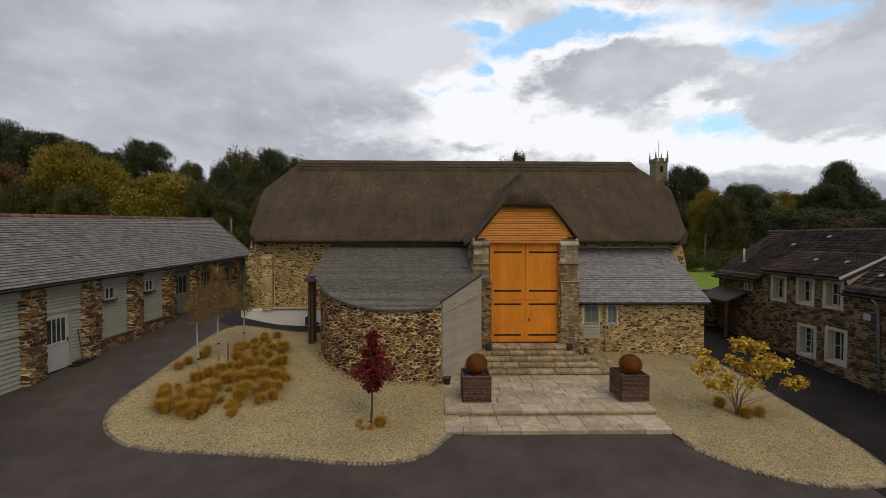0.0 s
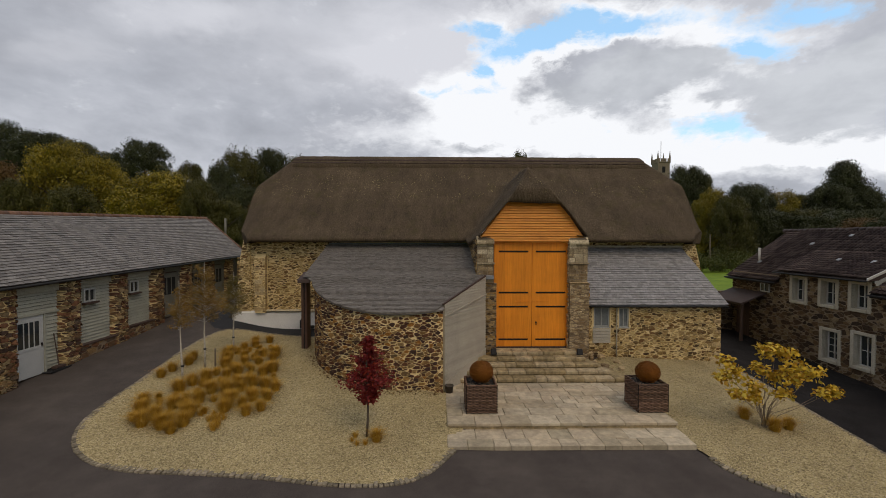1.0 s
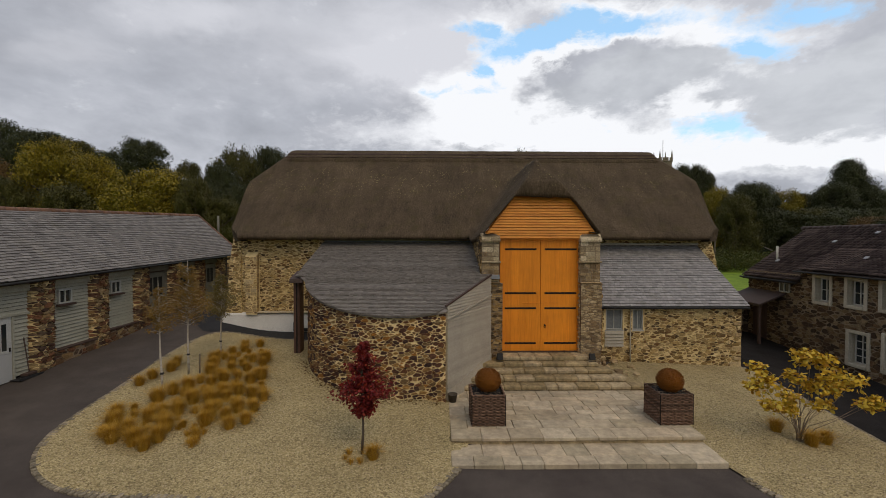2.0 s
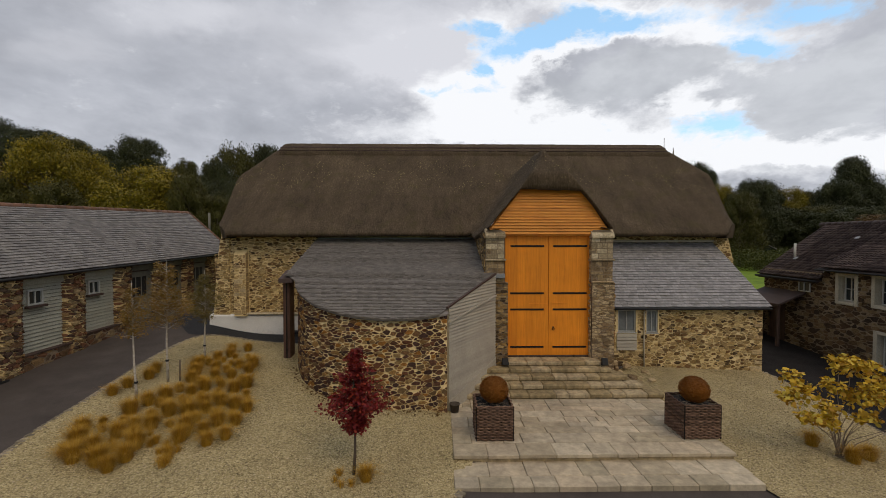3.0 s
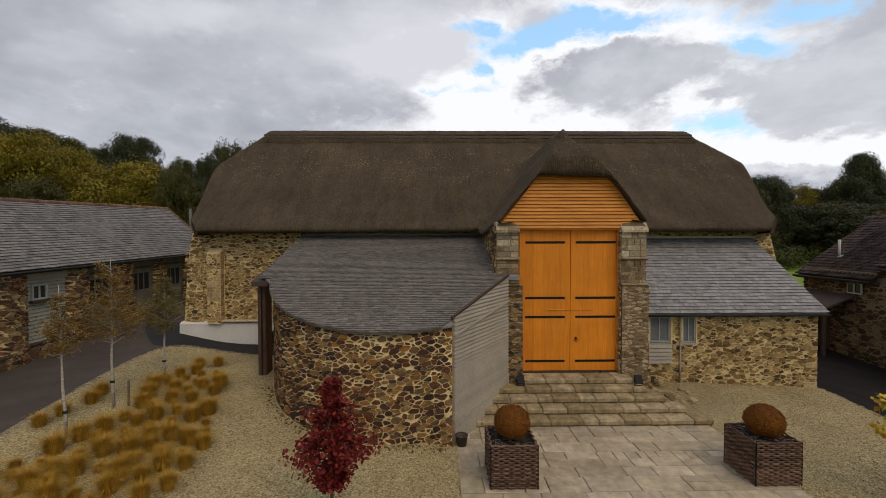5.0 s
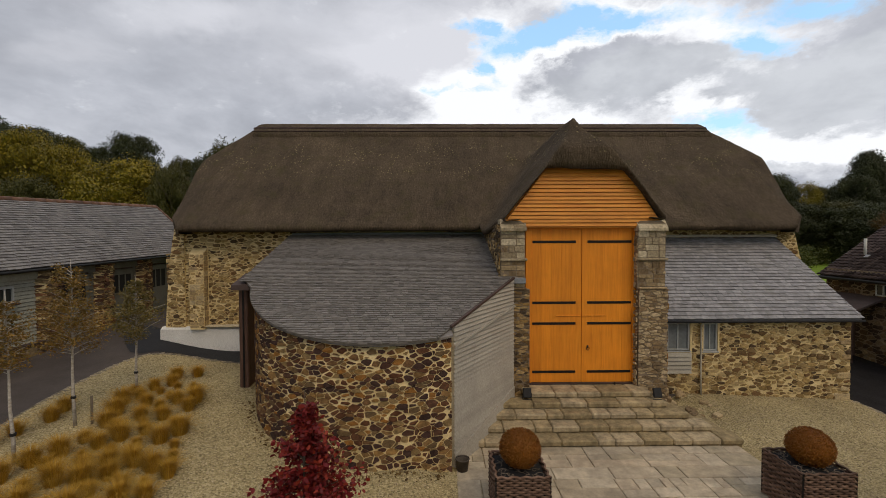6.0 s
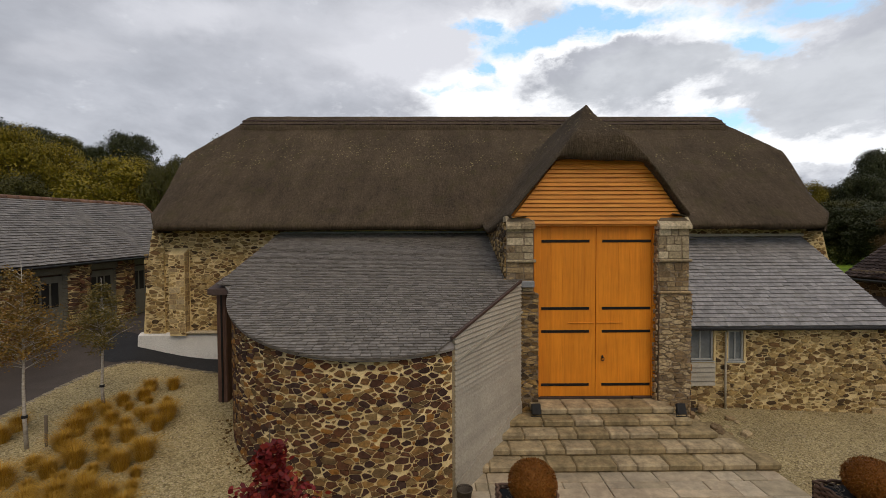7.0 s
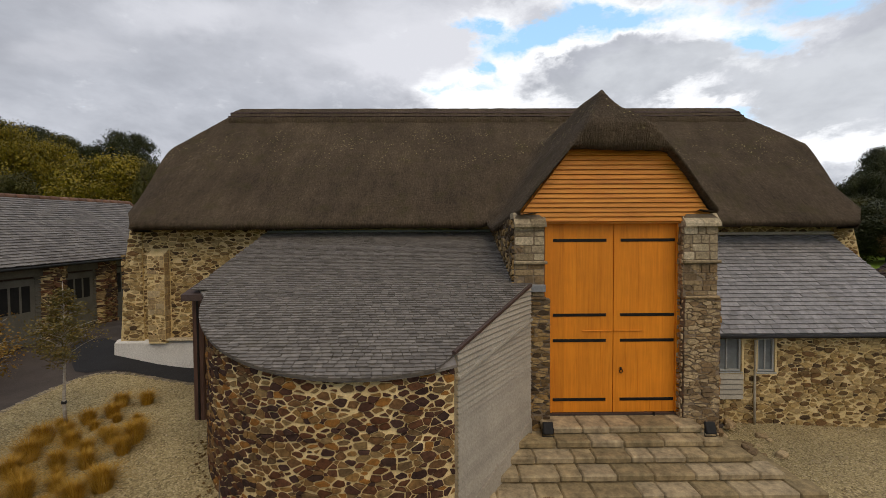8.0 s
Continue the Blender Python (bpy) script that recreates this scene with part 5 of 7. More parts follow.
PIERS = [8.35, 10.6, 12.87, 15.13, 17.4, 19.68, 21.92, 24.1, 26.3]
PW_ = [0.9, 0.9, 0.92, 0.95, 0.95, 0.98, 0.98, 0.98, 0.98]
rng = random.Random(17)
for k, (py, pw) in enumerate(zip(PIERS, PW_)):
    z0, z1 = ground_z(WX, py) - 0.2, weave(py) + 0.02
    r = 0.5 * pw
    poly = [(-r, 0.0), (-r + 0.1, 0.26), (-r + 0.2, 0.36), (r - 0.2, 0.36), (r - 0.1, 0.26), (r, 0.0), (r, -0.35), (-r, -0.35)]
    pier = part("pier", Geo().prism(poly, z0, z1, lambda p, q, s, c=py: (WX - 0.30 + q, c + p, s)), MORTAR_EARTH, west_range, "russet rubble stone pier")
    bulge = lambda u: 0.36 - 0.36 * max(0.0, (abs(u) - (r - 0.22)) / 0.22) ** 2
    rubble(pier, lambda u, v, d, c=py: (WX - 0.30 + bulge(u) + d, c + u, v), -r, r, z0 + 0.15, z1, 0.088, STONE_RED, 80 + k, aspect=1.8, gap=0.010, proud=0.065)
IN_X = WX - 0.15


def bay_place(u, v, d):
    return (IN_X + d, u, v)


def side_window(parent, y0, y1, z0, z1, x, material, s=1, bars=1, rows_=1, fw=0.06, sill=None, deep=0.1):
    """A casement in a wall that faces +x (s = 1) or -x (s = -1)."""
    def bx(ya, yb, za, zb, d0, d1, b=0.005):
        a, c = sorted((x + s * d0, x + s * d1))
        return (a, c, ya, yb, za, zb, b)
    w = part("window", Geo().box(*bx(y0, y1, z0, z0 + fw, 0, deep)).box(*bx(y0, y1, z1 - fw, z1, 0, deep)).box(*bx(y0, y0 + fw, z0 + fw, z1 - fw, 0, deep)).box(*bx(y1 - fw, y1, z0 + fw, z1 - fw, 0, deep)), material, parent, "white painted timber casement window")
    part("pane", Geo().box(*bx(y0 + fw, y1 - fw, z0 + fw, z1 - fw, 0.02, 0.03, 0)), GLASS, w)
    for k in range(bars):
        c = lerp(y0, y1, (k + 1) / (bars + 1))
        part("mullion", Geo().box(*bx(c - 0.02, c + 0.02, z0 + fw, z1 - fw, 0.01, 0.07)), material, w)
    for k in range(rows_):
        c = lerp(z0, z1, (k + 1) / (rows_ + 1))
        part("glazing_bar", Geo().box(*bx(y0 + fw, y1 - fw, c - 0.013, c + 0.013, 0.012, 0.055)), material, w)
    if sill:
        part("sill", Geo().box(*bx(y0 - 0.06, y1 + 0.06, z0 - 0.07, z0, 0, deep + 0.09)), sill, w)
    return w


part("back_wall", Geo().prism([(6.5, 0.0), (27.6, 0.0), (27.6, 4.15), (6.5, 3.7)], IN_X - 0.12, IN_X - 0.02, lambda p, q, s: (s, p, q)), DARK_TIMBER, west_range)
part("far_wall", Geo().prism([(-18.6, 0.5), (-12.4, 0.5), (-12.4, 4.1), (-15.5, 6.4), (-18.6, 4.1)], 27.8, 28.2, lambda p, q, s: (p, s, q)).prism([(-18.6, 0.5), (-12.9, 0.5), (-12.9, 3.6), (-15.5, 5.7), (-18.6, 3.6)], 6.5, 6.9, lambda p, q, s: (p, s, q)), MORTAR_DULL, west_range)
for k in range(len(PIERS) - 1):
    y0, y1 = PIERS[k] + 0.35, PIERS[k + 1] - 0.35
    z0, z1 = ground_z(WX, 0.5 * (y0 + y1)), weave(y0) - 0.02
    # from the sixth bay on, shade is painted in as a darker board colour
    top_board = part("head_board", Geo().box(IN_X, IN_X + 0.10, y0 - 0.1, y1 + 0.1, z1 - 0.28, z1 + 0.05, 0.01), BOARD_GREEN if k < 5 else PAINT_DIM, west_range)
    if k <= 1:
        clapboards(top_board, bay_place, y0 - 0.1, y1 + 0.1, z0 + 1.72, z1 - 0.26, 0.115, BOARD_GREEN)
        part("rail", Geo().box(IN_X, IN_X + 0.09, y0 - 0.1, y1 + 0.1, z0 + 1.60, z0 + 1.72, 0.01), BOARD_GREEN, west_range)
        gd = part("garage_door", Geo().box(IN_X - 0.015, IN_X + 0.01, y0 - 0.1, y1 + 0.1, z0 + 0.02, z0 + 1.6), BOARD_GREEN, west_range, "pale sage boarded garage door")
        clapboards(gd, lambda u, v, d: (IN_X + 0.01 + d, u, v), y0 - 0.1, y1 + 0.1, z0 + 0.05, z0 + 1.6, 0.14, BOARD_GREEN, name="panel")
    elif k == 2:
        clapboards(top_board, bay_place, y0 - 0.1, y1 + 0.1, z0 + 1.98, z1 - 0.26, 0.115, BOARD_GREEN)
        part("rail", Geo().box(IN_X, IN_X + 0.09, y0 - 0.1, y1 + 0.1, z0 + 1.90, z0 + 1.98, 0.01), BOARD_GREEN, west_range)
        d0, d1 = y0 - 0.02, y0 + 0.98
        dr = part("door", Geo().box(IN_X - 0.01, IN_X + 0.05, d0, d1, z0 + 0.03, z0 + 1.9, 0.008), PAINT_DULL, west_range, "dull white part-glazed stable door")
        part("pane", Geo().box(IN_X + 0.05, IN_X + 0.056, d0 + 0.16, d1 - 0.16, z0 + 0.95, z0 + 1.72), GLASS, dr)
        for q in range(3):
            c = lerp(d0 + 0.16, d1 - 0.16, (q + 1) / 4)
            part("glazing_bar", Geo().box(IN_X + 0.05, IN_X + 0.07, c - 0.016, c + 0.016, z0 + 0.93, z0 + 1.74, 0.004), PAINT_DULL, dr)
        part("rail", Geo().box(IN_X + 0.05, IN_X + 0.065, d0 + 0.1, d1 - 0.1, z0 + 0.86, z0 + 0.95, 0.004), PAINT_DULL, dr)
        part("handle", Geo().box(IN_X + 0.05, IN_X + 0.09, d1 - 0.1, d1 - 0.07, z0 + 0.9, z0 + 1.02, 0.004), IRON, dr)
        for ya in (d0 - 0.07, d1):
            part("door_jamb", Geo().box(IN_X - 0.01, IN_X + 0.08, ya, ya + 0.07, z0, z0 + 1.92, 0.006), BOARD_GREEN, west_range)
        clapboards(top_board, bay_place, d1 + 0.07, y1 + 0.1, z0 + 0.12, z0 + 1.9, 0.115, BOARD_GREEN)
    elif k in (3, 4):
        clapboards(top_board, bay_place, y0 - 0.1, y1 + 0.1, z0 + 0.42, z1 - 0.26, 0.115, BOARD_GREEN)
        side_window(west_range, y0 + 0.26, y0 + 0.78, z1 - 0.90, z1 - 0.42, IN_X + 0.02, PAINT_GREY, 1, 1, 0, 0.055, DARK_TIMBER, 0.08)
        low_ = part("dwarf_wall", Geo().box(IN_X - 0.05, IN_X + 0.2, y0 - 0.1, y1 + 0.1, z0 - 0.2, z0 + 0.38), MORTAR_DULL, west_range)
        rubble(low_, lambda u, v, d: (IN_X + 0.2 + d, u, v), y0 - 0.1, y1 + 0.1, z0 - 0.1, z0 + 0.38, 0.15, STONE_RED, 140 + k)
        part("ledge", Geo().box(IN_X - 0.02, IN_X + 0.24, y0 - 0.1, y1 + 0.1, z0 + 0.38, z0 + 0.43, 0.01), DARK_TIMBER, low_)
    else:
        dr = part("door", Geo().box(IN_X - 0.01, IN_X + 0.05, y0, y0 + 1.25, z0 + 0.03, z1 - 0.34, 0.008), PAINT_DIM, west_range, "grey stable door with narrow panes, shade put into its colour")
        for q in range(3):
            part("pane", Geo().box(IN_X + 0.05, IN_X + 0.056, y0 + 0.14 + q * 0.34, y0 + 0.40 + q * 0.34, z0 + 1.05, z1 - 0.55), DARK_IN, dr)
        clapboards(top_board, bay_place, y0 + 1.27, y1 + 0.1, z0 + 0.1, z1 - 0.26, 0.13, PAINT_DIM)
RUN = 3.38
rise_at = lambda y: (wridge(y) - weave(y)) / RUN


def west_slope(s, q, h):
    y = 6.4 + s
    x = WX + 0.22 - q / 1.21
    t = (WX + 0.22 - x) / (RUN + 0.05)
    return (x + 0.55 * h, y, lerp(weave(y) + 0.02, wridge(y), t) + 0.83 * h)


wroof = part("roof", Geo().add([west_slope(min(s, 21.9 + 0.36 * q), q, -0.05) for q in [1.21 * 3.43 * j / 8 for j in range(9)] for s in [1.95 * i for i in range(13)]], [(j * 13 + i, j * 13 + i + 1, j * 13 + i + 14, j * 13 + i + 13) for j in range(8) for i in range(12)])
             .add([west_slope(s, q, h) for q, h in ((0, -0.05), (0, -0.12)) for s in [1.825 * i for i in range(13)]], [(i, i + 1, i + 14, i + 13) for i in range(12)])
             .add([(-15.5, 6.4, wridge(6.4)), (-15.5, 29.8, wridge(29.8)), (-19.0, 29.8, 4.2), (-19.0, 6.4, 3.8)], [(0, 1, 2, 3)]), SLATE_OLD, west_range, "grey slate roof")
slates(wroof, west_slope, 23.4, 1.21 * 3.43, 0.24, 0.15, SLATE_OLD, 91, thick=0.03, keep_from=lambda s, q: abs(s - 12), edge=lambda p: clip_poly(p, 1, -0.36, 21.95))
for k in range(52):
    y = 6.4 + k * 0.45
    part("ridge_tile", Geo().tube([(-15.5, y, wridge(y) - 0.02), (-15.5, y + 0.44, wridge(y + 0.44) - 0.02)], 0.12, 8), TERRACOTTA, west_range, smooth=True)
for k in range(11):
    ha, hb = [west_slope(21.9 + 0.36 * q, q, 0.03) for q in (0.378 * k, 0.378 * k + 0.37)]
    part("hip_tile", Geo().tube([ha, hb], 0.075, 6), TERRACOTTA, west_range, smooth=True)
part("gutter", Geo().tube([(WX + 0.26, 6.4, weave(6.4) - 0.02), (WX + 0.26, 28.1, weave(28.1) - 0.02)], 0.04, 8), PLASTIC, west_range, "dark gutter", True)
part("fascia", Geo().prism([(6.4, weave(6.4) - 0.08), (28.1, weave(28.1) - 0.08), (28.1, weave(28.1) + 0.02), (6.4, weave(6.4) + 0.02)], WX + 0.1, WX + 0.2, lambda p, q, s: (s, p, q)), DARK_TIMBER, west_range)
part("flue", Geo().tube([(-14.1, 29.6, 5.0), (-14.1, 29.6, 6.65)], 0.07, 8), PAINT_DIM, west_range, "pale flue pipe", True)

# ---- the cottage on the east side ----
cottage = thing("cottage", "two-storey dark rubble stone cottage with a brown pantile roof", "house")
EX = 16.2
UP = [(19.0, 19.66, 2.57, 3.58), (17.55, 18.21, 2.62, 3.61), (16.24, 16.88, 2.66, 3.62)]
DOWN = [(17.4, 18.1, 0.37, 1.56), (16.04, 16.74, 0.46, 1.69)]
HOLES = UP + DOWN
ys = sorted({8.0, 23.6} | {v for h in HOLES for v in h[:2]})
zs = sorted({-0.6, 3.85} | {v for h in HOLES for v in h[2:]})
g = Geo()
for a, b in zip(ys, ys[1:]):
    for c, d in zip(zs, zs[1:]):
        if not any(h[0] <= 0.5 * (a + b) <= h[1] and h[2] <= 0.5 * (c + d) <= h[3] for h in HOLES):
            top_z = d if d < 3.8 else (3.8 if 15.9 < 0.5 * (a + b) < 20.4 else 3.32)
            if top_z > c:
                g.box(EX, EX + 0.55, a, b, c, top_z)
g.prism([(EX + 0.55, -0.6), (22.6, -0.6), (22.6, 3.3), (19.4, 5.6), (EX + 0.55, 3.5)], 23.2, 23.6, lambda p, q, s: (p, s, q))
cw = part("wall", g, MORTAR_DULL, cottage, "dark rubble stone wall with pale repairs")
# near-black sheet added behind the openings, its colour standing for the unlit rooms
part("unlit_room_sheet", Geo().box(EX + 0.55, EX + 0.6, 8.0, 23.2, -0.5, 3.3), DARK_IN, cottage)
rubble(cw, lambda u, v, d: (EX - d, u, v), 10.0, 23.6, -0.55, 3.8, 0.115, STONE_DARK, 201, bottom=lambda u: ground_z(EX, u) - 0.02, top=lambda u: 3.8 if 15.98 < u < 20.35 else 3.32,
       holes=[(a - 0.13, b + 0.13, c - 0.12, d + 0.12) for a, b, c, d in HOLES], aspect=1.7, gap=0.012, proud=0.03, first=lambda u, v: abs(u - 17.5))
for i, (a, b, c, d) in enumerate(HOLES):
    sr = part("window_surround", Geo().box(EX - 0.05, EX + 0.1, a - 0.14, a + 0.006, c - 0.12, d + 0.12, 0.012).box(EX - 0.05, EX + 0.1, b - 0.006, b + 0.14, c - 0.12, d + 0.12, 0.012)
              .box(EX - 0.046, EX + 0.1, a + 0.008, b - 0.008, d - 0.006, d + 0.12, 0.012).box(EX - 0.07, EX + 0.1, a + 0.008, b - 0.008, c - 0.12, c + 0.006, 0.012)
              .box(EX + 0.08, EX + 0.5, a - 0.02, a + 0.015, c, d).box(EX + 0.08, EX + 0.5, b - 0.015, b + 0.02, c, d).box(EX + 0.08, EX + 0.5, a, b, c - 0.02, c + 0.015), SURROUND, cottage, "cream painted window surround")
    side_window(cottage, a + 0.05, b - 0.05, c + 0.02, d - 0.02, EX + 0.24, PAINT_WHITE, -1, 1, 3 if i == 3 else 1, 0.045, None, 0.07)


def tile_mesh(seed):
    """One curved interlocking roof tile, 0.19 wide, 0.26 long, along +x up the slope."""
    g = Geo()
    n = 8
    prof = [(i / n * 0.19, 0.036 * max(0.0, math.sin(math.pi * min(1.0, (i / n) / 0.55))) ) for i in range(n + 1)]
    top_ = [(x, y, z + h) for x, h in ((0.0, 0.046), (0.26, 0.0)) for y, z in prof]
    low_ = [(0.0, y, z) for y, z in prof]
    g.add(top_ + low_, [(i, i + 1, n + 2 + i, n + 1 + i) for i in range(n)] + [(i, 2 * n + 2 + i, 2 * n + 3 + i, i + 1) for i in range(n)])
    return g.mesh("roof_tile", PANTILE)


TILE = tile_mesh(0)


def tile_field(roof, y0, y1, x0, z0, slope, length, keep, seed):
    """Courses of tiles on a slope that climbs towards +x."""
    rng = random.Random(seed)
    ang = math.degrees(math.atan(slope))
    rest = Geo()
    tv, tf = [v.co.copy() for v in TILE.vertices], [tuple(p.vertices) for p in TILE.polygons]
    k = 0
    nrow = int(length / 0.195) + 1
    cols = int((y1 - y0) / 0.18)
    for i in range(cols - 1, -1, -1):
        for j in range(nrow):
            q = j * 0.195
            m = pose(x0 + q * math.cos(radians(ang)), y0 + i * 0.18 + rng.uniform(-0.008, 0.008), z0 + q * math.sin(radians(ang)) + rng.uniform(0, 0.010), 0, -ang, rng.uniform(-0.8, 0.8))
            k += 1
            if k <= keep:
                ob = new("roof_tile", TILE)
                ob.parent = roof
                ob.matrix_basis = m
            else:
                rest.add([m @ v for v in tv], tf)
    if rest.v:
        tagged(part("tiling", rest, PANTILE, roof, smooth=True), kind="stuff")


CS = (5.80 - 3.36) / (19.4 - 15.95)
CL = math.hypot(19.4 - 15.95, 5.80 - 3.36)
g = Geo()
for xa, za, ya, yb in ((15.97, 3.28, 8.0, 16.0), (17.05, 4.09, 16.0, 20.42), (15.97, 3.28, 20.42, 23.75)):
    g.prism([(xa, za), (19.4, 5.74), (22.9, 3.28), (22.9, 3.18), (19.4, 5.60), (xa, za - 0.1)], ya, yb, lambda p, q, s: (p, s, q))
croof = part("roof", g, PANTILE, cottage, "dark brown pantile roof with a few pale slipped tiles")
tile_field(croof, 20.35, 23.8, 15.95, 3.34, CS, CL, 120, 1)
tile_field(croof, 12.0, 16.05, 15.95, 3.34, CS, CL, 60, 2)
UX1 = 17.72
US = (4.70 - 3.86) / (UX1 - 15.9)
UL = math.hypot(UX1 - 15.9, 4.70 - 3.86)
raised = part("roof", Geo().prism([(15.92, 3.83), (UX1 + 0.1, 4.68), (UX1 + 0.1, 4.55), (16.3, 3.81), (15.92, 3.77)], 16.0, 20.42, lambda p, q, s: (p, s, q)), PANTILE, cottage, "raised pantile roof over the upper windows")
for ya in (16.02, 20.30):
    part("cheek", Geo().prism([(16.2, 3.2), (16.2, 3.8), (UX1, 4.6), (UX1, 4.4)], ya, ya + 0.1, lambda p, q, s: (p, s, q)), PAINT_GREY, cottage)
tile_field(raised, 16.03, 20.4, 15.9, 3.87, US, UL, 100, 3)
tile_field(raised, 16.03, 20.4, UX1, 3.34 + CS * (UX1 - 15.95), CS, CL - math.hypot(UX1 - 15.95, CS * (UX1 - 15.95)), 0, 4)
part("bargeboard", Geo().prism([(15.86, 3.80), (UX1, 4.66), (UX1, 4.74), (15.86, 3.89)], 15.95, 16.0, lambda p, q, s: (p, s, q)), PAINT_WHITE, cottage, "white bargeboard")
for k in range(36):
    y = 12.2 + k * 0.33
    part("ridge_tile", Geo().tube([(19.4, y, 5.75), (19.4, y + 0.32, 5.75)], 0.13, 8), PANTILE, cottage, smooth=True)
for y, q in ((18.3, 1.35), (21.0, 2.9), (16.8, 1.3), (15.2, 1.0), (19.6, 3.6), (22.6, 1.2)):
    up_ = 16.35 < y < 20.4 and q < 2.0
    x = 15.95 + q * 0.8
    z = (3.9 + US * (x - 15.9)) if up_ else (3.42 + CS * (x - 15.95))
    part("vent_tile", Geo().box(-0.02, 0.16, 0.0, 0.15, 0.0, 0.045, 0.012, pose(x, y, z, 0, -30, 8)), LEAD, croof)
part("gutter", Geo().tube([(15.83, 16.0, 3.78), (15.83, 20.4, 3.78)], 0.036, 8), PLASTIC, cottage, "black gutter", True)
part("gutter", Geo().tube([(15.88, 20.4, 3.27), (15.88, 23.8, 3.27)], 0.045, 8), PLASTIC, cottage, "black gutter", True)
part("gutter", Geo().tube([(15.88, 8.0, 3.25), (15.88, 16.0, 3.27)], 0.036, 8), PLASTIC, cottage, "black gutter", True)
part("downpipe", Geo().tube([(15.9, 14.75, 3.2), (16.1, 14.72, 3.0), (16.12, 14.6, ground_z(16.1, 14.6))], 0.045, 8), LEAD, cottage, "grey downpipe", True)
part("flue", Geo().tube([(17.1, 22.9, 4.0), (17.1, 22.9, 4.85)], 0.05, 8), PAINT_WHITE, cottage, "white flue pipe", True)
part("alarm_box", Geo().box(EX - 0.1, EX, 15.0, 15.28, 2.35, 2.62, 0.04), PAINT_GREY, cottage)
side_window(cottage, 20.9, 21.5, 2.75, 3.2, EX - 0.06, PAINT_GREY, -1, 1, 0, 0.05, None, 0.05)
# open porch at its far end
porch = part("porch", Geo().prism([(14.95, 2.12), (16.2, 2.64), (16.2, 2.72), (14.95, 2.20)], 21.2, 23.6, lambda p, q, s: (p, s, q)), PANTILE, cottage, "small dark lean-to porch roof")
for y in (21.4, 23.4):
    part("post", Geo().box(15.05, 15.17, y - 0.06, y + 0.06, ground_z(15.1, y) - 0.1, 2.14, 0.01), DARK_TIMBER, porch)
part("beam", Geo().box(15.02, 15.14, 21.25, 23.55, 2.04, 2.13, 0.01), DARK_TIMBER, porch)
sw = part("screen_wall", Geo().box(15.0, 16.2, 23.6, 23.9, -0.3, 2.5), MORTAR_DULL, porch)
rubble(sw, flat_front(23.6), 15.0, 16.2, 0.0, 2.5, 0.17, STONE_DARK, 222, keep=40)
part("door", Geo().box(EX - 0.04, EX, 22.3, 23.2, 0.3, 2.2, 0.01), DARK_TIMBER, porch)


# ---- planters on the terrace ----
def planter_at(x, y, z):
    pl = thing("planter", "square woven willow planter on black corner irons, set on the terrace", "planter", "planters at the steps", at=(x, y, z))
    s, h = 0.435, 0.82
    part("liner", Geo().box(-s + 0.05, s - 0.05, -s + 0.05, s - 0.05, 0.02, h - 0.07), DARK_IN, pl)
    rng = random.Random(2)
    n = 21
    for j in range(n):
        zz = 0.03 + (h - 0.05) * j / (n - 1)
        pts = []
        for side in range(4):
            for k in range(19):
                a = -s + 2 * s * k / 18
                wob = 0.020 * math.cos(math.pi * (0.5 * k + j)) + rng.uniform(-0.003, 0.003)
                d = s - 0.012 + wob
                p = ((a, -d), (d, a), (-a, d), (-d, -a))[side]
                pts.append((p[0], p[1], zz + rng.uniform(-0.005, 0.005)))
        pts.append(pts[0])
        part("willow_rod", Geo().tube(pts, 0.021, 6, False), WICKER, pl, smooth=True)
    for cx in (-1, 1):
        for cy in (-1, 1):
            part("corner_iron", Geo().box(cx * s - 0.010, cx * s + 0.010, cy * s - 0.010, cy * s + 0.010, 0.0, h - 0.01, 0.003), IRON, pl)
    for k in range(26):
        a = rng.uniform(0, 6.28)
        cx, cy, r = rng.uniform(-s + 0.08, s - 0.08), rng.uniform(-s + 0.08, s - 0.08), rng.uniform(0.03, 0.07)
        pts = [(cx + r * math.cos(a + t * 0.7), cy + r * math.sin(a + t * 0.7), h - 0.05 + 0.01 * math.sin(t)) for t in range(8)]
        part("curled_twig", Geo().tube(pts, 0.006, 4, False), WOOD_STAKE, pl)
    return pl


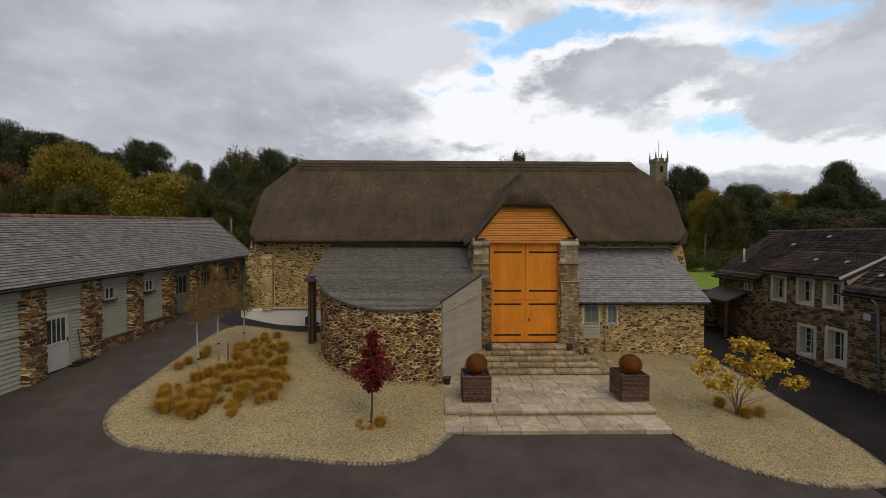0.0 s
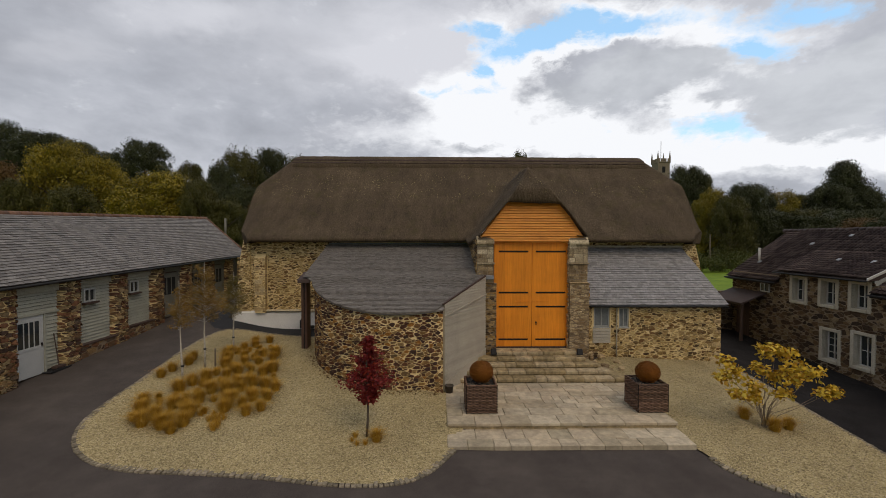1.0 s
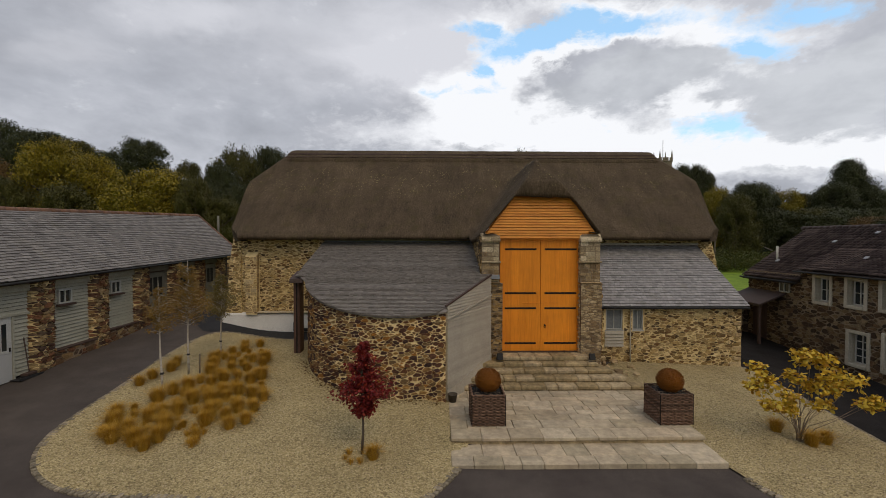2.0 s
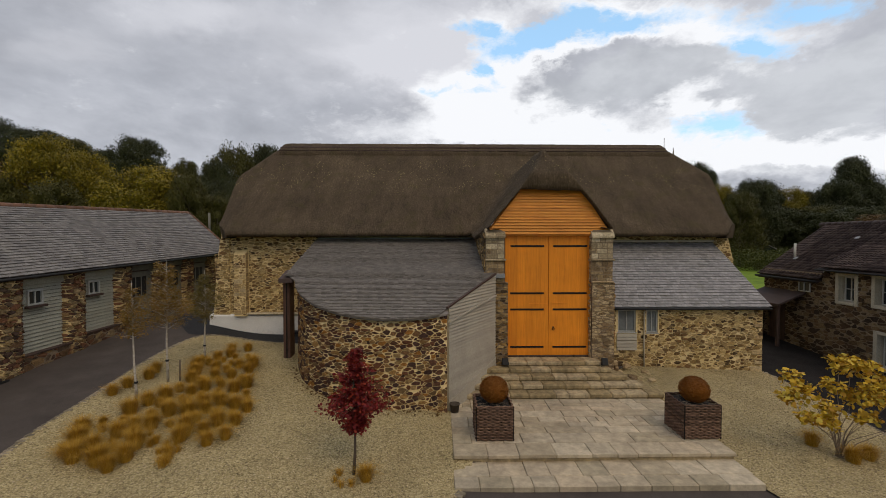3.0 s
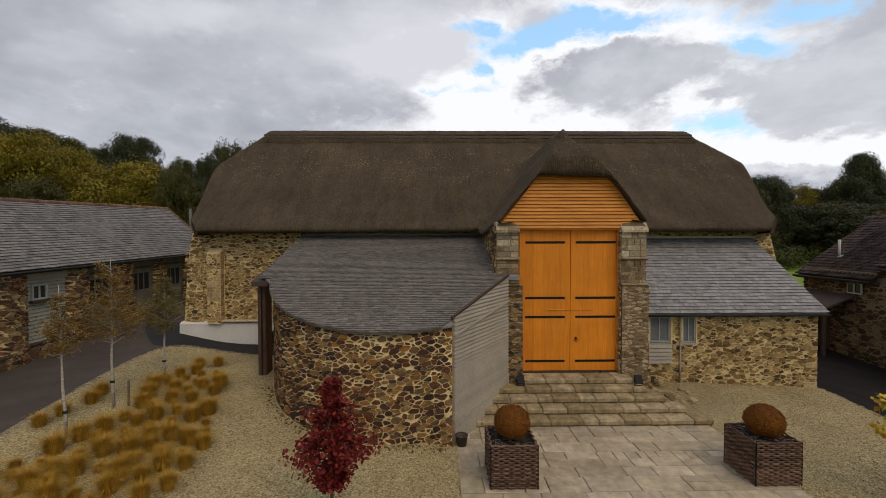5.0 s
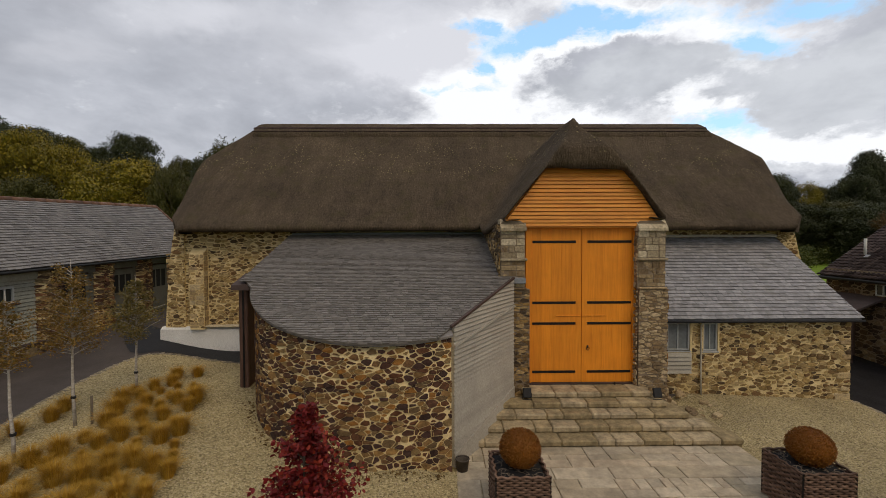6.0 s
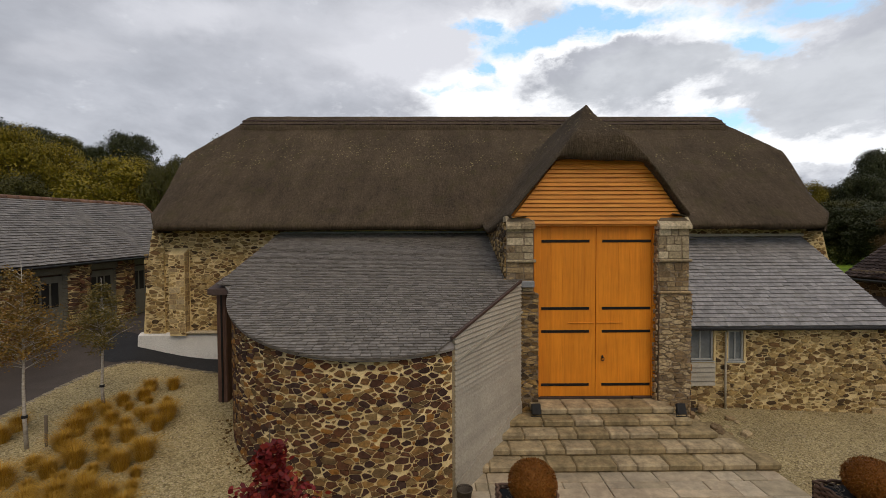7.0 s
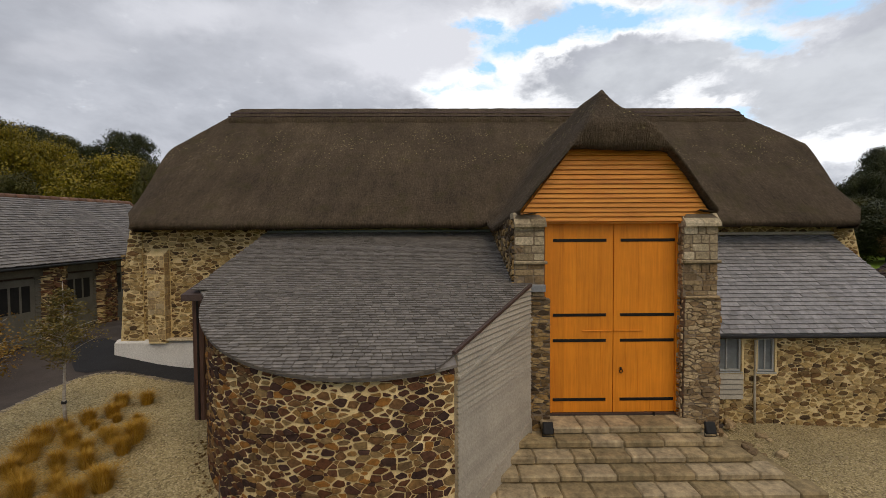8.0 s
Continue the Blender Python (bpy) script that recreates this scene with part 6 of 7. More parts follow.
def topiary_at(x, y, z, r, seed):
    ball = thing("topiary", "clipped round russet-brown topiary ball growing in a planter", "topiary", "topiary balls", at=(x, y, z))
    rng = random.Random(seed)
    g = Geo()
    g.add([], [])
    for k in range(9000):
        zc = rng.uniform(-0.9, 1)
        a = rng.uniform(0, 6.283)
        rr = math.sqrt(1 - zc * zc)
        d = Vector((rr * math.cos(a), rr * math.sin(a), zc))
        p = d * r * (rng.uniform(0.90, 1.0) + 0.03 * noise.noise(d * 3 + Vector((seed, 0, 0))))
        t = Vector((rng.uniform(-1, 1), rng.uniform(-1, 1), rng.uniform(-1, 1))).normalized()
        sd = d.cross(t).normalized()
        e = (d * 0.8 + t * 0.7).normalized() * rng.uniform(0.016, 0.032)
        g.add([p - sd * 0.007, p + sd * 0.007, p + e], [(0, 1, 2)])
    ball.scale = (1.0, 1.0, 0.9)
    part("foliage", g, TOPIARY, ball)
    core = Geo()
    m, n = 16, 24
    core.add([(0.9 * r * math.sin(math.pi * i / m) * math.cos(2 * math.pi * j / n), 0.9 * r * math.sin(math.pi * i / m) * math.sin(2 * math.pi * j / n), 0.9 * r * math.cos(math.pi * i / m)) for i in range(m + 1) for j in range(n)],
             [(i * n + j, i * n + (j + 1) % n, (i + 1) * n + (j + 1) % n, (i + 1) * n + j) for i in range(m) for j in range(n)])
    part("inner_twigs", core, TOPIARY, ball, smooth=True)
    part("stem", Geo().tube([(0, 0, -r - 0.3), (0, 0, -r * 0.8)], 0.03, 8), BARK, ball)
    return ball


first_planter = planter_at(1.30, 13.03, 0.345)
copy_thing(first_planter, pose(6.235, 13.03, 0.345))
topiary_at(1.33, 13.03, 1.42, 0.345, 1)
topiary_at(6.28, 13.03, 1.39, 0.345, 2)


# ---- flood lamps and small things by the steps ----
def flood_lamp(x, y, z, turn):
    fl = thing("flood_lamp", "small black flood lamp standing on the stone step", "lamp", "flood lamps at the door", at=(x, y, z))
    fl.rotation_euler, fl.scale = (0, 0, radians(turn)), (0.78, 0.78, 0.85)
    m = pose(0, 0, 0.19, -22, 0, 0)
    part("housing", Geo().box(-0.13, 0.13, -0.05, 0.05, -0.13, 0.15, 0.02, m), PLASTIC, fl, "black metal housing")
    part("lens", Geo().box(-0.11, 0.11, 0.05, 0.056, -0.10, 0.12, 0.0, m), GLASS, fl)
    part("bracket", Geo().tube([(-0.145, 0, 0.19), (-0.145, -0.02, 0.012), (0.145, -0.02, 0.012), (0.145, 0, 0.19)], 0.012, 6), IRON, fl)
    return fl


flood_lamp(2.16, 16.42, 0.935, 0)
flood_lamp(5.38, 16.36, 0.935, 0)
BUCKET = mix_mat("weathered_pail", (0.055, 0.045, 0.036), (0.10, 0.082, 0.062), 8, 50, 0.7, 0.2, 0.3)
bk = thing("bucket", "small grey-brown bucket on the gravel by the boarded wall", "bucket", at=(0.43, 14.32, ground_z(0.43, 14.32) + 0.03))
g = Geo()
pr = [(0.0, 0.0), (0.10, 0.0), (0.135, 0.26), (0.145, 0.26), (0.145, 0.275), (0.125, 0.275), (0.09, 0.02), (0.0, 0.02)]
g.add([(r * math.cos(2 * math.pi * j / 20), r * math.sin(2 * math.pi * j / 20), z) for r, z in pr for j in range(20)], [(i * 20 + j, i * 20 + (j + 1) % 20, (i + 1) * 20 + (j + 1) % 20, (i + 1) * 20 + j) for i in range(len(pr) - 1) for j in range(20)])
part("pail", g, BUCKET, bk, smooth=True)
part("bail", Geo().tube([(0.14 * math.cos(a), 0.02, 0.26 + 0.05 * math.sin(a)) for a in [k * math.pi / 10 for k in range(11)]], 0.005, 5), IRON, bk)
brz = ground_z(-12.5, 14.7)
br = thing("broom", "dark broom leaning against the stable wall", "broom", at=(-12.30, 14.50, brz))
part("shaft", Geo().tube([(0.12, -0.02, 0.12), (-0.10, 0.06, 1.15)], 0.016, 6), DARK_TIMBER, br)
part("head", Geo().box(0.02, 0.2, -0.2, 0.16, 0.06, 0.13, 0.01), DARK_TIMBER, br)
part("bristles", Geo().box(0.03, 0.19, -0.19, 0.15, 0.0, 0.06), PLASTIC, br)
tray = thing("boot_tray", "black boot tray lying on the drive by a pier", "tray", at=(-12.28, 14.45, ground_z(-12.3, 14.45)))
part("tray_base", Geo().box(-0.2, 0.2, -0.35, 0.4, 0.0, 0.03, 0.01).box(-0.2, -0.17, -0.35, 0.4, 0.03, 0.07).box(0.17, 0.2, -0.35, 0.4, 0.03, 0.07), PLASTIC, tray)


# ---- planting in the gravel ----
def grass_mesh(seed, blades, h, spread_):
    rng = random.Random(seed)
    g = Geo()
    for k in range(blades):
        a, lean = rng.uniform(0, 6.283), abs(rng.gauss(0, 0.62))
        L = h * rng.uniform(0.55, 1.1)
        d = Vector((math.cos(a), math.sin(a), 0))
        b = d * rng.uniform(0, 0.10) * spread_ + Vector((0, 0, -0.02))
        s = Vector((-d.y, d.x, 0)) * rng.uniform(0.0014, 0.003)
        mid_ = b + d * L * 0.30 * lean + Vector((0, 0, L * 0.62))
        tip = b + d * L * (0.75 * lean + 0.08) + Vector((0, 0, L * (0.98 - 0.25 * lean)))
        g.add([b - s, b + s, mid_ + s, mid_ - s, tip], [(0, 1, 2, 3), (3, 2, 4)])
    return g.mesh("grass_blades", GRASS_GOLD)


TUFTS = [grass_mesh(300 + k, 900, 0.43, 1.2) for k in range(4)] + [grass_mesh(310 + k, 160, 0.24, 0.9) for k in range(2)]


def tuft(x, y, mesh, s, turn):
    t = thing("ornamental_grass", "golden-brown clump of ornamental grass in the gravel", "grass", "golden grasses", at=(x, y, ground_z(x, y) + 0.03))
    ob = new("blades", mesh)
    ob.parent = t
    ob.matrix_basis = Matrix.LocRotScale((0, 0, 0), Euler((0, 0, turn)), (s, s, s * 0.95))


GRASS_AREA = [(-7.95, 11.6), (-7.4, 11.2), (-6.5, 11.1), (-6.1, 11.9), (-5.6, 12.05), (-4.75, 11.95), (-4.7, 13.0), (-5.1, 14.2), (-5.6, 15.6), (-6.1, 16.8), (-6.9, 17.3), (-7.6, 17.1), (-7.7, 16.0), (-7.1, 15.0), (-7.4, 14.2), (-7.75, 13.3), (-8.15, 12.5)]
rng = random.Random(44)
placed = []
tries = 0
while len(placed) < 84 and tries < 6000:
    tries += 1
    x, y = rng.uniform(-9, -4.5), rng.uniform(11, 17.5)
    if not inside(GRASS_AREA, x, y) or any((x - a) ** 2 + (y - b) ** 2 < 0.36 ** 2 for a, b in placed):
        continue
    placed.append((x, y))
    tuft(x, y, TUFTS[rng.randrange(4)], rng.choice((0.55, 0.75, 0.9, 1.05, 1.15)), rng.uniform(0, 6.28))
for x, y in ((-8.75, 14.2), (-8.7, 14.7), (-8.5, 15.3), (-8.6, 15.75), (-6.7, 17.8), (-7.2, 17.7)):
    tuft(x, y, TUFTS[rng.randrange(4)], rng.uniform(0.8, 1.0), rng.uniform(0, 6.28))
for k in range(22):
    x, y = rng.uniform(-7.4, -5.6), rng.uniform(11.2, 12.6)
    tuft(x, y, TUFTS[4 + k % 2], rng.uniform(0.7, 1.1), rng.uniform(0, 6.28))
for x, y, s, k in ((9.0, 12.75, 1.0, 0), (9.35, 12.05, 1.05, 1), (9.85, 12.2, 1.0, 2), (-1.5, 11.15, 0.9, 3), (-1.75, 10.95, 0.75, 4), (-2.05, 11.25, 0.8, 4), (-2.1, 11.05, 0.6, 5), (-1.95, 10.9, 0.7, 5)):
    tuft(x, y, TUFTS[k], s, k * 1.3)


def leafy(g, c, r, n, size, rng, squash=0.7, droop=0.0):
    """n small folded leaves scattered round c."""
    for _ in range(n):
        d = Vector((rng.gauss(0, 1), rng.gauss(0, 1), rng.gauss(0, 1)))
        d = d.normalized() * r * rng.random() ** 0.45
        p = c + Vector((d.x, d.y, d.z * squash))
        a = Vector((rng.uniform(-1, 1), rng.uniform(-1, 1), rng.uniform(-0.6, 0.6) - droop)).normalized()
        b = a.cross(Vector((rng.uniform(-1, 1), rng.uniform(-1, 1), rng.uniform(-1, 1)))).normalized()
        L = size * rng.uniform(0.6, 1.3)
        g.add([p, p + a * L * 0.28 + b * L * 0.26, p + a * L * 0.68 + b * L * 0.28, p + a * L, p + a * L * 0.68 - b * L * 0.28, p + a * L * 0.28 - b * L * 0.26], [(0, 1, 2, 3), (0, 3, 4, 5)])


def young_tree(name, label, x, y, h, trunk_r, bark, leaf, crown, seed, leaf_size, twigs=26, lean=0.0):
    """A slim garden tree: crown is a list of (height share, radius, leaves)."""
    rng = random.Random(seed)
    t = thing(name, label, "tree", at=(x, y, ground_z(x, y) + 0.02))
    spine = [Vector((lean * k / 6 * h * 0.3 + 0.02 * math.sin(k * 1.7 + seed), 0.02 * math.cos(k * 2.1 + seed), h * 0.97 * k / 6)) for k in range(7)]
    part("trunk", Geo().tube(spine, [trunk_r * (1 - 0.88 * k / 6) for k in range(7)], 8), bark, t, smooth=True)
    g, lf = Geo(), Geo()

    def on_spine(f):
        k = min(5, int(f * 6))
        return spine[k].lerp(spine[k + 1], f * 6 - k)
    for lo, hi, r0, r1, n in crown:
        for k in range(twigs):
            f = rng.uniform(lo, hi)
            r = lerp(r0, r1, (f - lo) / (hi - lo)) * rng.uniform(0.45, 1.05)
            a = rng.uniform(0, 6.283)
            p = on_spine(f * 0.92)
            q = p + Vector((math.cos(a) * r, math.sin(a) * r, r * rng.uniform(0.15, 0.75)))
            g.tube([p, p.lerp(q, 0.5) + Vector((0, 0, 0.03)), q], [trunk_r * 0.25, trunk_r * 0.16, 0.002], 4, False)
            leafy(lf, q, r * 0.30 + 0.05, n // 2, leaf_size, rng)
            leafy(lf, p.lerp(q, 0.6), r * 0.30 + 0.04, n // 2, leaf_size, rng)
    if bark is BIRCH_BARK:
        part("tree_tie", Geo().tube([spine[1] + Vector((0, 0, 0.02)), spine[1] + Vector((0.005, 0, 0.07))], trunk_r + 0.012, 8), PLASTIC, t, "black rubber tree tie")
    tagged(part("twig", g, bark, t), kind="stuff")
    part("crown", lf, leaf, t)
    return t


red = young_tree("maple_sapling", "young tree with deep crimson autumn leaves in the gravel", -1.75, 11.3, 2.85, 0.034, BARK, LEAF_RED,
                 [(0.36, 0.45, 0.22, 0.3, 60), (0.42, 0.60, 0.66, 0.55, 80), (0.56, 0.8, 0.46, 0.30, 76), (0.78, 1.0, 0.24, 0.08, 46)], 5, 0.07, 22)
for spec in ((-7.82, 13.75, 3.3, 6, [(0.56, 0.78, 0.26, 0.36, 36), (0.72, 1.0, 0.36, 0.12, 36)], LEAF_BIRCH, -0.07),
             (-7.85, 15.1, 3.7, 7, [(0.46, 0.7, 0.60, 0.66, 84), (0.64, 1.0, 0.60, 0.2, 76)], LEAF_BIRCH, 0.03),
             (-7.62, 16.7, 3.1, 8, [(0.48, 0.72, 0.56, 0.60, 76), (0.66, 1.0, 0.54, 0.15, 70)], LEAF_BIRCH_GREEN, 0.05)):
    young_tree("birch_sapling", "slender white-barked young birch with thin yellowing leaves", spec[0], spec[1], spec[2], 0.036, BIRCH_BARK, spec[5], spec[4], spec[3], 0.040, 44, spec[6])
st = thing("tree_stake", "short dark wooden stake beside a birch", "stake", at=(-7.55, 15.2, ground_z(-7.55, 15.2) + 0.02))
part("stake_post", Geo().tube([(0, 0, -0.1), (0.01, 0, 0.62)], 0.026, 7), WOOD_STAKE, st)

# spreading shrub with large yellow leaves
mag = thing("yellow_shrub", "open shrub with pale stems and clusters of large yellow leaves", "shrub", at=(9.2, 12.25, ground_z(9.2, 12.25) + 0.02))
rng = random.Random(12)
stems, leaves = Geo(), Geo()
TIPS = [(-1.15, 0.1, 1.55), (-0.95, 0.3, 1.95), (-1.0, -0.3, 1.15), (-0.45, -0.2, 1.35), (-0.75, 0.1, 1.7), (0.0, 0.25, 1.75), (0.15, 0.2, 2.35), (0.55, 0.3, 2.3), (0.75, 0.1, 2.25), (0.6, -0.1, 1.75), (0.9, 0.0, 1.5), (1.15, 0.2, 1.8), (1.35, -0.1, 1.7), (1.55, -0.3, 1.25), (1.8, -0.2, 1.15), (0.25, -0.35, 1.2), (0.35, 0.1, 1.55), (-0.6, -0.3, 1.05)]
for k, tip in enumerate(TIPS):
    tip = Vector((tip[0], tip[1], tip[2] * 0.94))
    b = Vector((rng.uniform(-0.05, 0.05), rng.uniform(-0.05, 0.05), 0))
    m1 = Vector((tip.x * 0.16 + rng.uniform(-0.08, 0.08), tip.y * 0.2 + rng.uniform(-0.08, 0.08), tip.z * 0.33))
    m2 = Vector((tip.x * 0.58 + rng.uniform(-0.08, 0.08), tip.y * 0.6, tip.z * rng.uniform(0.56, 0.68)))
    stems.tube([b, m1, m2, tip], [0.015, 0.009, 0.006, 0.003], 6, False)
    for q, n in ((tip, 60), (m2.lerp(tip, 0.75), 26)):
        leafy(leaves, q, 0.24, int(1.5 * n), 0.115, rng, 0.65, 0.25)
part("stem", stems, SHRUB_BARK, mag, smooth=True)
part("foliage", leaves, LEAF_YELLOW, mag)
# fallen leaves against the round house
fl_ = Geo()
for k in range(260):
    a = radians(rng.uniform(196, 292))
    r = CR + 0.08 + abs(rng.gauss(0, 0.12))
    x, y = CX + r * math.cos(a), CY + r * math.sin(a)
    leafy(fl_, Vector((x, y, ground_z(x, y) + 0.05)), 0.02, 1, 0.06, rng, 0.1)
tagged(part("fallen_leaf", fl_, LEAF_RUST), "brown fallen leaves along the foot of the curved wall", "leaves", kind="stuff")


# ---- trees and distance ----
def crown_mesh(name, material, seed, lumps=150, leaves_=230, cone=False):
    """A crown of many leaf clumps in a unit box: 1 wide, top at z = 1."""
    rng = random.Random(seed)
    g = Geo()
    for k in range(lumps):
        f = rng.random() ** 0.8
        a = rng.uniform(0, 6.283)
        if cone:
            zc = 0.12 + 0.85 * f
            rr = 0.5 * (1 - f) ** 0.7 * rng.uniform(0.5, 1.0) + 0.03
        else:
            zc = 0.12 + 0.80 * f
            rr = 0.46 * math.sqrt(max(0.05, 1 - (abs(f - 0.42) / 0.62) ** 2)) * rng.uniform(0.35, 1.0)
        c = Vector((rr * math.cos(a), rr * math.sin(a), zc))
        r = rng.uniform(0.07, 0.16)
        for _ in range(leaves_):
            # leaves lie roughly along the clump's outer skin
            d = Vector((rng.gauss(0, 1), rng.gauss(0, 1), rng.gauss(0, 1))).normalized()
            p = c + Vector((d.x, d.y, 0.75 * d.z)) * r * rng.random() ** 0.3
            up_ = (d + Vector((rng.uniform(-0.6, 0.6), rng.uniform(-0.6, 0.6), rng.uniform(-0.4, 0.8)))).normalized()
            e = up_.cross(Vector((rng.uniform(-1, 1), rng.uniform(-1, 1), rng.uniform(-1, 1)))).normalized()
            f_ = up_.cross(e)
            L = 0.020 * rng.uniform(0.6, 1.25)
            g.add([p - e * L * 0.5, p + f_ * L * 0.36, p + e * L * 0.5, p - f_ * L * 0.36], [(0, 1, 2, 3)])
    return g.mesh(name, material)


def trunk_mesh(seed):
    rng = random.Random(seed)
    g = Geo().tube([(0, 0, -0.03), (0.005, 0, 0.2), (0, 0.01, 0.5), (0.01, 0, 0.8)], [0.035, 0.027, 0.018, 0.004], 8, False)
    for k in range(9):
        a, z = rng.uniform(0, 6.283), rng.uniform(0.2, 0.65)
        g.tube([(0, 0, z), (0.16 * math.cos(a), 0.16 * math.sin(a), z + 0.10), (0.34 * math.cos(a), 0.34 * math.sin(a), z + 0.2)], [0.012, 0.008, 0.002], 5, False)
    return g.mesh("trunk", BARK, True)


TRUNKS = [trunk_mesh(1), trunk_mesh(2)]
CROWNS = {
    "dark": [crown_mesh("crown", LEAF_DARK, 401), crown_mesh("crown", LEAF_DARK, 402, 175)],
    "mid": [crown_mesh("crown", LEAF_MID, 403), crown_mesh("crown", LEAF_MID, 404, 175)],
    "gold": [crown_mesh("crown", LEAF_GOLD, 405, 165), crown_mesh("crown", LEAF_GOLD, 406, 175)],
    "rust": [crown_mesh("crown", LEAF_RUST, 407)],
    "fir": [crown_mesh("crown", LEAF_DARK, 408, 170, 230, True)],
}
WORDS = {"dark": "dark green broadleaf tree on the wooded slope", "mid": "green broadleaf tree at the edge of the wood", "gold": "yellow-green autumn tree behind the slate roofs",
         "rust": "russet-brown autumn tree on the wooded slope", "fir": "tall dark conifer standing clear of the wood"}
count = 0


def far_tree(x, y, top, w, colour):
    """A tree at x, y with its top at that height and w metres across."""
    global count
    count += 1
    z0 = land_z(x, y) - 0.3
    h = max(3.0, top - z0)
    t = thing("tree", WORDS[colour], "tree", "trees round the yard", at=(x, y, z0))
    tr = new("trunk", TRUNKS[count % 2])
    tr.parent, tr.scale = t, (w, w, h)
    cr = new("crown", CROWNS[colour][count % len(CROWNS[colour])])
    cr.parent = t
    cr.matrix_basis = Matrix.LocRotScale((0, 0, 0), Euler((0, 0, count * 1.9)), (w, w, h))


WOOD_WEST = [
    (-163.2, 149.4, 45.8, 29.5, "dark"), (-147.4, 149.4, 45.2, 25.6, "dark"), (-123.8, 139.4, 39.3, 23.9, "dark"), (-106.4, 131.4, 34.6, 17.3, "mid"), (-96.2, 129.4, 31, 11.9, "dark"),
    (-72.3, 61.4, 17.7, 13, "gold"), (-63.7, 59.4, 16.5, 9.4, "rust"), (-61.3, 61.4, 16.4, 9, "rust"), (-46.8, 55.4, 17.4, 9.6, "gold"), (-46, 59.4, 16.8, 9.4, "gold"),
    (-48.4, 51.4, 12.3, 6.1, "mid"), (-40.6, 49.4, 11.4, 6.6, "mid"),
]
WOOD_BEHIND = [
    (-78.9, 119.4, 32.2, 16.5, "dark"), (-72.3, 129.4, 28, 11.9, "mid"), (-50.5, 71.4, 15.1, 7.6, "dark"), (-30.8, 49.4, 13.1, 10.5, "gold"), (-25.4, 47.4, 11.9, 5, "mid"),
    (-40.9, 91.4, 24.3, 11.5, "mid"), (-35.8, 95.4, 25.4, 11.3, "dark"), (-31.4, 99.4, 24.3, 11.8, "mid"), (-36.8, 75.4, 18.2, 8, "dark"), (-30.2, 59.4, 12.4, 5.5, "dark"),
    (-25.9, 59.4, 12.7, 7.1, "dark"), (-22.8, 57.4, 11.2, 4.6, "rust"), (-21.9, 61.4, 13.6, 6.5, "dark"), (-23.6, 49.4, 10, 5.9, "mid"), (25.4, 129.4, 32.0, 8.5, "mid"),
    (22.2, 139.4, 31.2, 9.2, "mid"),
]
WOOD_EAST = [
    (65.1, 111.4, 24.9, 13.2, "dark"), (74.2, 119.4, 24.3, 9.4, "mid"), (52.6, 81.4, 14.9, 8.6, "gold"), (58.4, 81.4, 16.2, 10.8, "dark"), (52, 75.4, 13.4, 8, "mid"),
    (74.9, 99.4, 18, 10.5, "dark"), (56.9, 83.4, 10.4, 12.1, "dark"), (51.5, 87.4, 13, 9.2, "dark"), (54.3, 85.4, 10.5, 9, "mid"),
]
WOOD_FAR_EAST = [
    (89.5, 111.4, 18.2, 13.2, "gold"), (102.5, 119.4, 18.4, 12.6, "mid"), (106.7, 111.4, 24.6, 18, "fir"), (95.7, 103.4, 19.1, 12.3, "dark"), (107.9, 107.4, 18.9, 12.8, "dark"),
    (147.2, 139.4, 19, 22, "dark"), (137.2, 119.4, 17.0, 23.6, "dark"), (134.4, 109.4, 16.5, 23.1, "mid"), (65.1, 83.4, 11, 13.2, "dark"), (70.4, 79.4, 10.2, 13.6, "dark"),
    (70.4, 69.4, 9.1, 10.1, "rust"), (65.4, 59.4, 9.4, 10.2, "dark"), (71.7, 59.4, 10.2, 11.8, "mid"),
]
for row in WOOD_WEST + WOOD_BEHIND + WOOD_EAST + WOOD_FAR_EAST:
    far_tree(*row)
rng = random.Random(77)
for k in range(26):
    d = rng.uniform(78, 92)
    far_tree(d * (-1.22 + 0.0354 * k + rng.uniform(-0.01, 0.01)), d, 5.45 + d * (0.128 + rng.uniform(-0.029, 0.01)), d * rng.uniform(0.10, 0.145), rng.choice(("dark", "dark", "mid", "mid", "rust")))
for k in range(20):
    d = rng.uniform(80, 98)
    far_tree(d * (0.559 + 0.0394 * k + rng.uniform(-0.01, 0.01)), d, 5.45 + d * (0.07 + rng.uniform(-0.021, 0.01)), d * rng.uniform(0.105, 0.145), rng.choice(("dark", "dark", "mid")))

# hedge and shrubs at the field's edge
hg = Geo()
for k in range(120):
    x, y = rng.uniform(34, 70), rng.uniform(74, 79)
    leafy(hg, Vector((x, y, land_z(x, y) + rng.uniform(0.2, 2.6))), 1.2, 110, 0.26, rng)
for k in range(90):
    d = rng.uniform(65, 71)
    x, y = d * rng.uniform(0.58, 0.80), d
    leafy(hg, Vector((x, y, land_z(x, y) + rng.uniform(0.1, 3.4) * (0.5 + 0.5 * math.sin(x * 1.7) ** 2))), rng.uniform(0.8, 1.5), 150, 0.2, rng)
tagged(part("hedge", hg, LEAF_HEDGE), "overgrown green hedge at the edge of the field", "hedge", kind="stuff")

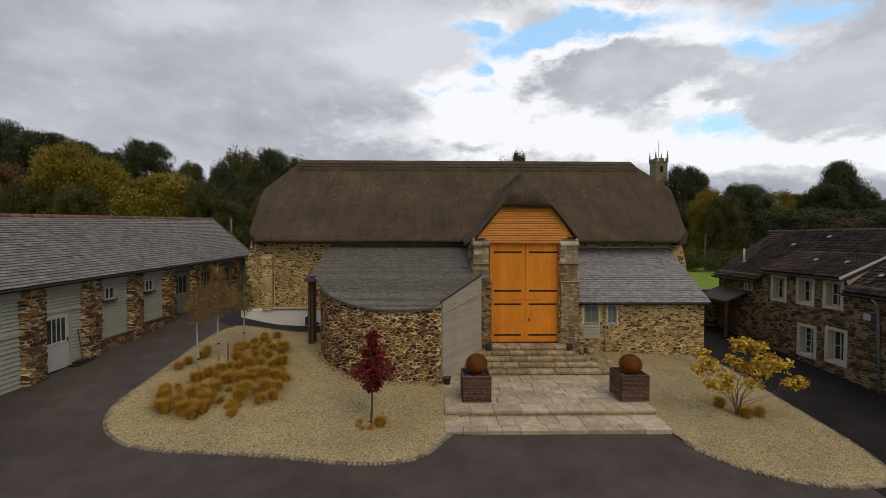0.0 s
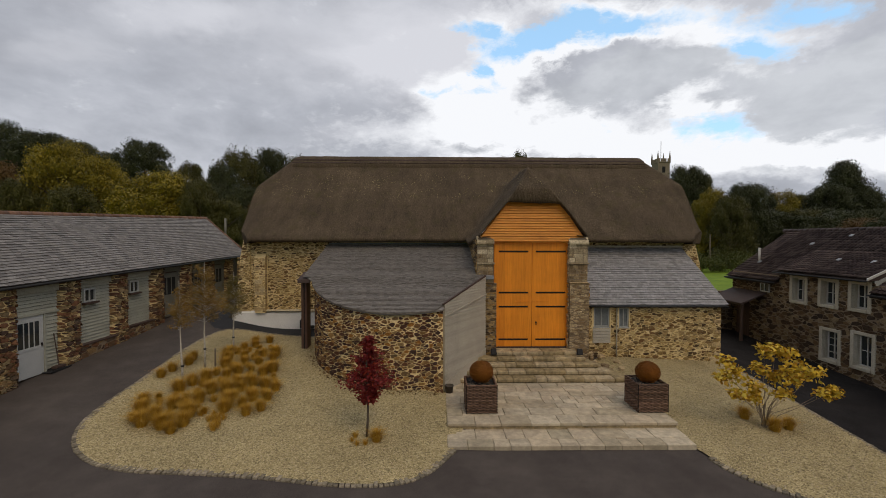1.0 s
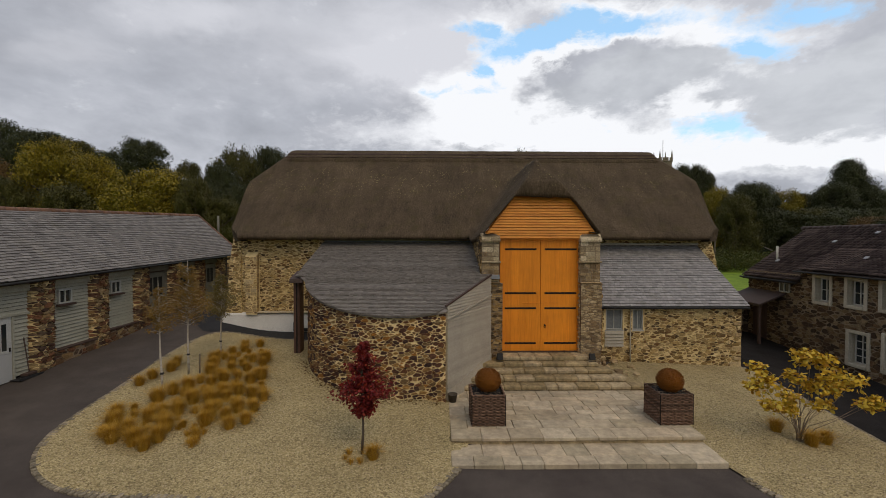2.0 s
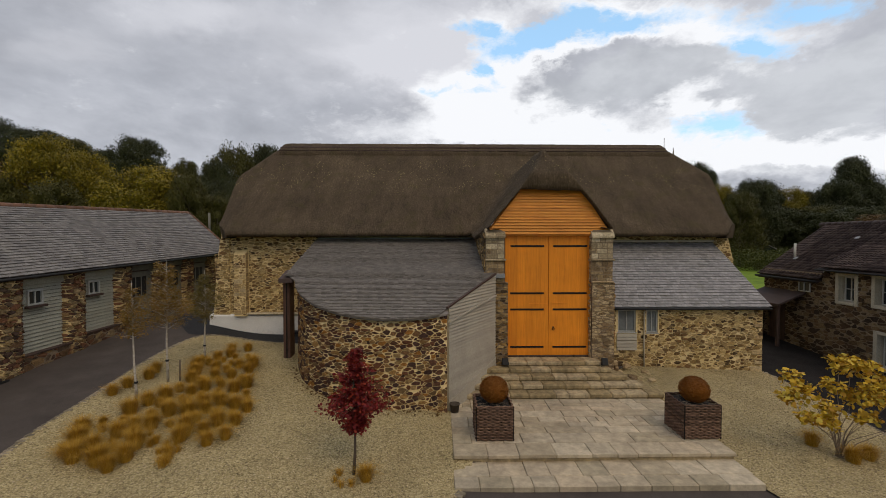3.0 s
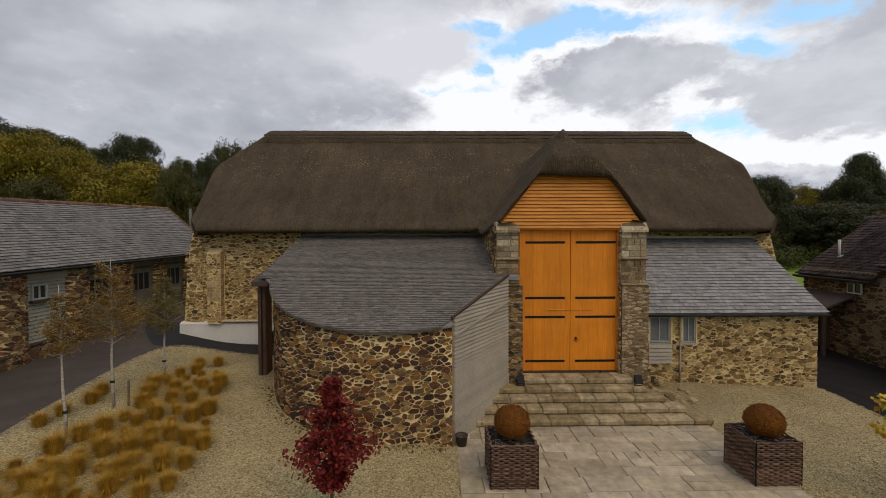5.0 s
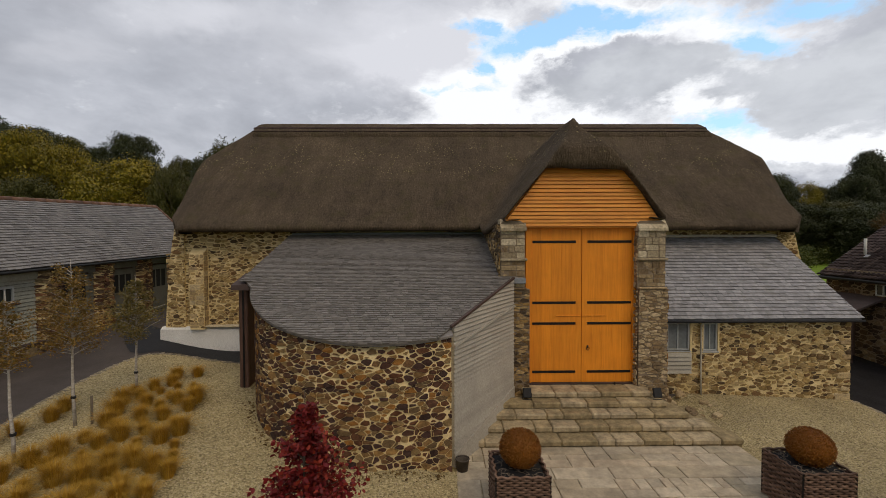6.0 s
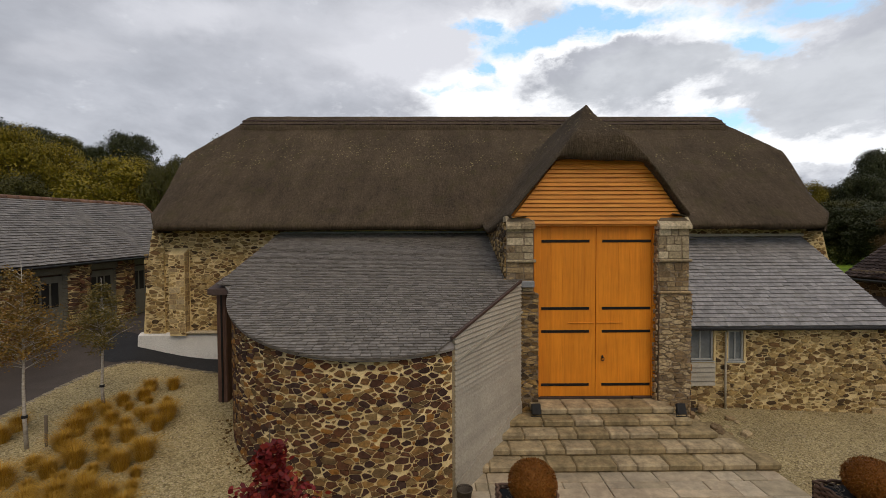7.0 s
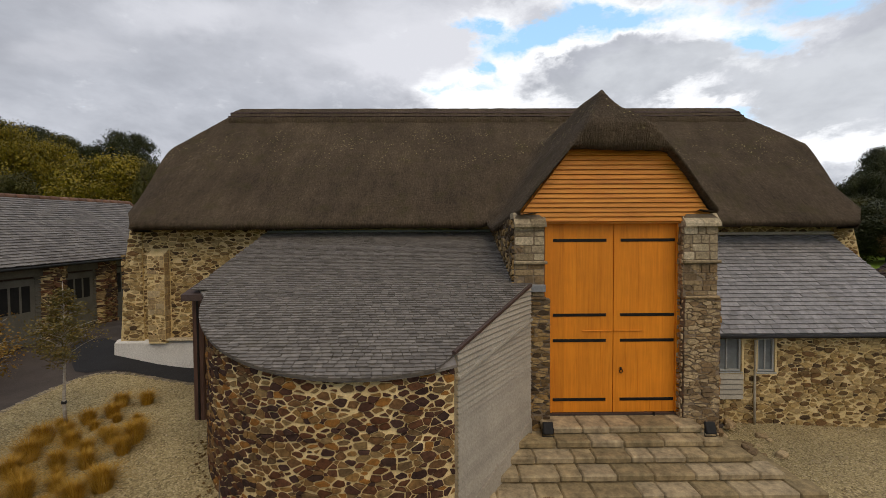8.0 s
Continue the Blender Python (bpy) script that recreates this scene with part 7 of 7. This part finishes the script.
# church tower
CHURCH_STONE = mix_mat("church_stone", (0.17, 0.14, 0.10), (0.24, 0.20, 0.145), 0.4, 4, 0.9, 0.4, 0.2)
CTX, CTY = 83.8, 160.0
church = thing("church_tower", "grey stone church tower with battlements and corner pinnacles", "church", at=(CTX, CTY, 0))
part("tower", Geo().box(-2.25, 2.25, -2.25, 2.25, 0, 33.4, 0.1), CHURCH_STONE, church)
part("string_course", Geo().box(-2.4, 2.4, -2.4, 2.4, 33.2, 33.7, 0.1), CHURCH_STONE, church)
part("belfry_louvre", Geo().box(-0.6, 0.6, -2.29, -2.2, 29.6, 31.8, 0.02), DARK_IN, church)
for k in range(4):
    part("merlon", Geo().box(-2.2 + k * 1.2, -1.45 + k * 1.2, -2.36, -2.0, 33.7, 34.8, 0.05), CHURCH_STONE, church)
    part("merlon", Geo().box(-2.36, -2.0, -2.2 + k * 1.2, -1.45 + k * 1.2, 33.7, 34.8, 0.05), CHURCH_STONE, church)
for a in (-2.2, 2.2):
    for b in (-2.2, 2.2):
        part("pinnacle", Geo().tube([(a, b, 33.2), (a, b, 35.4), (a, b, 37.6)], [0.38, 0.32, 0.05], 4), CHURCH_STONE, church)
part("flagpole", Geo().tube([(0, 0, 33), (0, 0, 41.5)], 0.10, 6), PAINT_GREY, church)
shed = thing("shed", "dark green timber shed with a grey metal roof beyond the bushes", "shed", at=(56.7, 76.0, 0.8))
shed.rotation_euler, shed.scale = (0, 0, radians(-38)), (0.8, 0.8, 0.85)
part("walls", Geo().prism([(-2.8, -2.5), (2.8, -2.5), (2.8, 2.3), (0, 3.8), (-2.8, 2.3)], -0.0, 7.0, lambda p, q, s: (p, s, q)), SHED_GREEN, shed)
part("roof", Geo().prism([(-3.0, 2.2), (0, 3.82), (3.0, 2.2), (3.0, 2.32), (0, 3.95), (-3.0, 2.32)], -0.25, 7.2, lambda p, q, s: (p, s, q)), SLATE_OLD, shed, "grey metal roof sheets")
pole = thing("telegraph_pole", "weathered wooden pole standing in the field", "pole", at=(45.5, 71.0, land_z(45.5, 71)))
part("shaft", Geo().tube([(0, 0, -0.3), (0, 0, 6.0)], [0.13, 0.1], 8), WOOD_STAKE, pole)
